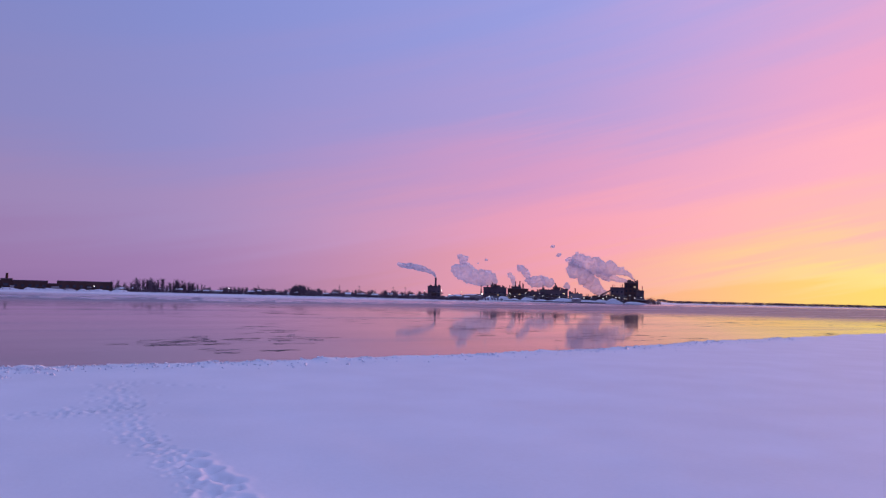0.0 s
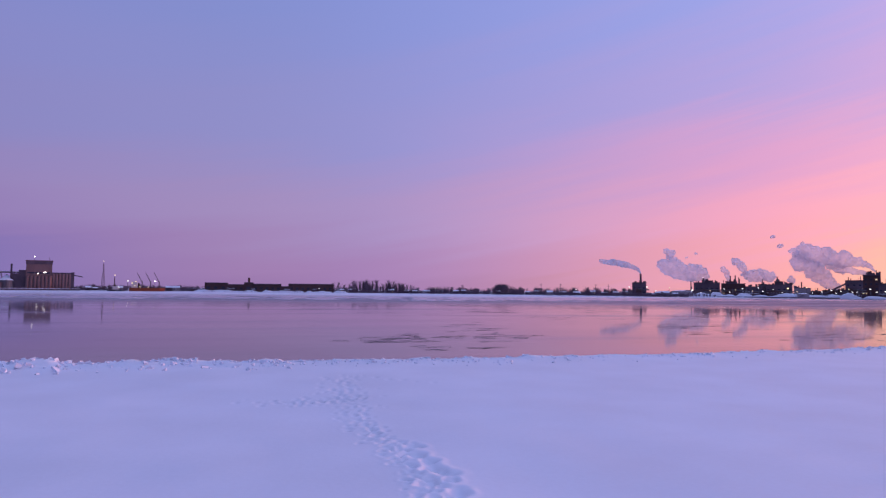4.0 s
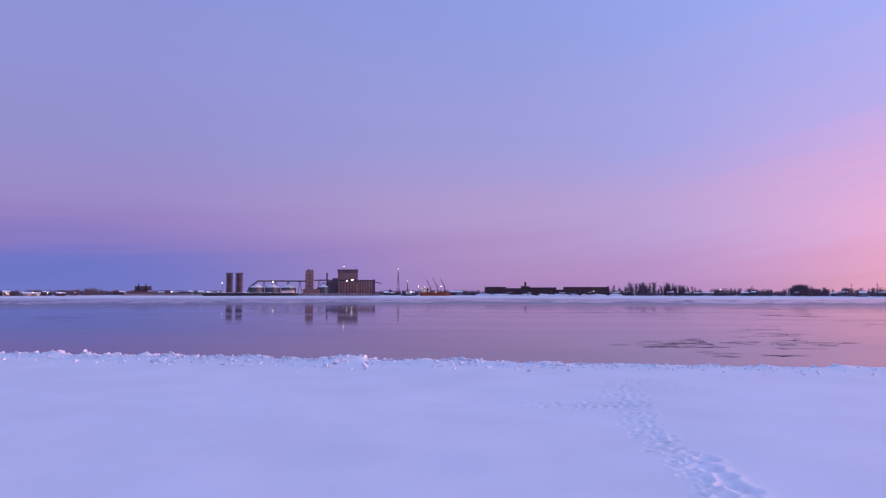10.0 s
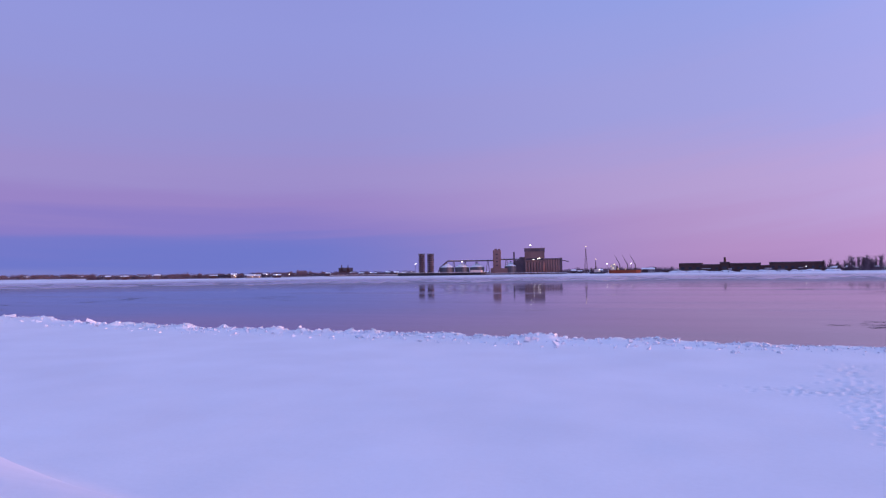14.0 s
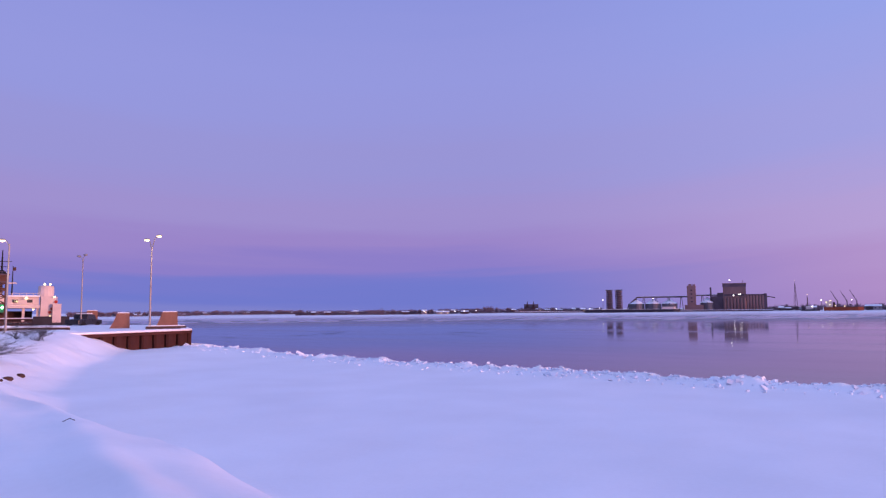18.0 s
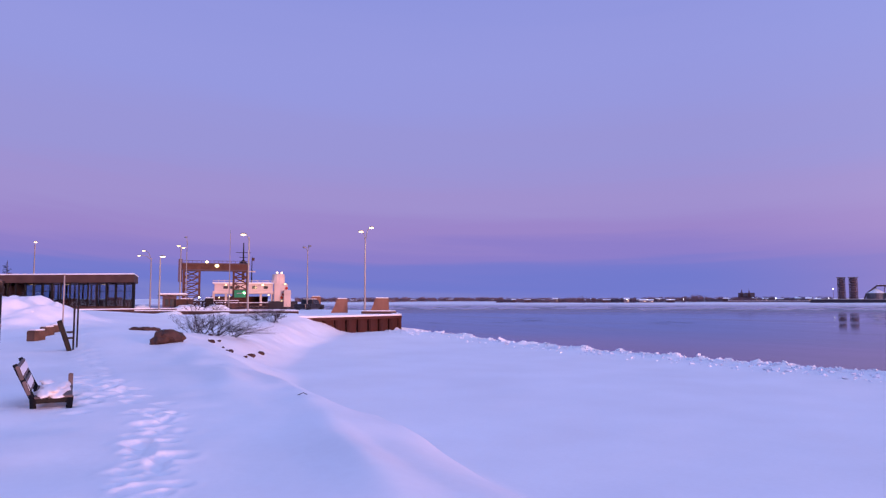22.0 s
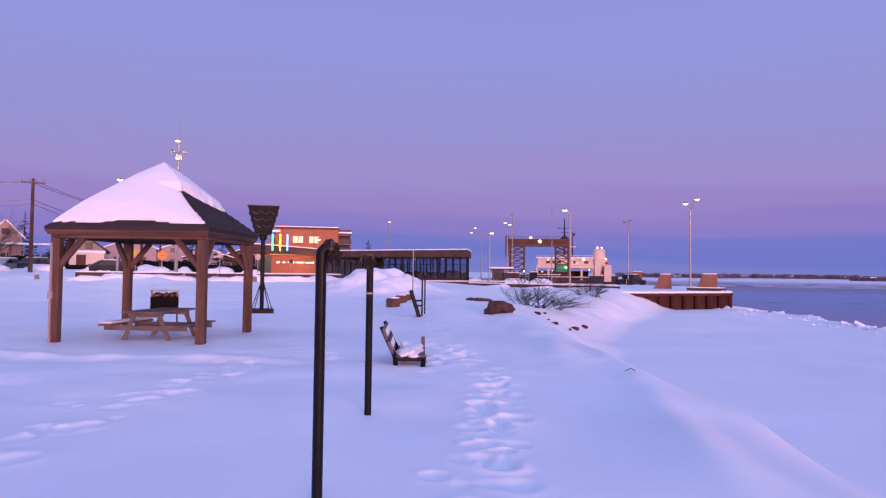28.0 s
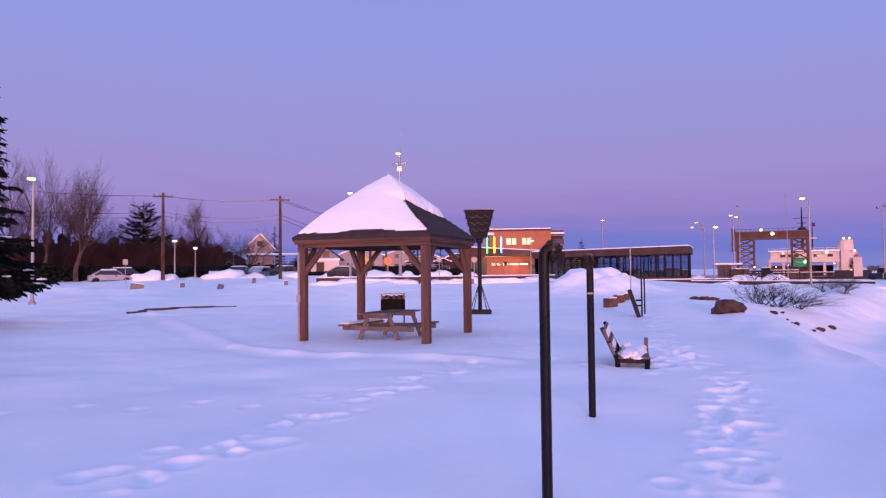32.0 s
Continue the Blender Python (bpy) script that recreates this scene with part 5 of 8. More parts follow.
# ---- steam ----
def plume(puffs, d, seed, label):
    """A drifting body of steam: puffs of (bearing, elevation, radius in degrees)."""
    rg = random.Random(seed)
    so = Soup()
    for (a0, e0, r0), (a1, e1, r1) in zip(puffs, puffs[1:]):
        n = max(3, int(5 * hypot(a1 - a0, e1 - e0) / (r0 + r1) * 2))
        for k in range(n):
            f = (k + rg.random()) / n
            a, e, r = a0 + (a1 - a0) * f, e0 + (e1 - e0) * f, (r0 + (r1 - r0) * f)
            for j in range(6):
                s = r * rg.uniform(.25, .62) if j else r * .66
                th, rr = rg.uniform(0, 2 * pi), (r * rg.uniform(.35, .95) if j else 0)
                p = at(a + rr * cos(th), d + rg.uniform(-1, 1) * r * 10, over(e + rr * sin(th) * .9, d))
                m = s * pi / 180 * d
                so.lump((m, m, m * .9), .5, 3, Matrix.Translation(p), rg.random() * 99)
    ob = so.part("steam_plume", STEAM, soft=True)
    one = ob.modifiers.new("one_skin", "REMESH")          # one closed skin round all the puffs
    one.mode, one.voxel_size, one.use_smooth_shade = "VOXEL", .7, True
    return tagged(ob, label, "steam", "steam over the paper mill", "stuff")


plume([(-34.42, 1.64, .05), (-34.2, 1.98, .13), (-33.5, 2.3, .2), (-32.6, 2.5, .24), (-31.8, 2.55, .2), (-31.3, 2.65, .16)], 862, 1, "grey steam streaming from the thin chimney")
plume([(-39.3, 1.3, .25), (-39.0, 1.7, .45), (-38.2, 1.7, .62), (-37.2, 2.05, .72), (-36.5, 2.2, .6), (-36.0, 2.35, .34)], 925, 2, "fat lilac steam cloud over the mill roofs")
plume([(-36.5, 2.85, .18), (-36.75, 3.2, .3), (-36.3, 3.45, .16)], 925, 12, "torn wisp of steam above the cloud")
plume([(-43.9, 1.2, .24), (-43.6, 1.5, .42), (-42.9, 1.45, .44), (-42.2, 1.5, .36)], 930, 3, "pale steam drifting over the mill sheds")
plume([(-40.9, 1.2, .14), (-40.8, 1.7, .2), (-40.5, 2.05, .2)], 930, 13, "small puff of steam from a roof vent")
plume([(-50.55, 1.72, .04), (-50.2, 2.15, .14), (-49.4, 2.5, .32), (-48.5, 2.65, .5), (-47.5, 2.7, .66), (-46.5, 3.0, .7), (-46.0, 3.5, .5)], 930, 4, "great steam plume bending away from the boiler tower")
plume([(-48.0, .7, .4), (-47.2, 1.3, .45), (-46.9, 1.9, .7), (-46.2, 2.4, .75), (-45.7, 2.9, .5)], 935, 5, "rising steam column behind the conveyor")
plume([(-50.0, 1.65, .1), (-49.3, 1.75, .22), (-48.5, 2.0, .35), (-47.9, 2.2, .4)], 938, 6, "low steam over the boiler house")
for i, (a, e, r) in enumerate(((-44.05, 4.4, .13), (-44.55, 3.7, .16), (-45.35, 3.35, .2), (-38.6, 3.2, .1), (-37.9, 2.9, .08))):
    plume([(a + r, e - r * .5, r * .5), (a, e, r), (a - r, e + r * .4, r * .4)], 940, 70 + i, "loose rag of steam drifting off")
plume([(-42.1, 1.7, .2), (-41.9, 2.2, .26), (-41.4, 2.6, .26)], 930, 9, "torn steam rising over the sheds")
plume([(-45.3, .95, .18), (-45.2, 1.25, .26)], 930, 8, "little steam puff by the shed")


# ==== harbour pier and ferry landing ====
DECK = 1.95


def pier():
    t = thing("quay", pose(0, 0, 0), "snow-covered pier with rusty steel sheet-pile walls", "quay", kind="structure")
    out = [(-44.5, 17.0), (-47.0, 24.6), (-49.4, 34.3), (-72, 48.4), (-94, 40), (-70, 12)]
    part("pier_fill", prism(B(), out[::-1], -2.5, DECK - .12), CONCRETE, t)
    cx, cy = -64, 30
    top = [(cx + (x - cx) * .985, cy + (y - cy) * .985) for x, y in out]
    part("deck_snow", prism(B(), top[::-1], DECK - .12, DECK), SNOW, t, "packed snow on the deck")
    # steel pans, in and out by turns
    piece = None
    for (ax, ay), (bx, by) in zip(out[:3], out[1:4]):
        L = hypot(bx - ax, by - ay)
        ang = math.degrees(math.atan2(by - ay, bx - ax))
        n = max(2, round(L / .62))
        for k in range(n):
            f = (k + .5) / n
            m = pose(ax + (bx - ax) * f, ay + (by - ay) * f, 0, 0, 0, ang) @ Matrix.Translation((0, -.03 if k % 2 else -.26, 0))
            if piece is None:
                piece = part("sheet_pile", prism(B(), [(-.32, 0), (-.2, -.14), (.2, -.14), (.32, 0), (.32, .16), (-.32, .16)], -2.5, DECK - .3), RUST, t)
                piece.matrix_basis = m
            else:
                share(piece, m, t)
        mid = pose((ax + bx) / 2, (ay + by) / 2, 0, 0, 0, ang)
        part("cap_beam", box(B(), -L / 2, L / 2, -.44, .3, DECK - .32, DECK - .1, .02), RUST, t).matrix_basis = mid
        bm = B()
        box(bm, -L / 2, L / 2, -.42, .34, DECK - .1, DECK + .06, .04)
        part("cap_snow", bm, SNOW, t).matrix_basis = mid
    return t


pier()


BLOCKC = mat("brown_concrete", (0.25, 0.125, 0.088), 0.85, var=0.3, scale=0.9, fine=12, bump=0.3, dist=0.02, stretch=(1, 1, .4))


def mooring_block(az, d, w, h, back):
    p = at(az, d)
    t = thing("mooring_block", pose(p.x, p.y, DECK - .02, 0, 0, az), "brown concrete mooring block with a sloped shoulder and snow cap", "mooring block", "blocks on the pier")
    bm = B()
    prism(bm, [(-w / 2 - back, 0), (w / 2 + .05, 0), (w / 2, h), (-w / 2 + .1, h), (-w / 2 - back * .35, h * .45)], 0, 1.5, Matrix(((1, 0, 0, 0), (0, 0, 1, 0), (0, 1, 0, 0), (0, 0, 0, 1))))
    bmesh.ops.recalc_face_normals(bm, faces=bm.faces)
    part("block", bm, BLOCKC, t)
    part("snow_cap", box(B(), -w / 2 + .12, w / 2 - .02, .04, 1.45, h, h + .1, .04), SNOW, t)


mooring_block(56.5, 66, 1.35, 1.42, .5)
mooring_block(59.75, 69, 1.12, 1.36, .5)
mooring_block(61.85, 101, 1.35, 1.75, .3)
t = thing("timber_sill", pose(*at(56.6, 63.2, DECK), 0, 0, 60), "dark timber sill half buried on the pier", "timber")
part("beam", box(B(), -1.7, 1.5, 0, .25, 0, .22, .03), BROWN, t)
part("snow_cover", box(B(), -1.6, 1.4, .02, .23, .22, .3, .03), SNOW, t)


def lamp_post(p, h, heads, label, r=.075, lit=True, lamp=None, group="street lamps", slope=0.0):
    """A tapered post with arms; heads as (sideways, forward, height) of each lantern."""
    t = thing("street_lamp", p, label, "street lamp", group)
    part("base", lathe(B(), [(r * 2.4, -.3), (r * 2.4, .12), (r * 1.6, .2), (r * 1.3, .35)], 10), GALV, t)
    part("pole", tube(B(), [(0, 0, 0), (0, 0, h * .5), (0, 0, h)], [r * 1.25, r, r * .7], 8), GALV, t)
    for x, y, z in heads:
        part("arm", tube(B(), [(0, 0, h - .25), (x * .35, y * .35, h + (z - h) * .7), (x * .85, y * .85, z + .04)], r * .5, 6), GALV, t)
        part("lantern", lathe(B(), [(.05, .1), (.16, .08), (.24, 0), (.22, -.03)], 12, pose(x, y, z)), GALV, t)
        part("lens", lathe(B(), [(.22, -.02), (.21, -.09), (.12, -.15), (0, -.17)], 12, pose(x, y, z)), (lamp or LAMP) if lit else GALV, t, "glowing lamp lens" if lit else "")
    return t


def bulb(p, watts, color=(1.0, .72, .38), r=.18):
    d = bpy.data.lights.new("lamp_light", "POINT")
    d.energy, d.color, d.shadow_soft_size = watts, color, r
    new("lamp_light", d).location = p


def post_at(az, d, base=None):
    p = on(az, d)
    if base is not None:
        p.z = base
    return pose(p.x, p.y, p.z, 0, 0, az), p.z


def w_at(daz, d):
    return daz * pi / 180 * d


m, z = post_at(57.87, 64, DECK)
lamp_post(m, over(5.1, 64) - z, [(-w_at(.36, 64), 0, over(5.68, 64) - z), (w_at(.5, 64), 0, over(6.0, 64) - z)], "tall grey twin-armed lamp burning on the pier")
m, z = post_at(62.55, 92, DECK)
lamp_post(m, over(4.0, 92) - z, [(-.45, 0, over(4.3, 92) - z), (.25, 0, over(4.42, 92) - z)], "tall unlit twin-armed lamp on the pier", lit=False)
m, z = post_at(67.16, 60, 1.9)
lamp_post(m, over(5.0, 60) - z, [(-w_at(.44, 60), 0, over(5.27, 60) - z)], "tall single-armed lamp burning over the landing", r=.065)
m, z = post_at(73.73, 70)
lamp_post(m, over(3.2, 70) - z, [(w_at(.16, 70), 0, over(3.38, 70) - z)], "short lit lamp beside the ferry lane")
m, z = post_at(74.4, 112)
lamp_post(m, over(3.2, 112) - z, [(-w_at(.54, 112), 0, over(3.78, 112) - z), (-w_at(.86, 112), 0, over(3.4, 112) - z)], "lit lamp with two lanterns over the car lanes", r=.11)
m, z = post_at(72.28, 102)
lamp_post(m, over(3.9, 102) - z, [(-w_at(.17, 102), 0, over(4.22, 102) - z), (w_at(.2, 102), 0, over(4.08, 102) - z)], "lit twin lamp behind the ramp gantry", r=.1)
m, z = post_at(71.85, 108)
lamp_post(m, over(4.6, 108) - z, [(w_at(-.1, 108), 0, over(4.9, 108) - z)], "unlit single lamp behind the gantry", lit=False)
m, z = post_at(82.12, 112)
lamp_post(m, over(3.95, 112) - z, [(0.05, -.2, over(4.16, 112) - z)], "lit lamp behind the terminal roof", r=.1)
m, z = post_at(87.92, 72)
lamp_post(m, over(2.5, 72) - z, [(w_at(.08, 72), -.3, over(2.62, 72) - z)], "low lit lamp before the orange building", r=.06)
m, z = post_at(102.83, 62)
lamp_post(m, over(6.3, 62) - z, [(0.0, -.3, over(6.68, 62) - z)], "lit lamp over the car park", r=.09)
m, z = post_at(125.87, 46)
lamp_post(m, over(6.75, 46) - z, [(-w_at(.12, 46), -.3, over(7.05, 46) - z)], "lit lamp beside the big spruce", r=.08)
m, z = post_at(116.43, 76)
lamp_post(m, over(2.55, 76) - z, [(0, -.3, over(2.75, 76) - z)], "low lit lamp on the street", r=.07)
m, z = post_at(114.94, 80)
lamp_post(m, over(2.0, 80) - z, [(0, -.3, over(2.2, 80) - z)], "small lit lamp on the street", r=.06, lamp=LAMPW)


def siren_pole():
    p, z = post_at(98.72, 63)
    h = over(9.6, 63) - z
    t = lamp_post(p, h, [(-w_at(.12, 63), -.3, over(9.9, 63) - z)], "tall lamp pole with loudspeaker horns and a whip aerial", r=.13)
    for s in (-1, 1):
        part("horn", lathe(B(), [(.05, 0), (.08, .25), (.22, .45)], 10, pose(s * .18, -.1, over(9.05, 63) - z, 0, s * 90)), GALV, t, "grey loudspeaker horn")
    part("aerial", tube(B(), [(.1, 0, h - .2), (.1, 0, over(11.64, 63) - z)], .025, 5), GALV, t)
    part("cabinet", box(B(), -.25, .25, -.4, -.13, h * .88, h * .88 + .5, .02), GALV, t)


siren_pole()


def utility_pole(az, d, top, name="utility_pole"):
    p, z = post_at(az, d)
    h = over(top, d) - z
    t = thing(name, p, "brown wooden utility pole with a crossarm", "utility pole", "utility poles on the street")
    part("shaft", tube(B(), [(0, 0, -.3), (0, 0, h)], [.19, .12], 8), WOOD, t)
    part("crossarm", box(B(), -.95, .95, -.18, -.06, h - .45, h - .32), GREYWOOD, t)
    for x in (-.85, -.3, .3, .85):
        part("insulator", lathe(B(), [(.05, h - .32), (.07, h - .2), (.03, h - .1)], 6, pose(x, -.12, 0)), GALV, t)
    return Vector((p.translation.x, p.translation.y, over(top, d)))


for az, d, el in ((99.9, 88, 2.2), (97.3, 96, 2.4), (106.6, 90, 2.6)):
    m, z = post_at(az, d)
    t = thing("service_pole", m, "plain brown wooden pole among the street houses", "pole", "poles along the street")
    part("shaft", tube(B(), [(0, 0, -.3), (0, 0, over(el, d) - z)], [.15, .11], 8), WOOD, t)
    part("cap", lathe(B(), [(.12, over(el, d) - z), (.12, over(el, d) - z + .04), (0, over(el, d) - z + .08)], 8), GALV, t)
U = [utility_pole(133, 66, 6.8), utility_pole(117.28, 74, 6.4), utility_pole(108.45, 72, 6.35), utility_pole(101.2, 86, 4.3), utility_pole(96.5, 92, 3.0)]
wires = thing("power_line", pose(0, 0, 0), "sagging black power and telephone wires", "wires")
for a, b in zip(U, U[1:]):
    for off, dz, sag in ((-.6, -.3, .35), (.6, -.3, .4), (0, -1.9, .5), (.1, -2.3, .55)):
        pts = []
        for k in range(13):
            f = k / 12
            q = a.lerp(b, f) + Vector((0, off * .5, dz - sag * 4 * f * (1 - f)))
            pts.append(q)
        part("wire", tube(B(), pts, .022, 4), BLACK, wires)


# ---- ramp gantry ----
STEELBROWN = mat("brown_painted_steel", (0.095, 0.045, 0.033), 0.7, var=0.3, scale=0.6, fine=8, bump=0.1)


def gantry():
    d = 116
    a0, a1 = 72.05, 67.25
    p = on((a0 + a1) / 2, d)
    t = thing("ramp_gantry", pose(p.x, p.y, p.z, 0, 0, (a0 + a1) / 2), "brown steel lifting gantry over the ferry ramp", "gantry")
    W = w_at(a0 - a1, d)
    zt, zb = over(2.9, d) - p.z, over(2.3, d) - p.z

    def tower(x0, x1, h):
        for x in (x0, x1):
            for y in (0, 2.4):
                part("column", box(B(), x - .14, x + .14, y - .14, y + .14, -.4, h), STEELBROWN, t)
        n = 6
        for k in range(n):
            z0, z1 = h * k / n, h * (k + 1) / n
            for y in (0, 2.4):
                part("diagonal", tube(B(), [(x0, y, z0), (x1, y, z1)], .08, 4), STEELBROWN, t)
                part("diagonal", tube(B(), [(x1, y, z0), (x0, y, z1)], .08, 4), STEELBROWN, t)
                part("strut", tube(B(), [(x0, y, z1), (x1, y, z1)], .08, 4), STEELBROWN, t)
    tower(-W / 2, -W / 2 + w_at(1.16, d), zb)
    tower(W / 2 - w_at(1.05, d), W / 2, zb)
    part("beam", box(B(), -W / 2 - .2, W / 2 + .2, -.04, .12, zb + .18, zt - .35), STEELBROWN, t)
    for z0, z1 in ((zb, zb + .18), (zt - .35, zt - .15)):
        part("flange", box(B(), -W / 2 - .2, W / 2 + .2, -.16, .16, z0, z1), FARDARK if z0 == zb else STEELBROWN, t)
    for k in range(9):
        x = -W / 2 + W * (k + .5) / 9
        part("stiffener", box(B(), x - .05, x + .05, -.13, -.04, zb + .18, zt - .35), STEELBROWN, t)
    part("beam", box(B(), -W / 2 - .2, W / 2 + .2, 2.25, 2.5, zb, zt - .15), STEELBROWN, t)
    part("walkway", box(B(), -W / 2 - .3, W / 2 + .3, -.25, 2.7, zt - .15, zt), FARDARK, t)
    for k in range(16):
        x = -W / 2 + W * k / 15
        part("rail_post", box(B(), x - .03, x + .03, -.2, -.14, zt, zt + .35), FARDARK, t)
    part("handrail", box(B(), -W / 2, W / 2, -.2, -.14, zt + .33, zt + .38), FARDARK, t)
    part("stair_cage", box(B(), -W / 2 - .8, -W / 2 - .25, 0, 1.2, zb - 1.8, zt + .6), FARDARK, t)
    for az, el, r in ((69.6, 2.68, .3), (70.35, 2.98, .22)):
        part("flood_lamp", lathe(B(), [(0, -r), (r, -.1), (r, .1), (0, r)], 10, pose(w_at((a0 + a1) / 2 - az, d), -.45, over(el, d) - p.z)), LAMP, t, "bright amber floodlight")
    gx = w_at((a0 + a1) / 2 - 67.75, d)
    part("sign", box(B(), gx - 1.0, gx + .75, -.5, -.42, over(.2, d) - p.z, over(.78, d) - p.z), GREEN, t, "green lane sign with a white bar")
    part("sign_bar", box(B(), gx - .6, gx + .3, -.53, -.5, over(.5, d) - p.z, over(.56, d) - p.z), FARWHITE, t)
    part("signal", lathe(B(), [(0, -.22), (.22, 0), (0, .22)], 8, pose(gx + .55, -.62, over(.55, d) - p.z)), mat("green_light", (.2, .8, .3), .4, emit=(.35, 1.0, .45, 8.0)), t, "green signal light")
    part("signal", lathe(B(), [(0, -.16), (.16, 0), (0, .16)], 8, pose(-W / 2 + 2.4, -.5, over(.2, d) - p.z)), LAMPW, t)
    bulb(p + Vector((0, 0, 0)) + Vector((cos(radians(69.6)) * 0, 0, zb - .6)), 60)


gantry()


def ferry():
    d = 142
    p = at(66.6, d)
    t = thing("ferry", pose(p.x, p.y, 0, 0, 0, 66.6), "white car ferry with a wheelhouse bridge and lit lamps", "ship")

    def X(az):
        return w_at(66.6 - az, d)

    def Z(el):
        return over(el, d)
    part("hull", prism(B(), [(X(70.4), 0), (X(63.6), 0), (X(63.2), 4), (X(63.6), 12), (X(70.4), 12)], -.6, Z(-.55)), HULL, t)
    part("bulwark", box(B(), X(65.6), X(63.3), .1, .5, Z(-.55), Z(-.1)), HULL, t)
    part("car_deck_wall", box(B(), X(70.2), X(65.6), 8, 9, Z(-.55), Z(.3)), FARRED, t)
    part("bridge_deck", box(B(), X(69.92), X(65.2), 1, 10, Z(.5), Z(.72), .05), WHITE, t)
    part("cabin", box(B(), X(69.8), X(65.25), 1.4, 9, Z(.72), Z(1.3), .08), WHITE, t)
    part("cabin_roof", box(B(), X(69.95), X(65.2), 1.1, 9.4, Z(1.3), Z(1.42), .04), SNOW, t, "snow on the cabin roof")
    for k in range(9):
        x = X(69.6) + (X(65.6) - X(69.6)) * (k + .5) / 9
        if k in (1, 2, 3, 6, 8):
            part("window", box(B(), x - .42, x + .42, 1.3, 1.45, Z(.9), Z(1.12)), GLASS, t)
    for a in (69.85, 68.9, 66.2, 65.3):
        part("support", box(B(), X(a) - .22, X(a) + .22, 1.6, 2.1, Z(-.55), Z(.5)), WHITE, t)
    part("funnel_house", prism(B(), [(X(65.15), 1), (X(64.2), 1), (X(64.0), 6), (X(65.15), 6)], Z(-.55), Z(1.35)), WHITE, t)
    part("funnel", lathe(B(), [(1.35, Z(1.35)), (1.25, Z(2.1)), (.9, Z(2.15))], 14, pose(X(64.82), 3, 0)), WHITE, t)
    part("stair_tower", prism(B(), [(X(64.4), 0), (X(63.85), 0), (X(63.85), 2), (X(64.4), 2)], Z(-.55), Z(.8)), WHITE, t)
    for k in range(4):
        part("life_ring", lathe(B(), [(.22, -.05), (.28, 0), (.22, .05), (.14, .05), (.14, -.05)], 10, pose(X(64.55 - .12 * k), .75, Z(.2 + .25 * k), 90)), mat("ring_red", (.45, .06, .04), .6), t, "red life ring")
    part("rail", box(B(), X(69.9), X(65.2), 1.1, 1.16, Z(1.55), Z(1.58)), WHITE, t)
    for k in range(12):
        x = X(69.9) + (X(65.2) - X(69.9)) * k / 11
        part("rail_post", box(B(), x - .04, x + .04, 1.1, 1.16, Z(1.42), Z(1.58)), WHITE, t)
    part("mast", tube(B(), [(X(67.63), 4, Z(1.4)), (X(67.63), 4, Z(4.7))], [.28, .08], 6), IRON, t)
    part("mast_platform", lathe(B(), [(1.0, Z(2.85)), (1.0, Z(2.95)), (.3, Z(3.25))], 10, pose(X(67.63), 4, 0)), IRON, t)
    for el, w in ((3.88, 1.5), (3.5, .8)):
        part("yard", box(B(), X(67.63) - w, X(67.63) + w, 3.95, 4.05, Z(el) - .05, Z(el) + .05), IRON, t)
    part("mast", tube(B(), [(X(66.95), 5, Z(1.4)), (X(66.95), 5, Z(3.6))], [.16, .06], 5), IRON, t)
    part("radar", box(B(), X(66.95) - .7, X(66.95) + .7, 4.9, 5.1, Z(2.3), Z(2.4)), WHITE, t)
    part("flag", box(B(), X(66.95) - .02, X(66.95) + .5, 5, 5.03, Z(3.25), Z(3.5)), FARRED, t)
    for az, el, r in ((66.05, 1.2, .33), (64.95, 2.2, .28), (64.6, 2.2, .28), (64.3, 1.3, .26), (68.9, 1.2, .2), (67.3, .35, .2), (65.6, .4, .22), (68.6, .3, .18), (64.1, -.1, .2), (64.55, -.1, .2), (69.4, .2, .18)):
        part("deck_lamp", lathe(B(), [(0, -r * .7), (r * .7, -.08), (r * .7, .08), (0, r * .7)], 8, pose(X(az), .3, Z(el))), LAMP, t, "lit deck lamp")
    bulb(p + Vector((0, 0, 0)) + (at(66.0, 1.5) * -1) + Vector((0, 0, Z(1.0))), 40)


ferry()
m = pose(*at(68.62, 88, 2.0), 0, 0, 68.6)
t = thing("flagpole", m, "thin bare grey flagpole at the landing", "flagpole")
part("pole", tube(B(), [(0, 0, -.2), (0, 0, over(5.5, 88) - 2.0)], [.07, .03], 6), GALV, t)
part("finial", lathe(B(), [(0, -.08), (.07, 0), (0, .08)], 8, pose(0, 0, over(5.5, 88) - 2.0)), GALV, t)


def booth():
    d = 82
    p = on(73.0, d)
    t = thing("ticket_booth", pose(p.x, p.y, p.z, 0, 0, 73.0), "small dark booth with a snowy roof and dim windows", "booth")
    w, h = w_at(1.0, d), over(.3, d) - p.z
    part("wall", box(B(), -w / 2, w / 2, 0, 2.2, -.2, h), FARDARK, t)
    part("annex", box(B(), w / 2, w / 2 + w_at(.75, d), .5, 2.2, -.2, h * .8), BROWN, t)
    part("eave", box(B(), -w / 2 - .5, w / 2 + w_at(.8, d), -.35, 2.5, h, h + .12, .02), BROWN, t)
    part("roof_snow", box(B(), -w / 2 - .5, w / 2 + w_at(.8, d), -.35, 2.5, h + .12, h + .34, .1), SNOW, t)
    for x in (-.32, .04):
        q = part("window", box(B(), w * x, w * (x + .27), -.05, .05, h * .4, h * .8), GLASS, t)
        part("frame", box(B(), w * x - .06, w * (x + .27) + .06, -.03, .02, h * .4 - .06, h * .8 + .06), BROWN, q)
    part("door", box(B(), w * .34, w * .47, -.06, .04, -.1, h * .8), IRON, t)


booth()


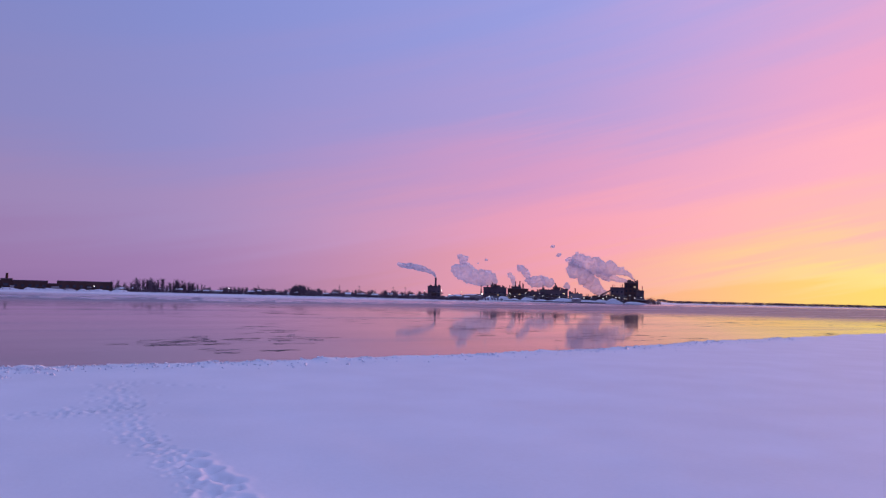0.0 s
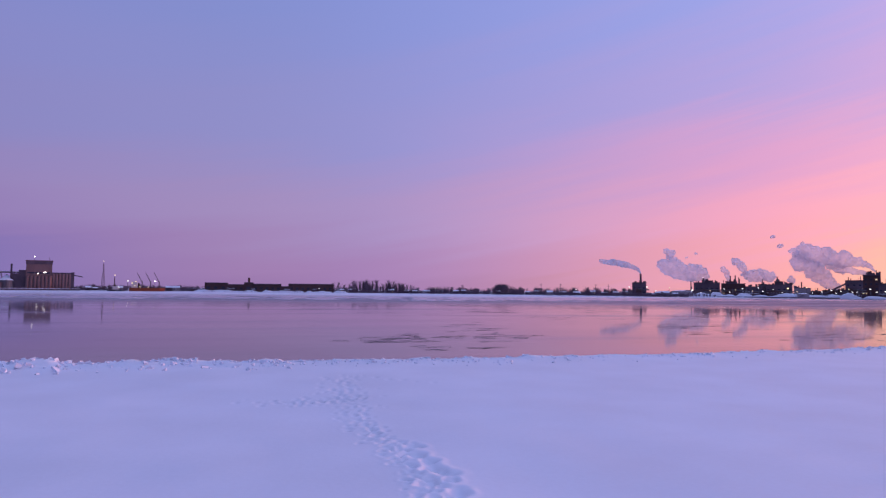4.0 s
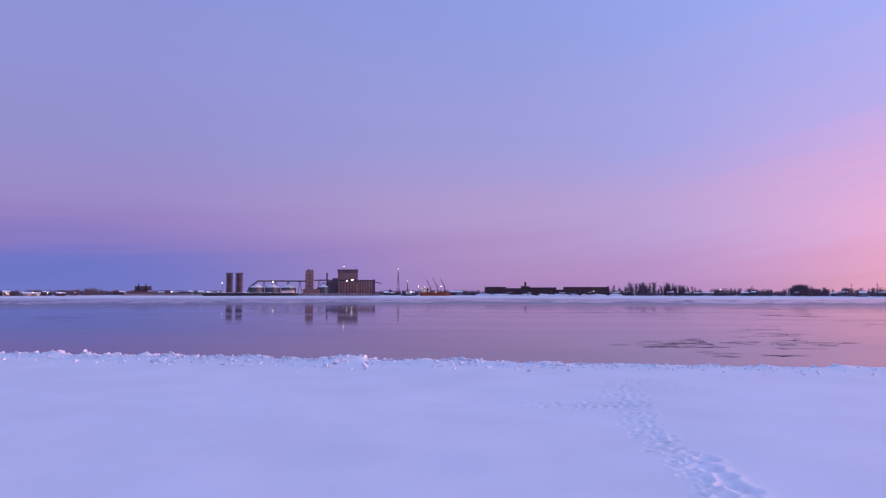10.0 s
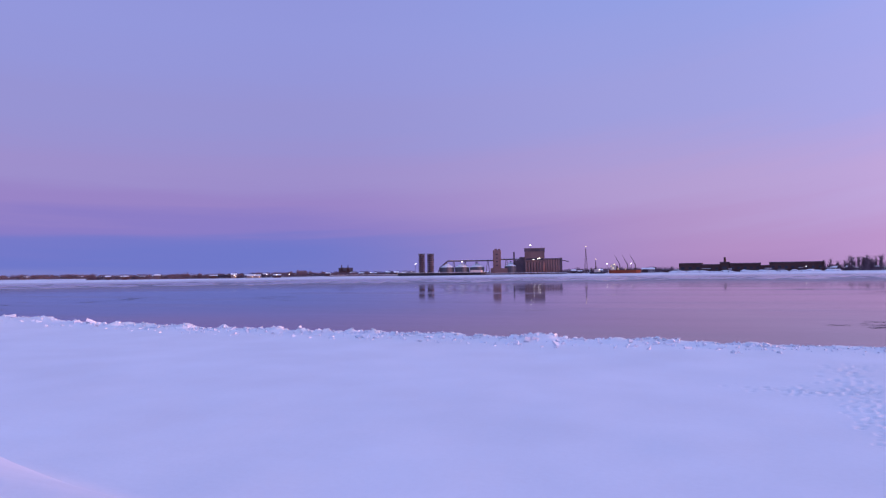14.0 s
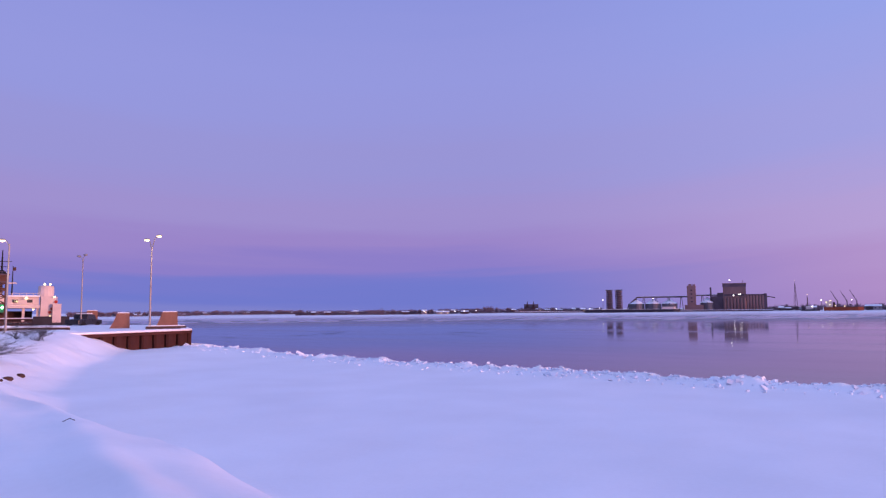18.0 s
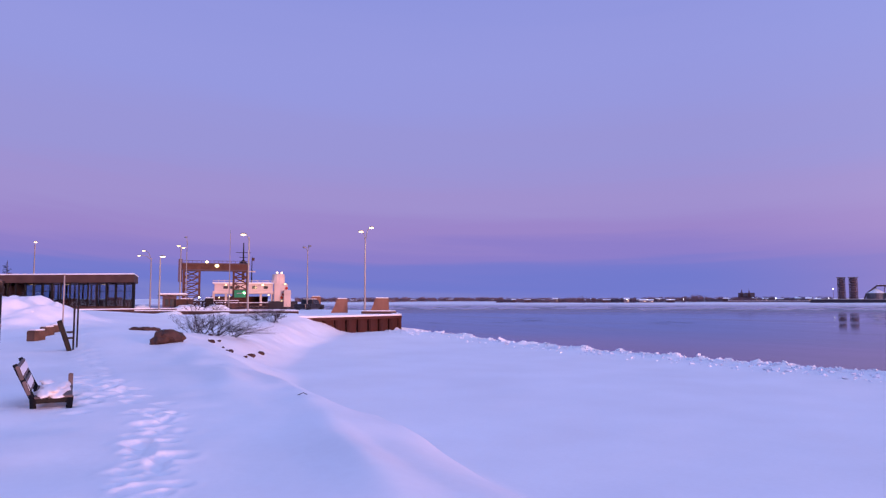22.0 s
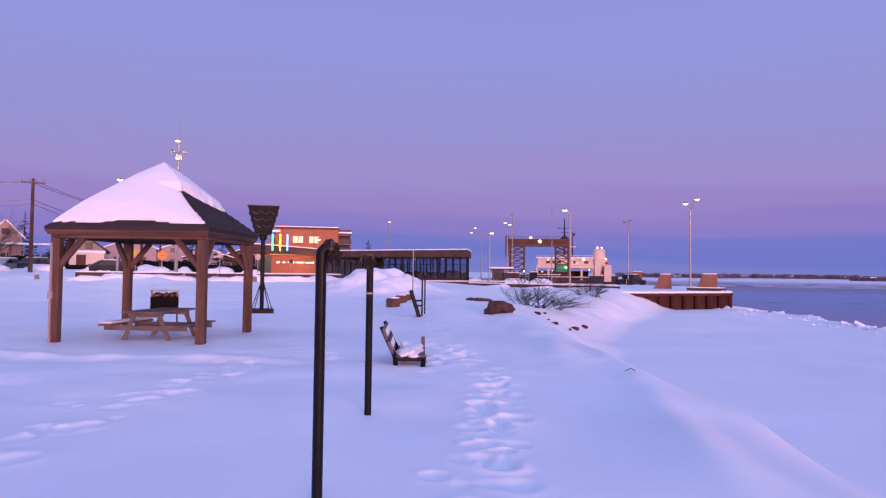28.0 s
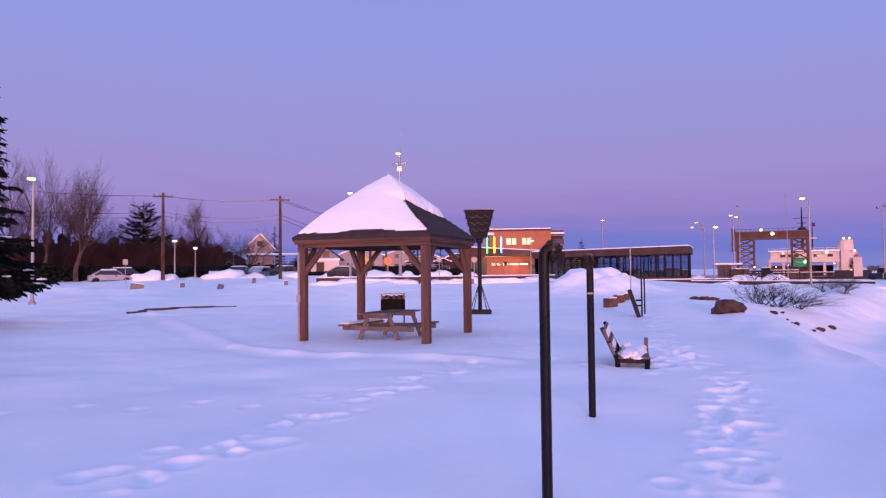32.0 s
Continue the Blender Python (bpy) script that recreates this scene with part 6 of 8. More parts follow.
def barrier_wall(az0, az1, d0, d1, h, label, material, name="barrier"):
    a, b = on(az0, d0), on(az1, d1)
    L = (b - a).length
    ang = math.degrees(math.atan2(b.y - a.y, b.x - a.x))
    n = max(1, round(L / 2.4))
    t = thing(name, pose(a.x, a.y, min(a.z, b.z), 0, 0, ang), label, "barrier", "low walls round the car park")
    first = None
    for k in range(n):
        m = Matrix.Translation(((k + .5) * L / n, 0, 0))
        if first is None:
            first = part("beam", box(B(), -L / n / 2 + .02, L / n / 2 - .02, -.14, .14, -.4, h, .03), material, t)
            first.matrix_basis = m
        else:
            share(first, m, t)
    part("snow_cover", box(B(), 0, L, -.13, .13, h, h + .1, .04), SNOW, t)
    return t


barrier_wall(105.6, 86.0, 56, 58, .55, "low dark timber parapet along the car park", BROWN)
barrier_wall(85.5, 72.5, 62, 72, .45, "low dark timber parapet before the terminal", BROWN)
barrier_wall(75.4, 63.2, 66, 60, .34, "dark timber edge of the landing", BROWN).location.z = 1.9
rgd = random.Random(64)
for i in range(26):          # drifts blown against the timber edges
    az = rgd.uniform(63.6, 75.2) if i < 12 else rgd.uniform(86.5, 105.4)
    d = (60 + 6 * (az - 63.2) / 12.2 if i < 12 else 58 - 2 * (az - 86) / 19.6) - .9
    ob = smooth(part("snow_drift", lump(B(), (rgd.uniform(.9, 2.4), rgd.uniform(.7, 1.0), rgd.uniform(.3, .62) * (.55 if i < 12 else 1)), .55, 3, None, i * 2.9), SNOW))
    ob.matrix_basis = stand(az, d, .12)
    tagged(ob, "wind-blown snow drift against the low timber wall", "snow drift", "drifts along the walls")
t = thing("path_edging", pose(0, 0, 0), "dark timber edging breaking through the snow", "edging", kind="structure")
for k, (a, d, L, tilt) in enumerate(((119.0, 33.4, .9, 30), (118.3, 35.0, 1.1, 52), (117.5, 36.0, 1.3, 8), (116.6, 36.4, .7, -3), (115.6, 36.9, 1.5, 3), (114.3, 37.2, 1.2, -2), (113.0, 37.4, 1.6, 2))):
    part("sleeper", box(B(), -L / 2, L / 2, -.08, .08, -.2, .045 + .02 * (k % 3), .02), BROWN, t).matrix_basis = stand(a, d, .0, a + tilt)
for az, d, w, tilt in ((119.1, 58, .95, 8), (115.85, 58, .35, 0), (113.1, 55, .45, 14), (110.5, 57, .3, 5), (108.0, 56, .3, 0), (101.0, 56, .8, 4), (96.2, 57, .5, 0), (93.0, 55, .7, 0)):
    p = on(az, d, .05)
    t = thing("concrete_block", pose(p.x, p.y, p.z, 0, tilt, az), "grey concrete barrier block poking out of the snow", "barrier block", "barrier blocks of the car park")
    part("block", box(B(), -w / 2, w / 2, 0, .5, -.2, .45, .05), CONCRETE, t)
    part("snow_cap", box(B(), -w / 2 + .03, w / 2 - .03, .03, .47, .45, .52, .03), SNOW, t)


# ---- clutter of the landing ----
rgl = random.Random(31)
for i, (az, d, w, h) in enumerate(((75.0, 84, 2.6, .8), (74.2, 78, 1.8, .6), (71.6, 80, 2.4, .9), (70.9, 84, 1.6, .7), (70.3, 78, 2.2, .5), (69.5, 86, 2.8, .8), (68.2, 84, 2.4, .6), (66.7, 82, 3.0, .7), (65.6, 80, 2.0, .5), (72.2, 74, 2.6, .6), (67.4, 75, 2.2, .5), (69.0, 74, 1.8, .45))):
    bm = B()
    lump(bm, (w / 2, 1.0, h), .5, 3, None, i * 3.7)
    ob = smooth(part("snow_mound", bm, SNOW))
    ob.matrix_basis = stand(az, d, .1)
    tagged(ob, "ploughed lumpy snow mound on the ferry landing", "snow mound", "snow mounds on the landing")
for i, (az, d, L) in enumerate(((71.2, 92, 7), (69.7, 94, 6), (68.0, 96, 8), (65.9, 92, 9), (64.3, 90, 6))):
    t = thing("guard_fence", stand(az, d, .1), "dark steel guard fence along the car lanes", "fence", "guard fences of the landing")
    for k in range(5):
        x = -L / 2 + L * k / 4
        part("post", box(B(), x - .06, x + .06, -.06, .06, -.3, 1.25), IRON, t)
    for z in (.45, .8, 1.15):
        part("rail", box(B(), -L / 2, L / 2, -.1, -.06, z, z + .16), BROWN, t)
    part("snow_strip", box(B(), -L / 2, L / 2, -.12, -.03, 1.31, 1.38, .02), SNOW, t)
for az, d, w, h, mt, lab in ((71.75, 88, 1.5, 1.5, "BROWN", "brown steel control cabinet beside the ramp"), (70.1, 90, 1.0, 1.7, "IRON", "dark switch cabinet under the gantry"), (66.4, 100, 2.4, 1.5, "CARDARK", "dark covered winch on the landing"), (65.0, 96, 1.6, 1.2, "BROWN", "brown storage box at the quay")):
    t = thing("equipment_box", stand(az, d, .1), lab, "equipment", "equipment of the landing")
    part("body", box(B(), -w / 2, w / 2, 0, 1, -.2, h, .04), {"BROWN": BROWN, "IRON": IRON, "CARDARK": CARDARK}[mt], t)
    part("door", box(B(), -w * .35, w * .1, -.03, .02, .1, h * .85, .005), IRON, t)
    part("snow_cap", box(B(), -w / 2 + .03, w / 2 - .03, .03, .97, h, h + .12, .05), SNOW, t)


# ---- pick-up and parked cars ----
def wheel(parent, x, y, r=.34):
    w = part("wheel", lathe(B(), [(r * .62, -.1), (r, -.1), (r, .1), (r * .62, .1)], 14, pose(x, y, r, 90)), TYRE, parent)
    part("rim", lathe(B(), [(r * .6, -.09), (r * .3, -.06), (r * .3, .06), (r * .6, .09)], 10, pose(x, y, r, 90)), GALV, w)


def car(m, paint, kind, label):
    t = thing(kind, m, label, "car", "parked vehicles")
    if kind == "pickup_truck":
        prof = [(-2.6, .45), (2.6, .45), (2.65, .95), (1.35, 1.05), (.75, 1.65), (-.65, 1.68), (-.8, 1.08), (-2.6, 1.08)]
        glass = [(1.2, 1.08), (.72, 1.58), (-.58, 1.6), (-.66, 1.08)]
    else:
        prof = [(-2.1, .35), (2.1, .35), (2.15, .72), (1.25, .88), (.55, 1.38), (-1.0, 1.4), (-1.8, .95), (-2.1, .85)]
        glass = [(1.1, .9), (.5, 1.32), (-.95, 1.33), (-1.55, .95)]
    bm = prism(B(), prof, -.85, .85, Matrix(((1, 0, 0, 0), (0, 0, 1, 0), (0, 1, 0, 0), (0, 0, 0, 1))))
    bmesh.ops.recalc_face_normals(bm, faces=bm.faces)
    bmesh.ops.bevel(bm, geom=bm.edges[:], offset=.06, segments=1, affect="EDGES")
    part("body", bm, paint, t)
    for s in (-1, 1):
        bm = prism(B(), glass, .855 * s, .875 * s, Matrix(((1, 0, 0, 0), (0, 0, 1, 0), (0, 1, 0, 0), (0, 0, 0, 1))))
        bmesh.ops.recalc_face_normals(bm, faces=bm.faces)
        part("side_window", bm, GLASS, t)
    xr = 1.5 if kind != "pickup_truck" else 1.75
    for x in (-xr + .1, xr - .1):
        for y in (-.8, .8):
            wheel(t, x, y, .33 if kind != "pickup_truck" else .4)
    fx = prof[2][0]
    for y in (-.6, .6):
        part("headlight", box(B(), fx - .08, fx + .03, y - .18, y + .18, .62, .8, .02), FARWHITE, t)
    part("snow_cover", box(B(), prof[5][0] + .1, prof[4][0] - .05, -.7, .7, prof[5][1], prof[5][1] + .1, .04), SNOW, t, "snow lying on the roof")
    return t


p = at(62.35, 93, DECK)
car(pose(p.x, p.y, p.z - .35, 0, 0, 62 + 62), CARDARK, "pickup_truck", "dark pick-up truck parked on the snowy pier")
for az, d, turn, paint, lab in ((120.9, 78, 5, CARGREY, "silver car parked under fresh snow by the hedge"), (120.0, 79.4, 25, CARDARK, "dark car parked behind a snow heap"), (111.6, 79, 75, CARDARK, "dark car parked on the street"),
                                (109.9, 80, 60, CARGREY, "grey car parked by the utility pole"), (108.0, 79, 60, CARDARK, "dark car parked beside the white garage"), (103.2, 74, 10, CARDARK, "dark low car parked in front of the garage")):
    p = on(az, d)
    car(pose(p.x, p.y, p.z - .3, 0, 0, az + turn), paint, "parked_car", lab)


# ---- ferry terminal ----
def terminal():
    A, Bp = at(75.52, 75), at(86.4, 86)
    ang = math.degrees(math.atan2(A.y - Bp.y, A.x - Bp.x))
    L = (Bp - A).length + 2.5
    z0, D, K = 2.36, 6.5, -3.8
    t = thing("ferry_terminal", pose(A.x, A.y, z0, 0, 0, ang), "long low glazed terminal under a dark flat roof", "building")
    # local x runs from the far end (-L) to the near corner (0); y into the building, whose end wall is cut on the slant
    h = over(1.96, 75) - z0

    def plan(o):
        return [(-L, -o), (o * .6, -o), (K + o * .6, D + o), (-L, D + o)]
    part("floor_slab", prism(B(), plan(.3), -.5, 0), CONCRETE, t)
    part("fascia", prism(B(), plan(.38), h - .82, h - .05), BROWN, t, "deep dark roof fascia")
    part("roof_snow", prism(B(), plan(.42), h - .05, h + .07), SNOW, t)
    part("plinth", box(B(), -L, -.05, -.05, .1, 0, .22), BROWN, t)
    part("ceiling", prism(B(), plan(-.1), h - .92, h - .85), BROWN, t)
    part("terrace", box(B(), -L * .62, .3, -1.5, -.32, -.7, -.12), CONCRETE, t, "low board-faced terrace")
    part("corner_post", box(B(), -.14, .08, -.1, .12, -.1, h - .82), IRON, t)
    n = 22
    for k in range(n):
        x0, x1 = -L + L * k / n, -L + L * (k + 1) / n
        pane = part("pane", box(B(), x0 + .05, x1 - .05, .02, .04, .24, h - .86), CLEAR, t)
        pane.visible_shadow = False
        part("mullion", box(B(), x1 - .05, x1 + .05, -.06, .1, .2, h - .84), IRON, t)
        if x1 < K:
            back = part("back_pane", box(B(), x0 + .05, x1 - .05, D - .04, D - .02, .24, h - .86), CLEAR, t)
            back.visible_shadow = False
            part("back_mullion", box(B(), x1 - .06, x1 + .06, D - .1, D + .05, 0, h - .84), IRON, t)
        if k % 5 == 1 and x1 < K:
            part("column", box(B(), x0 + .1, x0 + .3, 2.5, 2.7, 0, h - .55), FARDARK, t)
        if k in (3, 4, 8, 12, 17):
            part("counter", box(B(), x0 + .1, x1 + .3, 3.2, 4.0, 0, 1.0 + .12 * (k % 4)), BROWN, t)
    part("back_plinth", box(B(), -L, K, D - .1, D + .1, 0, .9), BROWN, t)
    part("core_wall", box(B(), -L, -L + 5, 3, D - .2, 0, h - .55), BROWN, t)
    part("transom", box(B(), -L, 0, -.03, .07, h * .5, h * .5 + .05), IRON, t)
    for k in range(4):
        part("ceiling_lamp", box(B(), -5 - k * 4.0, -4.6 - k * 4.0, 2.5, 2.8, h - .98, h - .94), LITWIN, t, "small ceiling lamp")


terminal()


def hotel():
    d = 104
    p = on(88.75, d)
    z0 = over(-.6, d)
    t = thing("hotel", pose(p.x, p.y, z0, 0, 0, 88.75), "flat-roofed orange building with lit upper windows", "building")

    def X(az):
        return w_at(88.75 - az, d)

    def Z(el):
        return over(el, d) - z0
    part("wall", box(B(), X(91.3), X(86.25), 0, 14, -.3, Z(3.42)), ORANGE, t)
    part("parapet", box(B(), X(91.35), X(86.2), -.15, 14.1, Z(3.42), Z(3.55)), BROWN, t)
    part("roof_snow", box(B(), X(91.35), X(86.2), -.1, 14.1, Z(3.55), Z(3.64), .04), SNOW, t)
    part("balcony_wing", box(B(), X(86.25), X(85.2), 2.5, 12, -.3, Z(3.15)), BROWN, t)
    for k in range(3):
        z = Z(1.55 + .75 * k)
        part("balcony_slab", box(B(), X(86.25), X(85.12), 1.2, 2.6, z - .12, z), CONCRETE, t)
        part("balcony_rail", box(B(), X(86.2), X(85.15), 1.22, 1.28, z, z + .75), FARDARK, t)
    part("wing_snow", box(B(), X(86.25), X(85.1), 1.2, 12, Z(3.15), Z(3.32), .06), SNOW, t)
    part("side_bay", box(B(), X(91.9), X(91.3), 2, 9, -.3, Z(2.7)), FARWHITE, t)
    part("bay_snow", box(B(), X(92.0), X(90.9), -.6, 9, Z(3.1), Z(3.3), .05), SNOW, t)
    for a0, a1 in ((89.9, 89.1), (88.6, 87.85)):
        w = part("window", box(B(), X(a0), X(a1), -.06, .02, Z(2.28), Z(2.82)), LITWIN, t, "lit yellow window with curtains")
        part("window_frame", box(B(), (X(a0) + X(a1)) / 2 - .05, (X(a0) + X(a1)) / 2 + .05, -.1, -.06, Z(2.28), Z(2.82)), BROWN, w)
        part("sill", box(B(), X(a0) - .1, X(a1) + .1, -.14, .02, Z(2.24), Z(2.28)), CONCRETE, w)
    part("chimney", box(B(), X(91.0), X(90.6), 5, 6, Z(3.6), Z(3.95)), ORANGE, t)
    # lit forecourt front with a dark canopy
    part("front_wall", box(B(), X(92.6), X(86.6), -6, -.2, -.3, Z(1.3)), ORANGE, t)
    XZ = Matrix(((1, 0, 0, 0), (0, 0, 1, 0), (0, 1, 0, 0), (0, 0, 0, 1)))
    for nm, out, y0, y1, mt in (("canopy", [(X(93.4), Z(1.3)), (X(86.0), Z(1.2)), (X(86.0), Z(1.55)), (X(93.4), Z(2.02))], -7.5, -.2, BROWN), ("canopy_snow", [(X(93.4), Z(2.02)), (X(86.0), Z(1.55)), (X(86.0), Z(1.61)), (X(93.4), Z(2.1))], -7.4, -.2, SNOW)):
        bm = prism(B(), out, y0, y1, XZ)
        bmesh.ops.recalc_face_normals(bm, faces=bm.faces)
        part(nm, bm, mt, t)
    part("soffit_light", box(B(), X(91.5), X(88.0), -6.5, -6.3, Z(1.24), Z(1.27)), LITWIN, t, "amber strip light under the canopy")
    part("entrance_door", box(B(), X(87.9), X(87.2), -6.06, -5.96, -.2, 2.2, .01), GLASS, t)
    part("side_glazing", box(B(), X(92.55), X(91.4), -6.06, -5.96, .1, Z(1.1)), GLASS, t)
    part("step", box(B(), X(91.5), X(86.6), -8.5, -6.0, -.4, .05), CONCRETE, t)
    for k in range(19):
        if k in (2, 5):
            continue
        part("sign_letter", box(B(), X(91.0) + k * .268, X(91.0) + k * .268 + (.13 if k % 3 else .2), -6.12, -6.02, Z(.6), Z(.68)), LITWIN if k % 5 == 4 else LAMPW, t, "unreadable lit sign letter as a plain bar")
    for az, col in ((91.3, (.08, 1.0, .18, 3.2)), (90.75, (1.0, .75, .02, 3.6)), (90.22, (.12, .45, 1.0, 3.2))):
        nm = {91.3: "green", 90.75: "yellow", 90.22: "blue"}[az]
        part("light_bar", box(B(), X(az) - .1, X(az) + .1, -7.6, -7.45, Z(1.5), Z(2.75)), mat(nm + "_tube", col[:3], .4, var=.02, bump=0, emit=col), t, nm + " glowing upright light bar")
    b = p + Vector((sin(radians(88.75)), -cos(radians(88.75)), 0)) * 8.2
    bulb(Vector((b.x, b.y, z0 + 2.6)), 150, (1.0, .5, .16), .5)


hotel()


def gable_house(az, d, w, eave_el, peak_el, wall, label, deep=8, roof=None):
    z0 = on(az, d).z
    p = on(az, d)
    t = thing("house", pose(p.x, p.y, z0, 0, 0, az), label, "house", "houses along the street")
    he, hp = over(eave_el, d) - z0, over(peak_el, d) - z0
    part("wall", box(B(), -w / 2, w / 2, 0, deep, -.5, he), wall, t)
    bm = B()
    prism(bm, [(-w / 2, he), (w / 2, he), (0, hp)], 0, deep, Matrix(((1, 0, 0, 0), (0, 0, 1, 0), (0, 1, 0, 0), (0, 0, 0, 1))))
    bmesh.ops.recalc_face_normals(bm, faces=bm.faces)
    part("gable", bm, wall, t)
    for s in (-1, 1):
        a = math.atan2(hp - he, w / 2)
        m = Matrix.Translation((0, 0, hp)) @ Matrix.Rotation(s * a, 4, "Y")
        L = (w / 2) / cos(a) + .5
        rp = part("roof", box(B(), 0 if s > 0 else -L, L if s > 0 else 0, -.4, deep + .4, .03, .2), roof or SNOW, t, "snowy roof slope" if roof is None else "")
        rp.matrix_basis = m
    n = max(1, int(w / 2.6))
    for fl in range(max(1, int(he / 2.6))):
        for k in range(n):
            x = -w / 2 + w * (k + .5) / n
            wdw = part("window", box(B(), x - .42, x + .42, -.06, .03, .9 + 2.6 * fl, 2.0 + 2.6 * fl), PANE, t)
            part("frame", box(B(), x - .5, x + .5, -.04, .01, .82 + 2.6 * fl, 2.08 + 2.6 * fl), FARWHITE, wdw)
    part("window", box(B(), -.4, .4, -.06, .03, he + .2, he + 1.0), PANE, t)
    return t


SIDING = mat("pink_white_siding", (.38, .29, .285), .8, var=.1, scale=.6, fine=9, bump=.2, dist=.02)
h1 = gable_house(110.05, 108, w_at(2.0, 108), 2.2, 3.28, SIDING, "tall pale wooden house with a steep snowy gable")
part("porch_roof", box(B(), -4, 6.3, -2.6, .2, 3.1, 3.35, .08), SNOW, h1, "snowy porch roof")
for k in range(6):
    part("porch_post", box(B(), -3.8 + k * 1.95, -3.66 + k * 1.95, -2.4, -2.26, 0, 3.1), FARWHITE, h1)
part("porch_floor", box(B(), -4, 6.3, -2.6, 0, -.4, .5), FARRED, h1)
gable_house(112.4, 106, w_at(2.4, 106), 1.28, 1.95, FARRED, "low brown bungalow with a snowy roof", 8)
gable_house(104.8, 92, w_at(2.3, 92), 1.3, 2.16, FARWHITE, "pale house with a dark blue roof and white gable", 8, mat("blue_black_roof", (.05, .06, .09), .8, var=.3))
t = thing("garage", stand(104.9, 82), "flat white garage wall under thick snow", "garage")
w = w_at(2.3, 82)
part("wall", box(B(), -w / 2, w / 2, 0, 6, -.4, over(1.1, 82) - on(104.45, 82).z), mat("cream_wall", (.62, .54, .48), .85, var=.08, scale=.6, fine=8), t)
part("roof_snow", box(B(), -w / 2 - .1, w / 2 + .1, -.1, 6, over(1.1, 82) - on(104.45, 82).z, over(1.3, 82) - on(104.45, 82).z, .08), SNOW, t)
part("side_door", box(B(), -w * .3, -w * .3 + .9, -.05, .02, -.3, 1.6), BROWN, t)
gable_house(102.0, 118, 7.5, 1.55, 2.3, SIDING, "pale pink wooden house behind the shelter", 8)
gable_house(99.0, 126, 9.0, 1.2, 1.9, SIDING, "pale street house with a snowy roof", 8)
gable_house(96.4, 124, 7.5, 1.0, 1.65, FARWHITE, "white street house with a snowy roof", 8)
gable_house(94.0, 124, 7.5, 1.0, 1.6, FARRED, "dark street house beside the orange building", 8)
gable_house(114.9, 96, 3.6, .55, .95, FARWHITE, "low snowed-in shed behind the hedge", 4)
t = thing("shop_sign", stand(99.75, 84), "round lit orange shop sign on a post", "sign")
sz = over(1.05, 84) - on(99.75, 84).z
part("panel", lathe(B(), [(.5, -.06), (.52, 0), (.5, .06)], 16, pose(0, 0, sz, 90)), mat("sign_glow", (.3, .06, .02), .5, var=.2, scale=3, bump=0, emit=(1.0, .2, .04, .9)), t)
part("text_bar", box(B(), -.34, .34, -.11, -.07, sz - .08, sz + .08), FARWHITE, t)
for x in (0,):
    part("post", tube(B(), [(x, 0, -.2), (x, 0, sz - .4)], .06, 6), GALV, t)
for az, d, el, lab in ((95.5, 70, 1.35, "small square traffic sign seen from behind"), (101.6, 66, 1.2, "diamond traffic sign on a thin post"), (119.9, 70, 1.3, "narrow grey notice on a post"), (92.6, 66, 1.25, "round grey traffic sign on a post")):
    m, z = post_at(az, d)
    t = thing("road_sign", m, lab, "sign", "road signs")
    h = over(el, d) - z
    part("post", tube(B(), [(0, 0, -.2), (0, 0, h)], .035, 6), GALV, t)
    if "diamond" in lab:
        part("plate", box(B(), -.26, .26, -.05, -.03, -.26, .26, 0, pose(0, 0, h, 0, 45)), mat("sign_yellow", (.5, .32, .05), .5), t)
    elif "round" in lab:
        part("plate", lathe(B(), [(.28, -.01), (.28, .01)], 18, pose(0, -.05, h - .2, 90)), GALV, t)
    else:
        part("plate", box(B(), -.22, .22, -.05, -.03, h - .5, h), GALV, t)


# ---- hedge and street trees ----
def hedge(az0, az1, d0, d1, el, n=2200, label="long clipped dark green hedge along the street"):
    so = Soup()
    rg = random.Random(21)
    for i in range(n):
        f = rg.random()
        az, d = az0 + (az1 - az0) * f, d0 + (d1 - d0) * f + rg.uniform(0, 1.2)
        p = on(az, d)
        h = over(el, d) - p.z
        q = p + Vector((rg.uniform(-.3, .3), rg.uniform(-.3, .3), h * rg.random() ** .7))
        s = rg.uniform(.14, .34)
        so.lump((s, s, s * .8), .7, 1, Matrix.Translation(q), rg.random() * 50)
    return tagged(so.part("hedge", NEEDLE), label, "hedge", kind="stuff")


hedge(126.5, 107.0, 80, 84, .72)
hedge(107.0, 103.6, 79, 79, .1, 420, "low dark hedge beside the garage")
hedge(101.5, 97.2, 92, 92, .55, 700, "dark green hedge before the street houses")
hedge(96.6, 92.8, 90, 92, .3, 520, "low dark hedge before the street houses")
for az, d, w, h in ((104.0, 74, 3.0, .6), (100.6, 82, 4.2, .9), (98.3, 80, 3.2, .7), (95.6, 78, 4.6, 1.0), (93.4, 76, 3.4, .8), (107.3, 76, 3.0, .7), (112.8, 76, 4.0, .9), (118.2, 77, 3.6, 1.0), (116.9, 75, 2.6, .7), (110.6, 74, 3.0, .6)):
    ob = smooth(part("snow_mound", lump(B(), (w / 2, 1.2, h), .55, 3, None, az * 1.3), SNOW))
    ob.matrix_basis = stand(az, d, .12)
    tagged(ob, "ploughed snow mound at the edge of the street", "snow mound", "snow mounds along the street")


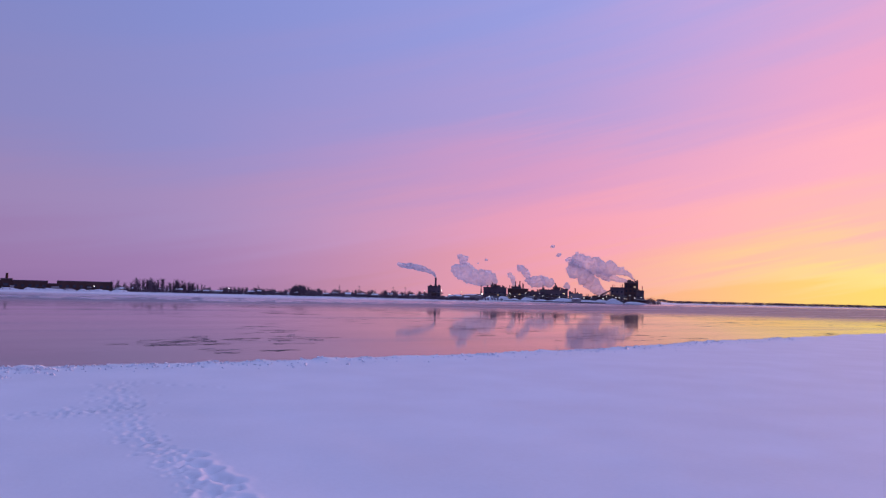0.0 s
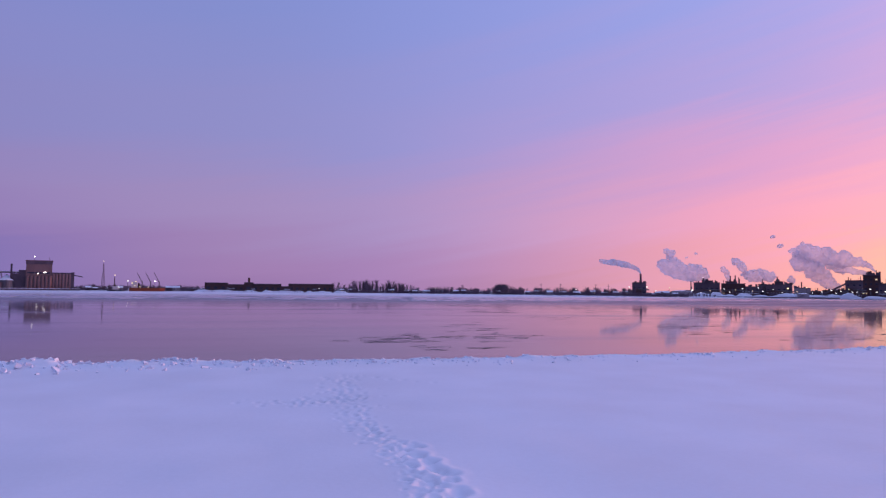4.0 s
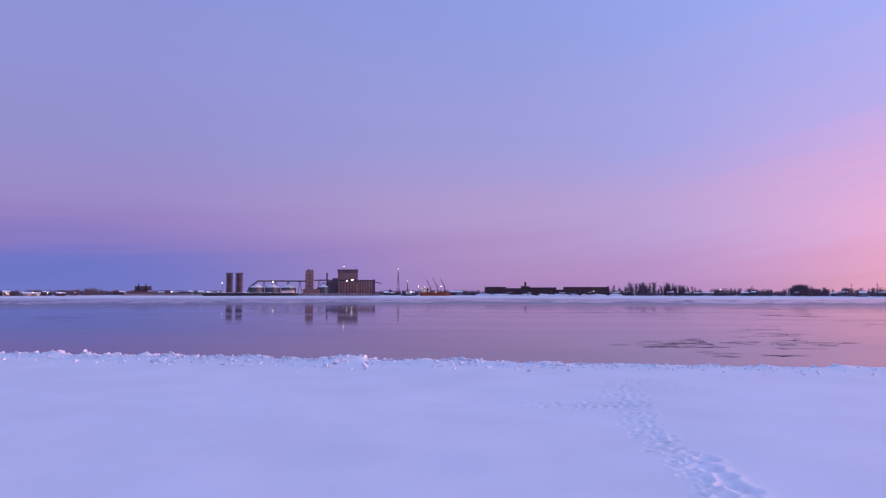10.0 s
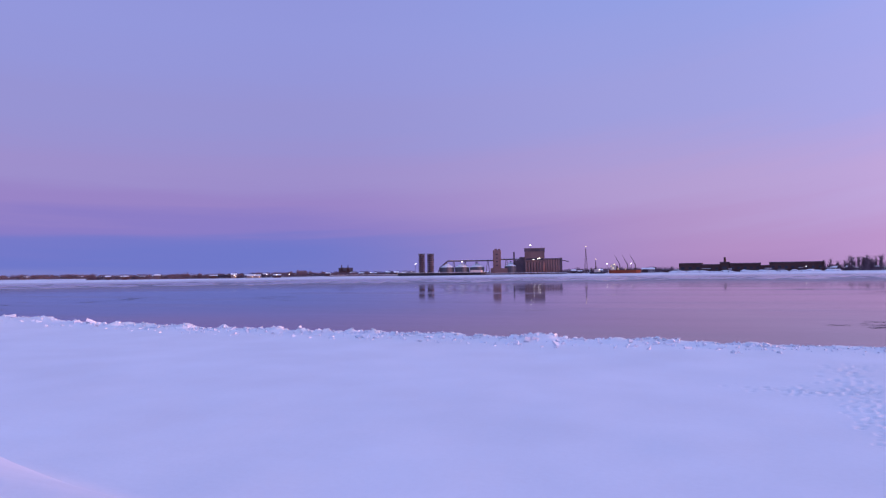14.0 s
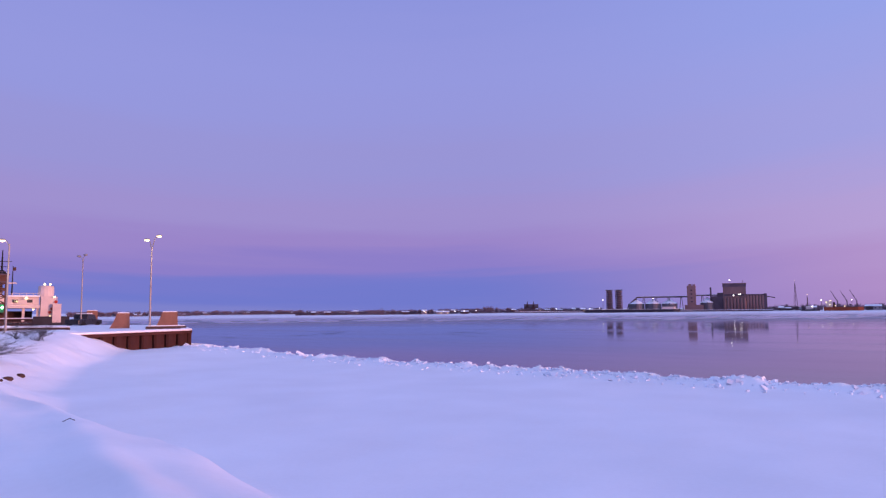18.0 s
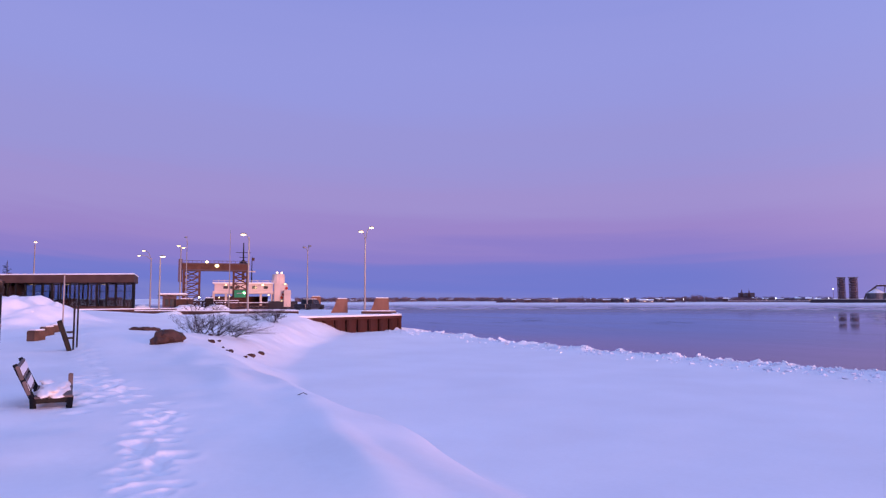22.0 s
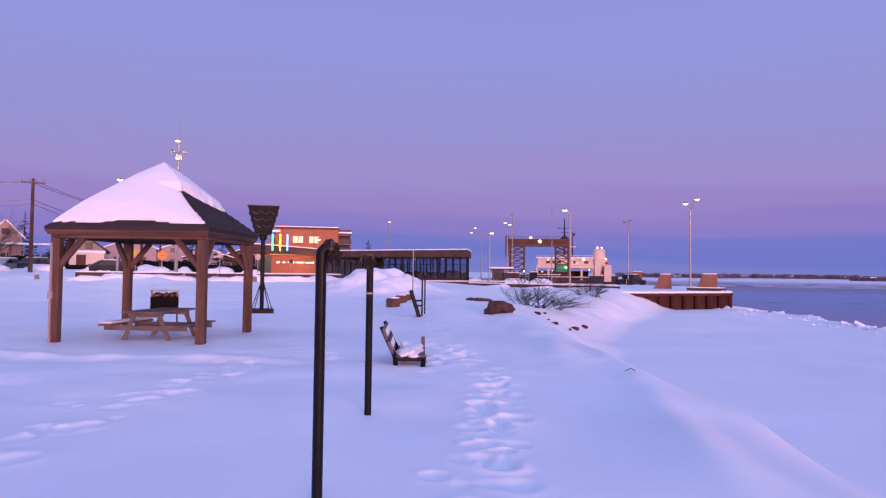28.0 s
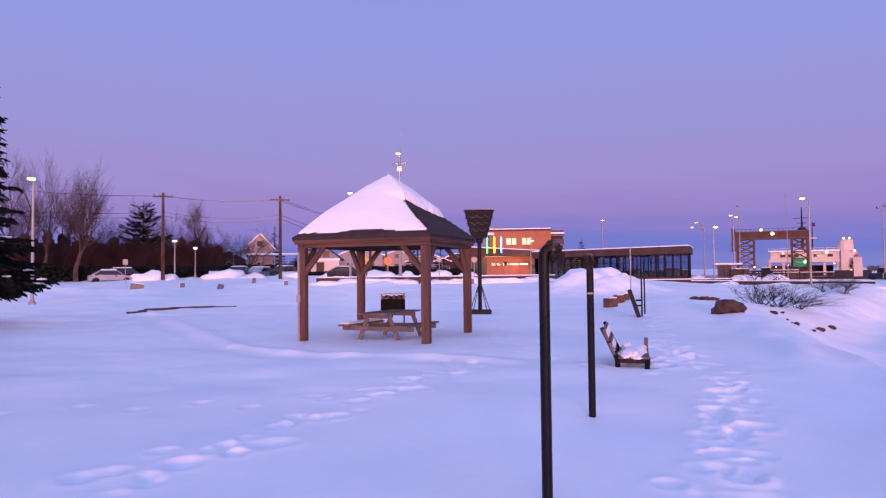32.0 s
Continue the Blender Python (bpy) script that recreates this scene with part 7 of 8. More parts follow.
def bare_tree(m, h, seed, label, spread=.5, lean=(0, 0), depth=5, fork=.25, name="bare_tree", group="bare trees along the street", thick=.022, up=.55):
    """Trunk with limbs, splitting down to fine twigs."""
    rg = random.Random(seed)
    t = thing(name, m, label, "tree", group)
    trunk, crown = Soup(), Soup()

    def grow(p, d, length, r, lvl):
        so = trunk if lvl == 0 else crown
        steps = 3 if lvl < 2 else 2
        for k in range(steps):
            q = p + d * (length / steps)
            so.spike(p, q, r, r * .8, 5 if lvl < 2 else 3)
            p, r = q, r * .8
            d = (d + Vector((rg.gauss(0, .12), rg.gauss(0, .12), rg.gauss(.04, .08)))).normalized()
            if lvl < depth and (lvl > 0 or k > 0 or fork > .5):
                for j in range(2 if lvl < 3 else 3):
                    a = rg.uniform(0, 2 * pi)
                    nd = (d * up + Vector((cos(a), sin(a), rg.uniform(0, .5))) * spread).normalized()
                    grow(p, nd, length * rg.uniform(.45, .72), r * rg.uniform(.45, .65), lvl + 1)
        if lvl < depth:
            grow(p, (d + Vector((rg.gauss(0, .2), rg.gauss(0, .2), .15))).normalized(), length * .75, r * .8, lvl + 1)
    grow(Vector((0, 0, -.2)), Vector((lean[0], lean[1], 1)).normalized(), h * .34, h * thick, 0)
    k = h / max(v.z for v in crown.v)
    for so in (trunk, crown):
        so.v = [v * k for v in so.v]
    trunk.part("trunk", BARK, t)
    crown.part("crown", BARK, t, "bare brown twigs")
    return t


def conifer(m, h, r, seed, label, name="conifer", tiers=16, per=11, droop=.25, snow=0.0, sparse=0.0, taper=.85, flare=0.0, group="conifers along the street", base=.06):
    rg = random.Random(seed)
    t = thing(name, m, label, "tree", group)
    part("trunk", tube(B(), [(0, 0, -.3), (0, 0, h * .5), (0, 0, h * .98)], [h * .022, h * .014, .02], 7), BARK, t)
    so, sn = Soup(), Soup()
    for i in range(tiers):
        f = i / tiers
        z = h * (base + (.97 - base) * f)
        R = r * (1 - f) ** taper * rg.uniform(.85, 1.1) * (1 + flare * max(0, 1 - f / .2))
        for k in range(max(4, int(per * (1 - .45 * f)))):
            if rg.random() < sparse:
                continue
            a = rg.uniform(0, 2 * pi)
            L = R * rg.uniform(.65, 1.1)
            zz = z + rg.uniform(-.5, .5) * h / tiers
            pts = [Vector((cos(a) * L * u, sin(a) * L * u, zz - droop * L * u * u + .12 * L * u ** 4)) for u in (0.08, .4, .7, 1)]
            side = Vector((-sin(a), cos(a), 0))
            for p, q, w in zip(pts, pts[1:], (.16, .22, .17)):
                n = max(3, int((q - p).length / .075))
                for j in range(n):
                    c = p.lerp(q, (j + rg.random()) / n)
                    for s in (-1, 1):
                        tip = c + side * s * min(.3, w * L) * rg.uniform(.4, 1.0) + (q - p).normalized() * min(.26, .2 * L) * rg.uniform(.3, 1) - Vector((0, 0, rg.uniform(-.03, .2)))
                        wd = .02 + .012 * L
                        so.add([c - Vector((0, 0, wd)), c + Vector((0, 0, wd)), tip + Vector((0, 0, wd * .4)), tip - Vector((0, 0, wd * .4))], [(0, 1, 2, 3)])
                    if rg.random() < snow:
                        sn.lump((.16, .16, .05), .5, 1, Matrix.Translation(c + Vector((0, 0, .06))), rg.random() * 50)
            so.spike(pts[0], pts[-1], .02 + .008 * L, .006)
    so.part("crown", NEEDLE, t, "dark drooping needle boughs")
    if sn.v:
        sn.part("snow_clumps", SNOW, t, "clumps of snow on the boughs")
    return t


p = on(131.2, 28)
conifer(pose(p.x, p.y, p.z, 0, 0, 20), 15.0, 2.45, 31, "tall dark spruce with drooping boughs and a little snow", "spruce", 36, 22, .22, .02, taper=.62, flare=.42, group="spruces of the park", base=.1)


def tree_at(az, d, top_el, seed, label, **kw):
    m, z = post_at(az, d)
    return bare_tree(m, over(top_el, d) - z, seed, label, **kw)


tree_at(125.2, 84, 9.6, 1, "large bare tree with a fan of fine twigs", spread=.42, up=.75, thick=.017)
tree_at(123.2, 80, 8.6, 2, "bare ash tree beside the big spruce", spread=.4, up=.75)
tree_at(127.6, 80, 9.4, 3, "tall bare tree behind the spruce", spread=.4, up=.75)
for az, d, k, lab in ((124.2, 92, .95, "bare tree with fine upright twigs"), (126.4, 90, 1.0, "bare tree rising behind the spruce"), (122.3, 96, .85, "bare tree over the brushwood")):
    src = [o for o in scene.objects if o.name.startswith("bare_tree") and o.parent is None][int(az) % 3]
    m, z = post_at(az, d)
    tagged(copy_thing(src, m @ pose(0, 0, 0, 0, 0, az * 9)), lab).scale = (k, k, k)
tree_at(121.0, 98, 5.9, 4, "round bare tree behind the hedge", spread=.55)
tree_at(117.4, 96, 6.2, 5, "bare tree beside a utility pole", spread=.45)
tree_at(116.2, 100, 5.6, 6, "slender bare tree behind the hedge", spread=.5)
tree_at(114.5, 92, 6.4, 7, "upright bare maple behind the street lamp", spread=.38, up=.8)
tree_at(112.6, 104, 4.4, 8, "bare crooked tree beside the bungalow", spread=.6, lean=(.25, 0))
tree_at(111.2, 94, 4.5, 9, "bare tree leaning over the bungalow roof", spread=.5, lean=(.5, 0))
m, z = post_at(118.7, 94)
conifer(m, over(5.9, 94) - z, 3.3, 41, "dark pine with broad layered boughs", "pine", 11, 12, -.12, 0, .12, taper=.38, base=.3)
m, z = post_at(114.05, 90)
conifer(m, over(3.3, 90) - z, 1.8, 42, "small dark spruce behind the hedge", "spruce", 13, 9, .2, base=.05, group="spruces of the park")
m, z = post_at(108.9, 118)
conifer(m, over(4.15, 118) - z, 2.0, 43, "dark cedar behind the pale house", "cedar", 13, 9, .1, base=.05)
m, z = post_at(106.9, 116)
conifer(m, over(2.8, 116) - z, 2.0, 44, "dark cedar between the houses", "cedar", 10, 9, .1, base=.05)
m, z = post_at(83.75, 128)
conifer(m, over(2.85, 128) - z, 2.5, 45, "grey-brown larch behind the terminal roof", "larch", 12, 9, .05, base=.1)
for az, d, el, r in ((97.6, 112, 2.5, 1.9), (95.4, 114, 2.2, 2.1), (93.6, 112, 2.6, 1.8), (106.3, 100, 3.2, 1.8)):
    m, z = post_at(az, d)
    conifer(m, over(el, d) - z, r, int(az * 10), "dark bushy evergreen between the street houses", "evergreen", 10, 9, .12, base=.03, taper=.6)


def thicket(a0, a1, d, el, n, seed):
    """Dense brown brushwood behind the hedge."""
    rg2 = random.Random(seed)
    v, f = [], []
    for i in range(n):
        a = rg2.uniform(a0, a1)
        p = on(a, d + rg2.uniform(0, 10), .2)
        h = (over(el, d) - p.z) * rg2.uniform(.45, 1.05) * (.8 + .35 * noise.noise((a * 1.3, seed, 0)))
        twigs(v, f, p.x, p.y, p.z, h, .5 * h, 64, rg2, .13)
    me = bpy.data.meshes.new("thicket")
    me.from_pydata(v, [], f)
    me.materials.append(BRUSH)
    return tagged(new("thicket", me), "tangled dark brushwood behind the clipped hedge", "brushwood", kind="stuff")


thicket(127.5, 113.0, 86, 3.7, 760, 8)
thicket(113.4, 107, 116, 1.7, 80, 9)
thicket(107, 92, 140, 1.5, 160, 10)


def windbreak():
    """Dense dark evergreen scrub behind the hedge."""
    rg2 = random.Random(77)
    so = Soup()
    for i in range(2400):
        a = rg2.uniform(113.2, 127.5)
        p = on(a, 90 + rg2.uniform(0, 5))
        top = (over(3.1 - .05 * (127 - a), 90) - p.z) * (.85 + .45 * noise.noise((a * 2.1, 0, 4)))
        k = rg2.uniform(.2, .5)
        so.lump((k, k, k * 1.3), .9, 1, Matrix.Translation(p + Vector((0, 0, top * rg2.random() ** .8))), rg2.random() * 60)
    return tagged(so.part("windbreak", BRUSH), "dark dense evergreen scrub behind the clipped hedge", "scrub", kind="stuff")


windbreak()


# ==== the park ====
def shelter():
    t = thing("picnic_shelter", pose(-17.8, -3.0, 1.58, 0, 0, 76), "timber picnic shelter with a snowy pyramid roof", "shelter")
    H, R = 1.6, 1.73
    zb, ze, za = 2.27, 2.52, 3.98
    for i, (sx, sy) in enumerate(((-1, -1), (1, -1), (1, 1), (-1, 1))):
        part("post", box(B(), sx * H - .095, sx * H + .095, sy * H - .095, sy * H + .095, -.35, zb, .012), WOOD, t)
        for dx, dy in ((-sx, 0), (0, -sy)):
            p0, p1 = Vector((sx * H + dx * .05, sy * H + dy * .05, zb - .62)), Vector((sx * H + dx * .58, sy * H + dy * .58, zb + .02))
            d = (p1 - p0)
            L = d.length
            m = Matrix.Translation((p0 + p1) / 2) @ d.to_track_quat("Z", "Y").to_matrix().to_4x4()
            part("knee_brace", box(B(), -.05, .05, -.06, .06, -L / 2, L / 2, .008), WOOD, t).matrix_basis = m
    for s in (-1, 1):
        part("tie_beam", box(B(), -H - .12, H + .12, s * H - .06, s * H + .06, zb, zb + .2, .008), WOODH, t)
        part("tie_beam", box(B(), s * H - .06, s * H + .06, -H - .1, H + .1, zb + .003, zb + .197, .008), WOODH, t)
        part("fascia_board", box(B(), -R - .02, R + .02, s * R - .02, s * R + .02, zb + .08, ze - .01, .006), WOODH, t)
        part("drip_board", box(B(), -R - .05, R + .05, s * (R + .035) - .018, s * (R + .035) + .018, ze - .12, ze - .02, .005), WOODH, t)
        part("drip_board", box(B(), s * (R + .033) - .016, s * (R + .033) + .016, -R - .016, R + .016, ze - .122, ze - .022, .005), WOODH, t)
        part("fascia_board", box(B(), s * R - .018, s * R + .018, -R + .02, R - .02, zb + .083, ze - .013, .006), WOODH, t)
    # roof deck, four slopes
    apex = Vector((0, 0, za))
    cs = [Vector((-R - .06, -R - .06, ze)), Vector((R + .06, -R - .06, ze)), Vector((R + .06, R + .06, ze)), Vector((-R - .06, R + .06, ze))]
    for k in range(4):
        bm = B()
        a, b = cs[k], cs[(k + 1) % 4]
        top = [bm.verts.new(v) for v in (a, b, apex)]
        low = [bm.verts.new(v - Vector((0, 0, .07))) for v in (a, b, apex)]
        bm.faces.new(top)
        bm.faces.new(low[::-1])
        for i in range(3):
            bm.faces.new((low[i], low[(i + 1) % 3], top[(i + 1) % 3], top[i]))
        part("roof_deck", bm, SHINGLE, t)
    # courses of shingles on the bare slope and under the snow's edge
    def courses(a, b, rows, until):
        along, upv = (b - a), (apex - (a + b) / 2)
        nrm = along.cross(upv).normalized()
        n = 15
        for r in range(rows):
            f0 = r / n
            if f0 > until:
                break
            w = along.length * (1 - f0)
            cnt = max(1, int(w / .29))
            xdir, ydir = along.normalized(), upv.normalized()
            s = upv.length / n
            base = a.lerp(apex, f0)
            me = None
            for c in range(cnt):
                ctr = base + xdir * (w * (c + .5) / cnt) + ydir * (s * .45) + nrm * (.012 + .004 * rng.random())
                m = Matrix((xdir, ydir, nrm)).transposed().to_4x4()
                m.translation = ctr
                m = m @ pose(0, 0, 0, 1.8, 0, rng.uniform(-1, 1))
                if me is None:
                    me = part("shingle", box(B(), -w / cnt / 2 + .006, w / cnt / 2 - .006, -s * .6, s * .5, 0, .016), SHINGLE, t)
                    me.matrix_basis = m
                else:
                    share(me, m, t)
    courses(cs[1], cs[2], 15, .93)

    # the snow blanket: thick on three slopes, torn off most of the fourth
    so = Soup()

    def blanket(a, b, keep, ease):
        N = 44
        nrm = (b - a).cross(apex - a).normalized()
        grid = {}
        for i in range(N + 1):
            f = i / N
            for j in range(N + 1):
                g = j / N
                p = a.lerp(apex, f).lerp(b.lerp(apex, f), g)
                n1 = noise.noise(p * 1.7) * .5 + noise.noise(p * 5.0) * .25
                k = keep(f, g, n1)
                th = max(0.0, min(1.0, k * ease)) ** .55
                th *= .09 + .15 * f + .04 * n1 * (1 - f)
                e = abs(2 * g - 1) ** 3
                c = a if g < .5 else b
                hip = Vector((math.copysign(.33, c.x), math.copysign(.33, c.y), .8))
                out = nrm * (1 - e) + hip * e
                out = out.lerp(Vector((0, 0, .85)), max(0.0, f - .8) * 5)
                grid[i, j] = (p + out * (th if k > 0 else -.05) + Vector((0, 0, .02)), k > 0)
        for i in range(N):
            for j in range(N):
                q = [grid[i, j], grid[i, j + 1], grid[i + 1, j + 1], grid[i + 1, j]]
                if sum(v[1] for v in q) > 0:
                    so.add([v[0] for v in q], [(0, 1, 2, 3)])
    blanket(cs[0], cs[1], lambda f, g, n: min(f - .075 - .04 * n + .015 * sin(9 * g), max((.985 - .06 * n - g) * .6, (f - .58) * 3)), 4)
    blanket(cs[3], cs[0], lambda f, g, n: f - .07 - .04 * n, 3)
    blanket(cs[2], cs[3], lambda f, g, n: f - .07 - .34 * max(0, 1 - 2.5 * g) - .05 * n, 4)
    blanket(cs[1], cs[2], lambda f, g, n: min(.4, f - (.62 - .26 * g) + .09 * n), 9)
    so.part("snow_blanket", SNOW, t, "thick blanket of snow torn away on one slope", soft=True)
    # snow frozen to the post on one side
    part("downpipe", tube(B(), [(-H - .05, -H - .125, -.2), (-H - .05, -H - .125, zb - .1)], .03, 6), FARWHITE, t, "grey conduit on the post")
    part("switch_box", box(B(), -H - .1, -H, -H - .17, -H - .096, .95, 1.12, .01), FARWHITE, t)


shelter()


def picnic_table():
    t = thing("picnic_table", pose(-17.3, -2.92, 1.52, 0, 0, 71), "weathered grey A-frame picnic table dug into the snow", "table")
    n = 6
    for k in range(n):
        x = -.42 + .84 * (k + .5) / n
        part("top_board", box(B(), x - .066, x + .066, -.9, .9, .70, .74, .006), GREYWOOD, t)
    for s in (-1, 1):
        for k in range(2):
            x = s * (.72 + .16 * k)
            part("seat_board", box(B(), x - .07, x + .07, -.9, .9, .41, .45, .006), GREYWOOD, t)
        y = s * .62
        part("seat_bearer", box(B(), -.98, .98, y - .02, y + .02, .30, .41, .005), GREYWOOD, t)
        part("top_bearer", box(B(), -.40, .40, y - .02, y + .02, .60, .70, .005), GREYWOOD, t)
        for q in (-1, 1):
            p0, p1 = Vector((q * .62, y + .045, -.15)), Vector((q * .28, y + .045, .69))
            d = p1 - p0
            m = Matrix.Translation((p0 + p1) / 2) @ Matrix.Rotation(math.atan2(d.x, d.z), 4, "Y")
            part("leg", box(B(), -.05, .05, -.02, .02, -d.length / 2, d.length / 2, .005), GREYWOOD, t).matrix_basis = m
    part("seat_snow", box(B(), -.96, -.66, -.85, .85, .455, .5, .02), SNOW, t)


picnic_table()


def fire_box():
    p = at(99.42, 21.2)
    t = thing("fire_box", pose(p.x - .2, p.y, 1.6, 0, 0, 99.4), "black steel fire box on legs with stacked split logs", "fire box")
    w = .37
    part("box", box(B(), -w, w, -.3, .3, over(-3.3, 21) - 1.6, over(-2.1, 21) - 1.6, .01), SOOT, t)
    for x in (-w + .03, w - .03):
        for y in (-.27, .27):
            part("leg", box(B(), x - .02, x + .02, y - .02, y + .02, -.2, over(-1.66, 21) - 1.6), BLACK, t)
    for y in (-.27, .27):
        part("top_rail", box(B(), -w, w, y - .02, y + .02, over(-1.68, 21) - 1.6, over(-1.62, 21) - 1.6), BLACK, t)
    part("hood", box(B(), -w + .02, w - .02, -.25, .25, over(-1.66, 21) - 1.61, over(-1.6, 21) - 1.6), SNOW, t)
    for k in range(6):
        part("log", lathe(B(), [(.05, -.25), (.055, .25)], 7, pose(-.27 + .107 * k, 0, over(-2.0, 21) - 1.6 + .03 * (k % 2), 90, 0, 8 * (k % 3))), WOOD, t, "split firewood log")


fire_box()


def brazier():
    p = at(92.18, 26.8)
    t = thing("fire_basket", pose(p.x - .2, p.y, 1.56, 0, 0, 92), "tall black iron fire basket on a braced post", "brazier")
    zt, zb = over(5.1, 26.8) - 1.56, over(2.95, 26.8) - 1.56
    a, b = .565, .3
    part("post", tube(B(), [(0, 0, -.2), (0, 0, zb)], .075, 10), IRON, t)
    for k in range(4):
        u = pose(0, 0, 0, 0, 0, 90 * k)
        bm = B()
        vs = [bm.verts.new(u @ Vector(v)) for v in ((-b, -b, zb), (b, -b, zb), (a, -a, zt), (-a, -a, zt), (-b, -b + .02, zb), (b, -b + .02, zb), (a, -a + .02, zt), (-a, -a + .02, zt))]
        for f in ((0, 1, 2, 3), (7, 6, 5, 4), (0, 4, 5, 1), (1, 5, 6, 2), (2, 6, 7, 3), (3, 7, 4, 0)):
            bm.faces.new([vs[i] for i in f])
        side = part("side_plate", bm, IRON, t)
        for j in range(3):     # wavy cut-out ribs
            z = zb + (zt - zb) * (.25 + .25 * j)
            r = b + (a - b) * (.25 + .25 * j)
            pts = [u @ Vector((-r * .8 + 1.6 * r * i / 8, -r - .015, z + .06 * sin(i * 1.9 + j))) for i in range(9)]
            part("rib", tube(B(), pts, .014, 4), CHAIN, side)
    part("rim", box(B(), -a - .02, a + .02, -a - .02, a + .02, zt, zt + .03), BLACK, t)
    part("basket_floor", box(B(), -b, b, -b, b, zb - .03, zb + .01), IRON, t)
    part("collar", lathe(B(), [(.09, zb - .25), (.14, zb - .2), (.14, zb - .1), (.2, zb - .03)], 10), IRON, t)
    part("base_plate", box(B(), -.44, .44, -.44, .44, -.02, .2, .02), IRON, t)
    zz = over(-1.05, 26.8) - 1.56
    for k in range(8):
        an = 2 * pi * k / 8
        part("brace", tube(B(), [(.06 * cos(an), .06 * sin(an), zz), (.4 * cos(an), .4 * sin(an), .1)], .016, 5), IRON, t)


brazier()


def bench():
    t = thing("park_bench", pose(-12.35, 2.01, 1.38, 0, 0, -10), "dark steel park bench with snow-dusted boards, half buried", "bench")
    for k, (z, y) in enumerate(((.56, -.2), (.78, -.29))):
        m = pose(0, y, z, 20)
        part("back_board", box(B(), -.75, .75, -.025, .025, -.105, .105, .008), GREYWOOD, t).matrix_basis = m
        part("board_snow", box(B(), -.74, .74, .026, .031, -.05, .07, .003), SNOW, t).matrix_basis = m
    for k in range(3):
        part("seat_board", box(B(), -.75, .75, -.1 + .17 * k, .05 + .17 * k, .4, .44, .008), GREYWOOD, t)
    so = Soup()
    so.lump((.7, .2, .06), .8, 3, pose(.05, .14, .455), 12.0)
    so.lump((.2, .12, .07), .8, 2, pose(-.45, .05, .5), 4.0)
    so.part("seat_snow", SNOW, t, "snow lying on the seat", soft=True)
    for x in (-.68, .68):
        part("back_leg", tube(B(), [(x, -.08, -.1), (x, -.12, .4), (x, -.36, .9)], [.05, .048, .035], 6), BLACK, t)
        part("front_leg", tube(B(), [(x, .32, -.1), (x, .36, .42)], .048, 6), BLACK, t)
        part("seat_rail", box(B(), x - .025, x + .025, -.14, .38, .33, .4, .006), BLACK, t)
        part("low_rail", box(B(), x - .02, x + .02, -.12, .36, .16, .2, .004), BLACK, t)
        if x < 0:
            part("arm_rest", box(B(), x - .03, x + .03, .33, .40, .42, .62, .01), GREYWOOD, t)


bench()


def chain_post(x, y, h, hook, label, r=.042, lean=0.0, band=True):
    t = thing("steel_post", pose(x, y, gz(x, y) - .05, 0, lean, 0), label, "post", "bent steel posts")
    R = .058
    c, s = cos(hook), sin(hook)
    pts = [(0, 0, -.3), (0, 0, h * .5), (0, 0, h - R)] + [(c * R * (1 - cos(a)), s * R * (1 - cos(a)), h - R + R * sin(a)) for a in (.2, .4, .6, .8, 1.0, 1.2, 1.4, 1.6, 1.75)]
    part("pipe", tube(B(), pts, r, 16), BLACK, t)
    part("flange", lathe(B(), [(r * .8, -.02), (r * 1.35, -.015), (r * 1.35, .015), (r * .8, .02)], 14, pose(c * R * 1.18, s * R * 1.18, h - R + R * .985, 100, 0, math.degrees(hook) + 90)), CHAIN, t)
    if band:
        part("band", lathe(B(), [(r + .002, h * .775), (r + .004, h * .777), (r + .004, h * .785), (r + .002, h * .787)], 14), FARWHITE, t, "worn white band")
    rg2 = random.Random(int(x * 100))
    for k in range(80):      # heap of chain wound round the bend
        a = rg2.uniform(0, 2 * pi)
        w = rg2.uniform(-.05, .05)
        u = rg2.uniform(0, 2 * pi)
        q = r + rg2.uniform(.0, .016)
        cx, cy, cz = c * (R + w + .02) - s * q * cos(u), s * (R + w + .02) + c * q * cos(u), h - .01 - max(0, w) * .6 + q * sin(u) - .05 * rg2.random() ** 2
        m = pose(cx, cy, cz, rg2.uniform(0, 180), rg2.uniform(0, 180), rg2.uniform(0, 180))
        ring = [m @ Vector((.024 * cos(q * pi / 4), .013 * sin(q * pi / 4), 0)) for q in range(9)]
        part("chain_link", tube(B(), ring, .0038, 5, False), LINKS, t)
    for k in range(4):       # loose end hanging down
        m = pose(c * (R + .055), s * (R + .055), h - .07 - .026 * k, 90, 0, 90 * (k % 2))
        ring = [m @ Vector((.011 * cos(q * pi / 4), .02 * sin(q * pi / 4), 0)) for q in range(9)]
        part("chain_link", tube(B(), ring, .0038, 5, False), LINKS, t)
    return t


chain_post(-5.11, .25, 1.82, radians(100), "black steel post, its bent top wound with chain", .038, band=False)
chain_post(-8.05, .922, 1.82, radians(-15), "black steel post with a white band and hooked top", .040)


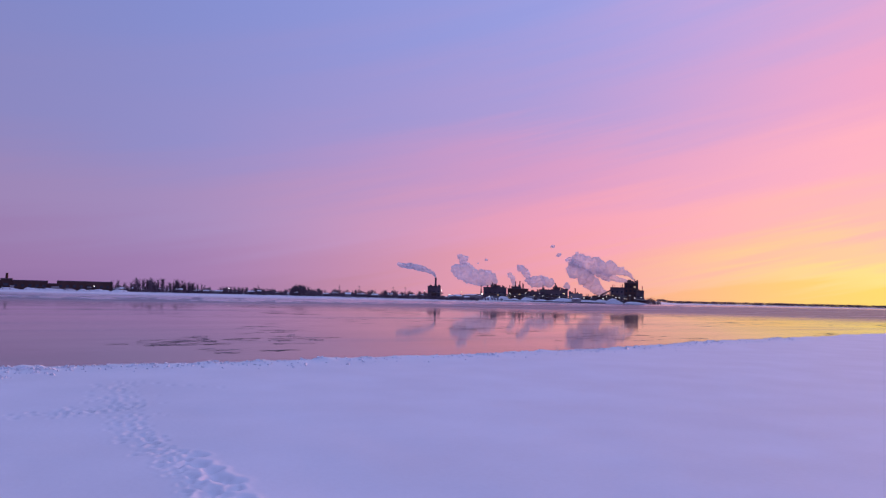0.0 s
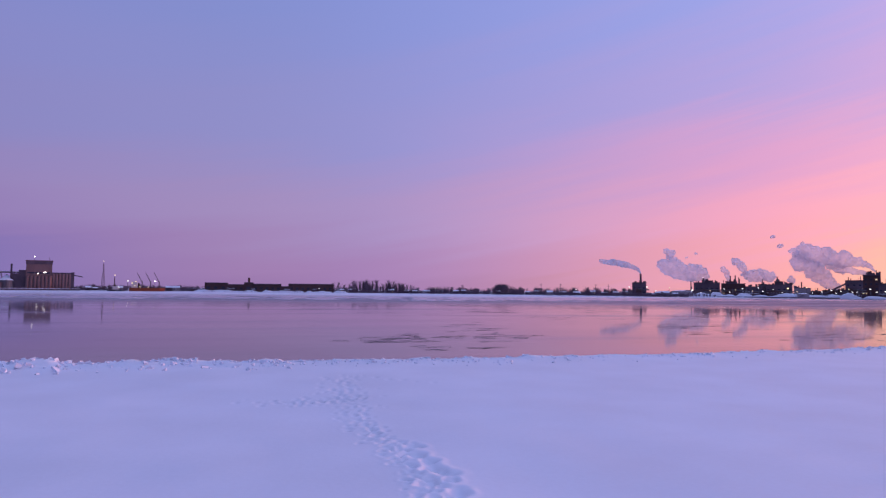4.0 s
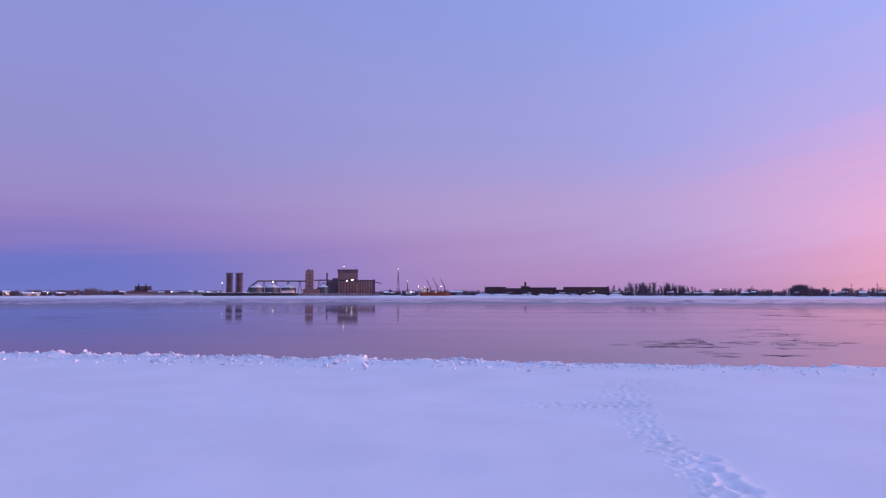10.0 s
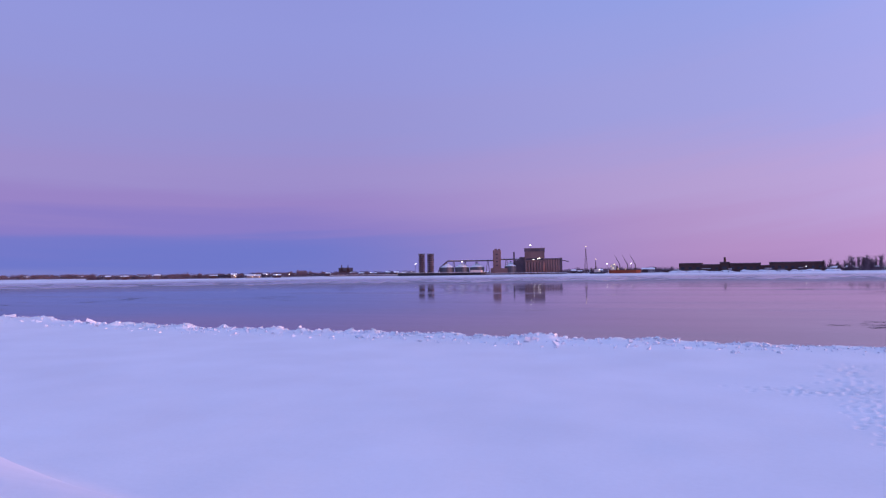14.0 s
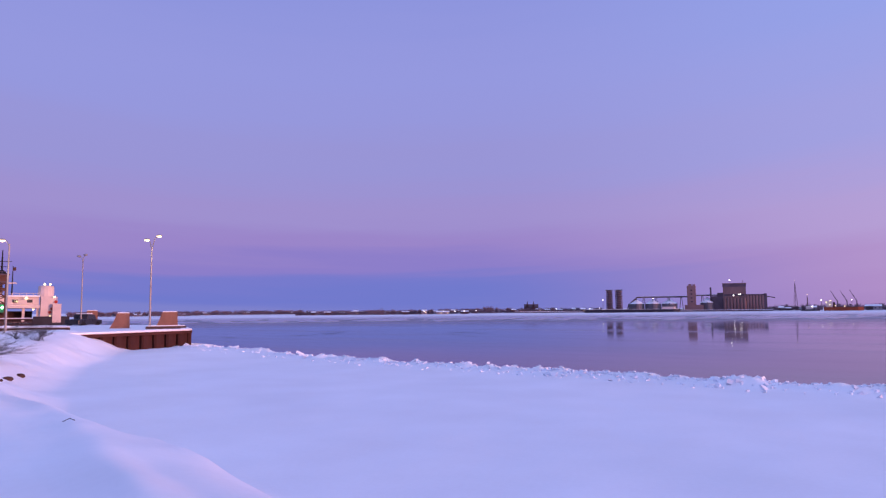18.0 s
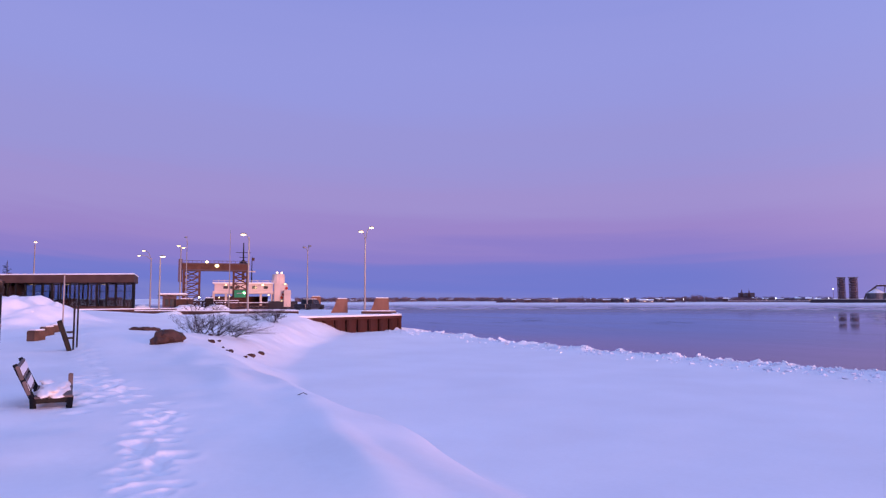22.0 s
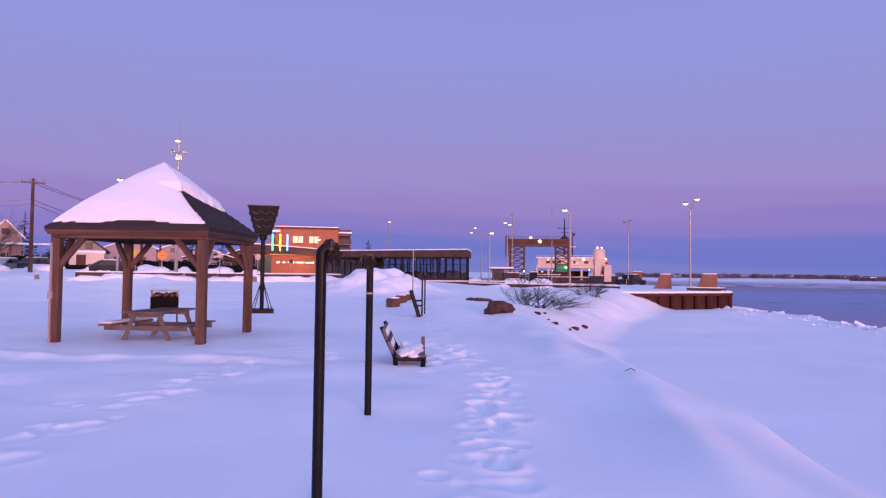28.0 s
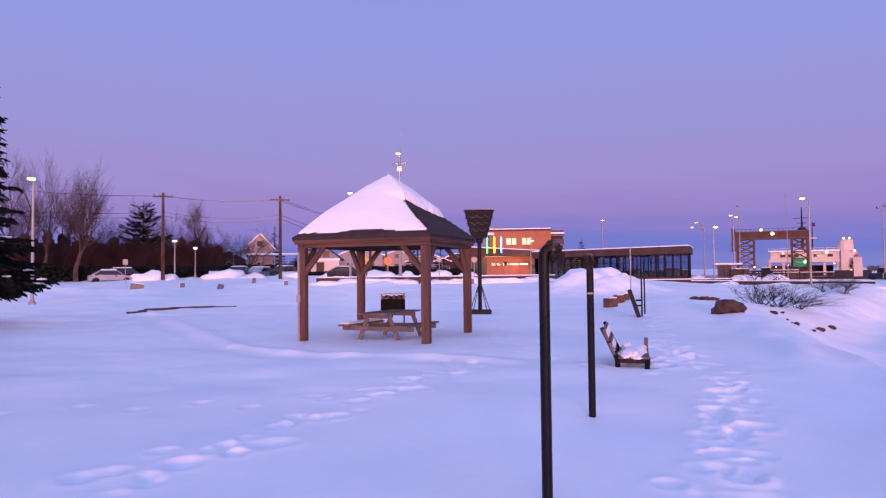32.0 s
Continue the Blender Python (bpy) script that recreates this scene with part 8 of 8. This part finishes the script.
def leaning_board():
    p = at(79.85, 24.6)
    t = thing("leaning_board", pose(p.x, p.y, gz(p.x, p.y) - .05, 0, 0, 80), "dark board leaning between two thin posts in the snow", "board")
    m = pose(.0, 0, .5, 0, -18, 0)
    part("board", box(B(), -.07, .07, -.2, .2, -.52, .5, .02), BLACK, t).matrix_basis = m
    for z in (.1, .28):
        part("bracket", box(B(), .05, .24, -.05, .05, z + .3, z + .36), BLACK, t)
    part("post", tube(B(), [(.25, 0, -.2), (.25, 0, over(-.2, 24.6) - 1.6)], .028, 6), IRON, t)
    part("post", tube(B(), [(.36, .9, -.2), (.36, .9, over(-.3, 25.5) - 1.6)], .026, 6), IRON, t)


leaning_board()
m, z = post_at(80.05, 33)
t = thing("marker_pole", m, "thin pale marker pole behind the snow heap", "pole")
part("pole", tube(B(), [(0, 0, -.2), (0, 0, over(1.9, 33) - z)], .028, 6), GALV, t)
m, z = post_at(90.0, 58)
t = thing("notice_post", m, "small notice on a thin post before the terminal", "sign")
part("post", tube(B(), [(0, 0, -.2), (0, 0, over(.9, 58) - z)], .03, 6), GALV, t)
part("plate", box(B(), -.16, .16, -.04, -.02, over(.6, 58) - z, over(.9, 58) - z), BROWN, t)

for az, d, w, h in ((81.65, 29.6, .46, .42), (81.0, 31.6, .4, .4), (80.55, 33.4, .36, .36)):
    p = on(az, d, .06)
    t = thing("timber_stump", pose(p.x, p.y, p.z, 0, 0, az * 7), "squared brown timber stump with a snow cap", "stump", "timber stumps")
    part("block", box(B(), -w / 2, w / 2, -w / 2, w / 2, -.1, h, .04), mat("stump_wood", (.12, .068, .048), .85, var=.35, scale=3, fine=25, bump=.4) if az == 81.65 else bpy.data.materials["stump_wood"], t)
    part("snow_cap", box(B(), -w / 2 + .03, w / 2 - .03, -w / 2 + .03, w / 2 - .03, h, h + .06, .025), SNOW, t)


def boulder(p, size, seed, label, cap=False):
    bm = lump(B(), size, .4, 3, None, seed)
    for v in bm.verts:
        v.co.z = max(v.co.z, -size[2] * .6)
    ob = part("boulder", bm, ROCK)
    ob.matrix_basis = pose(p[0], p[1], p[2], 0, 0, seed * 50)
    tagged(ob, label, "rock", "rocks on the bank")
    return ob


p = on(72.9, 25.4)
boulder((p.x, p.y, p.z + .12), (.66, .44, .33), 6.1, "big brown boulder breaking through the snow bank")
for az, d, s, el in ((69.81, 29.0, .1, -3.3), (69.87, 31.0, .07, -2.7), (68.3, 27.4, .1, -4), (66.74, 30.0, .13, -4.4), (67.2, 28.8, .07, -4.5), (66.02, 31.6, .11, -4.2), (68.9, 28.3, .05, -3.8), (69.2, 29.8, .06, -3.3), (68.6, 27.0, .05, -4.5), (75.3, 31, .2, -2.1), (74.6, 31, .26, -2.1), (74.0, 31.4, .22, -2.15), (73.35, 29, .1, -1.95)):
    p = on(az, d)
    boulder((p.x, p.y, p.z + s * .15), (s * 1.3, s, s * (.9 if az < 73 else .45)), az, "small dark stone showing in the snow bank")


def clods():
    """Ploughed lumps over the heap and along the bank's edge."""
    rg2 = random.Random(44)
    so = Soup()
    for i in range(60):
        x, y = -44 + rg2.gauss(0, 2.0) + 1.0, 5.6 + rg2.gauss(0, 1.7)
        k = rg2.uniform(.04, .11)
        m = pose(x, y, gz(x, y) - k * .75, rg2.uniform(-30, 30), rg2.uniform(-30, 30), rg2.uniform(0, 360))
        so.lump((k, k * rg2.uniform(.7, 1.1), k * rg2.uniform(.5, .8)), .6, 2, m, rg2.random() * 90)
    return tagged(so.part("snow_clods", SNOW, soft=True), "loose clods of snow on the ploughed heap and bank", "snow", kind="stuff")


clods()


def bush(az, d, h, w, n, seed, label, lean=0.0):
    """A bare shrub of thin arching shoots, bent over to one side."""
    p = on(az, d, .05)
    t = thing("shrub", pose(p.x, p.y, p.z, 0, 0, az), label, "shrub", "bare shrubs on the bank")
    rg2 = random.Random(seed)
    so = Soup()

    def shoot(p0, dv, L, r, lvl):
        n = 5 if lvl == 0 else 3
        for k in range(n):
            q = p0 + dv * (L / n)
            so.spike(p0, q, r, r * .82)
            p0, r = q, r * .8
            dv = (dv + Vector((rg2.gauss(0, .1) + lean * .12, rg2.gauss(0, .12), rg2.gauss(-.06 if lvl == 0 else -.01, .1)))).normalized()
            if lvl < 3 and (lvl > 0 or k > 0):
                for j in range(2 if lvl < 2 else 1 + (rg2.random() < .5)):
                    shoot(p0, (dv + Vector((rg2.gauss(0, .5), rg2.gauss(0, .5), rg2.gauss(.12, .32)))).normalized(), L * rg2.uniform(.28, .5), r * .62, lvl + 1)
    for i in range(n):
        a = rg2.uniform(0, 2 * pi)
        out = rg2.uniform(.3, 1.0)
        shoot(Vector((rg2.gauss(0, w * .1), rg2.gauss(0, .2), 0)), Vector((cos(a) * out + lean, sin(a) * out, .8)).normalized(), w * rg2.uniform(.45, .8), .02, 0)
    k = h / max(v.z for v in so.v)
    so.v = [Vector((v.x, v.y, max(v.z * k, -.12))) for v in so.v]
    so.part("crown", mat("shrub_twigs", (.036, .02, .021), .9, var=.3) if "shrub_twigs" not in bpy.data.materials else bpy.data.materials["shrub_twigs"], t, "reddish-brown bare twigs")


bush(70.7, 31.5, 1.45, 1.9, 20, 5, "wide bare reddish shrub on the bank", .05)
bush(69.5, 32.0, 1.4, 2.2, 19, 6, "bare shrub arching down the slope", .3)
bush(68.2, 33.0, 1.0, 2.1, 13, 7, "low spreading bare shrub on the slope", .55)
bush(65.2, 44, 1.5, 1.9, 16, 8, "bare shrub near the pier wall", .1)
bush(66.4, 45, 1.3, 1.5, 12, 9, "small bare shrub near the pier wall")
bush(71.0, 70, 2.6, 2.4, 12, 10, "tall bare shrub on the ferry landing")
bush(69.3, 72, 1.8, 2.0, 10, 11, "bare shrub beside the car lanes")
# dry stalks
for x, y in ((-10.6, 5.4), (-4.6, -1.9)):
    t = thing("dry_stalk", pose(x, y, gz(x, y)), "single dry stalk lying on the snow", "stalk", "dry stalks")
    part("stem", tube(B(), [(0, 0, .0), (.1, .05, .05), (.22, .06, .03)], .006, 4), BARK, t)

for b, e, c in ((at(98.8, 60.5, over(8.3, 63)), 380, (1.0, .78, .5)), (at(67.8, 58, over(3.6, 60)), 130, (1.0, .72, .4)), (at(73.3, 68, over(2.2, 70)), 70, (1.0, .72, .4)), (at(102.8, 60, over(5.2, 62)), 200, (1.0, .75, .45)),
                (at(126.3, 44, over(5.6, 46)), 130, (1.0, .72, .4)), (at(57.4, 62.8, over(4.4, 64)), 80, (1.0, .75, .45))):
    bulb(b, e, c, .25)
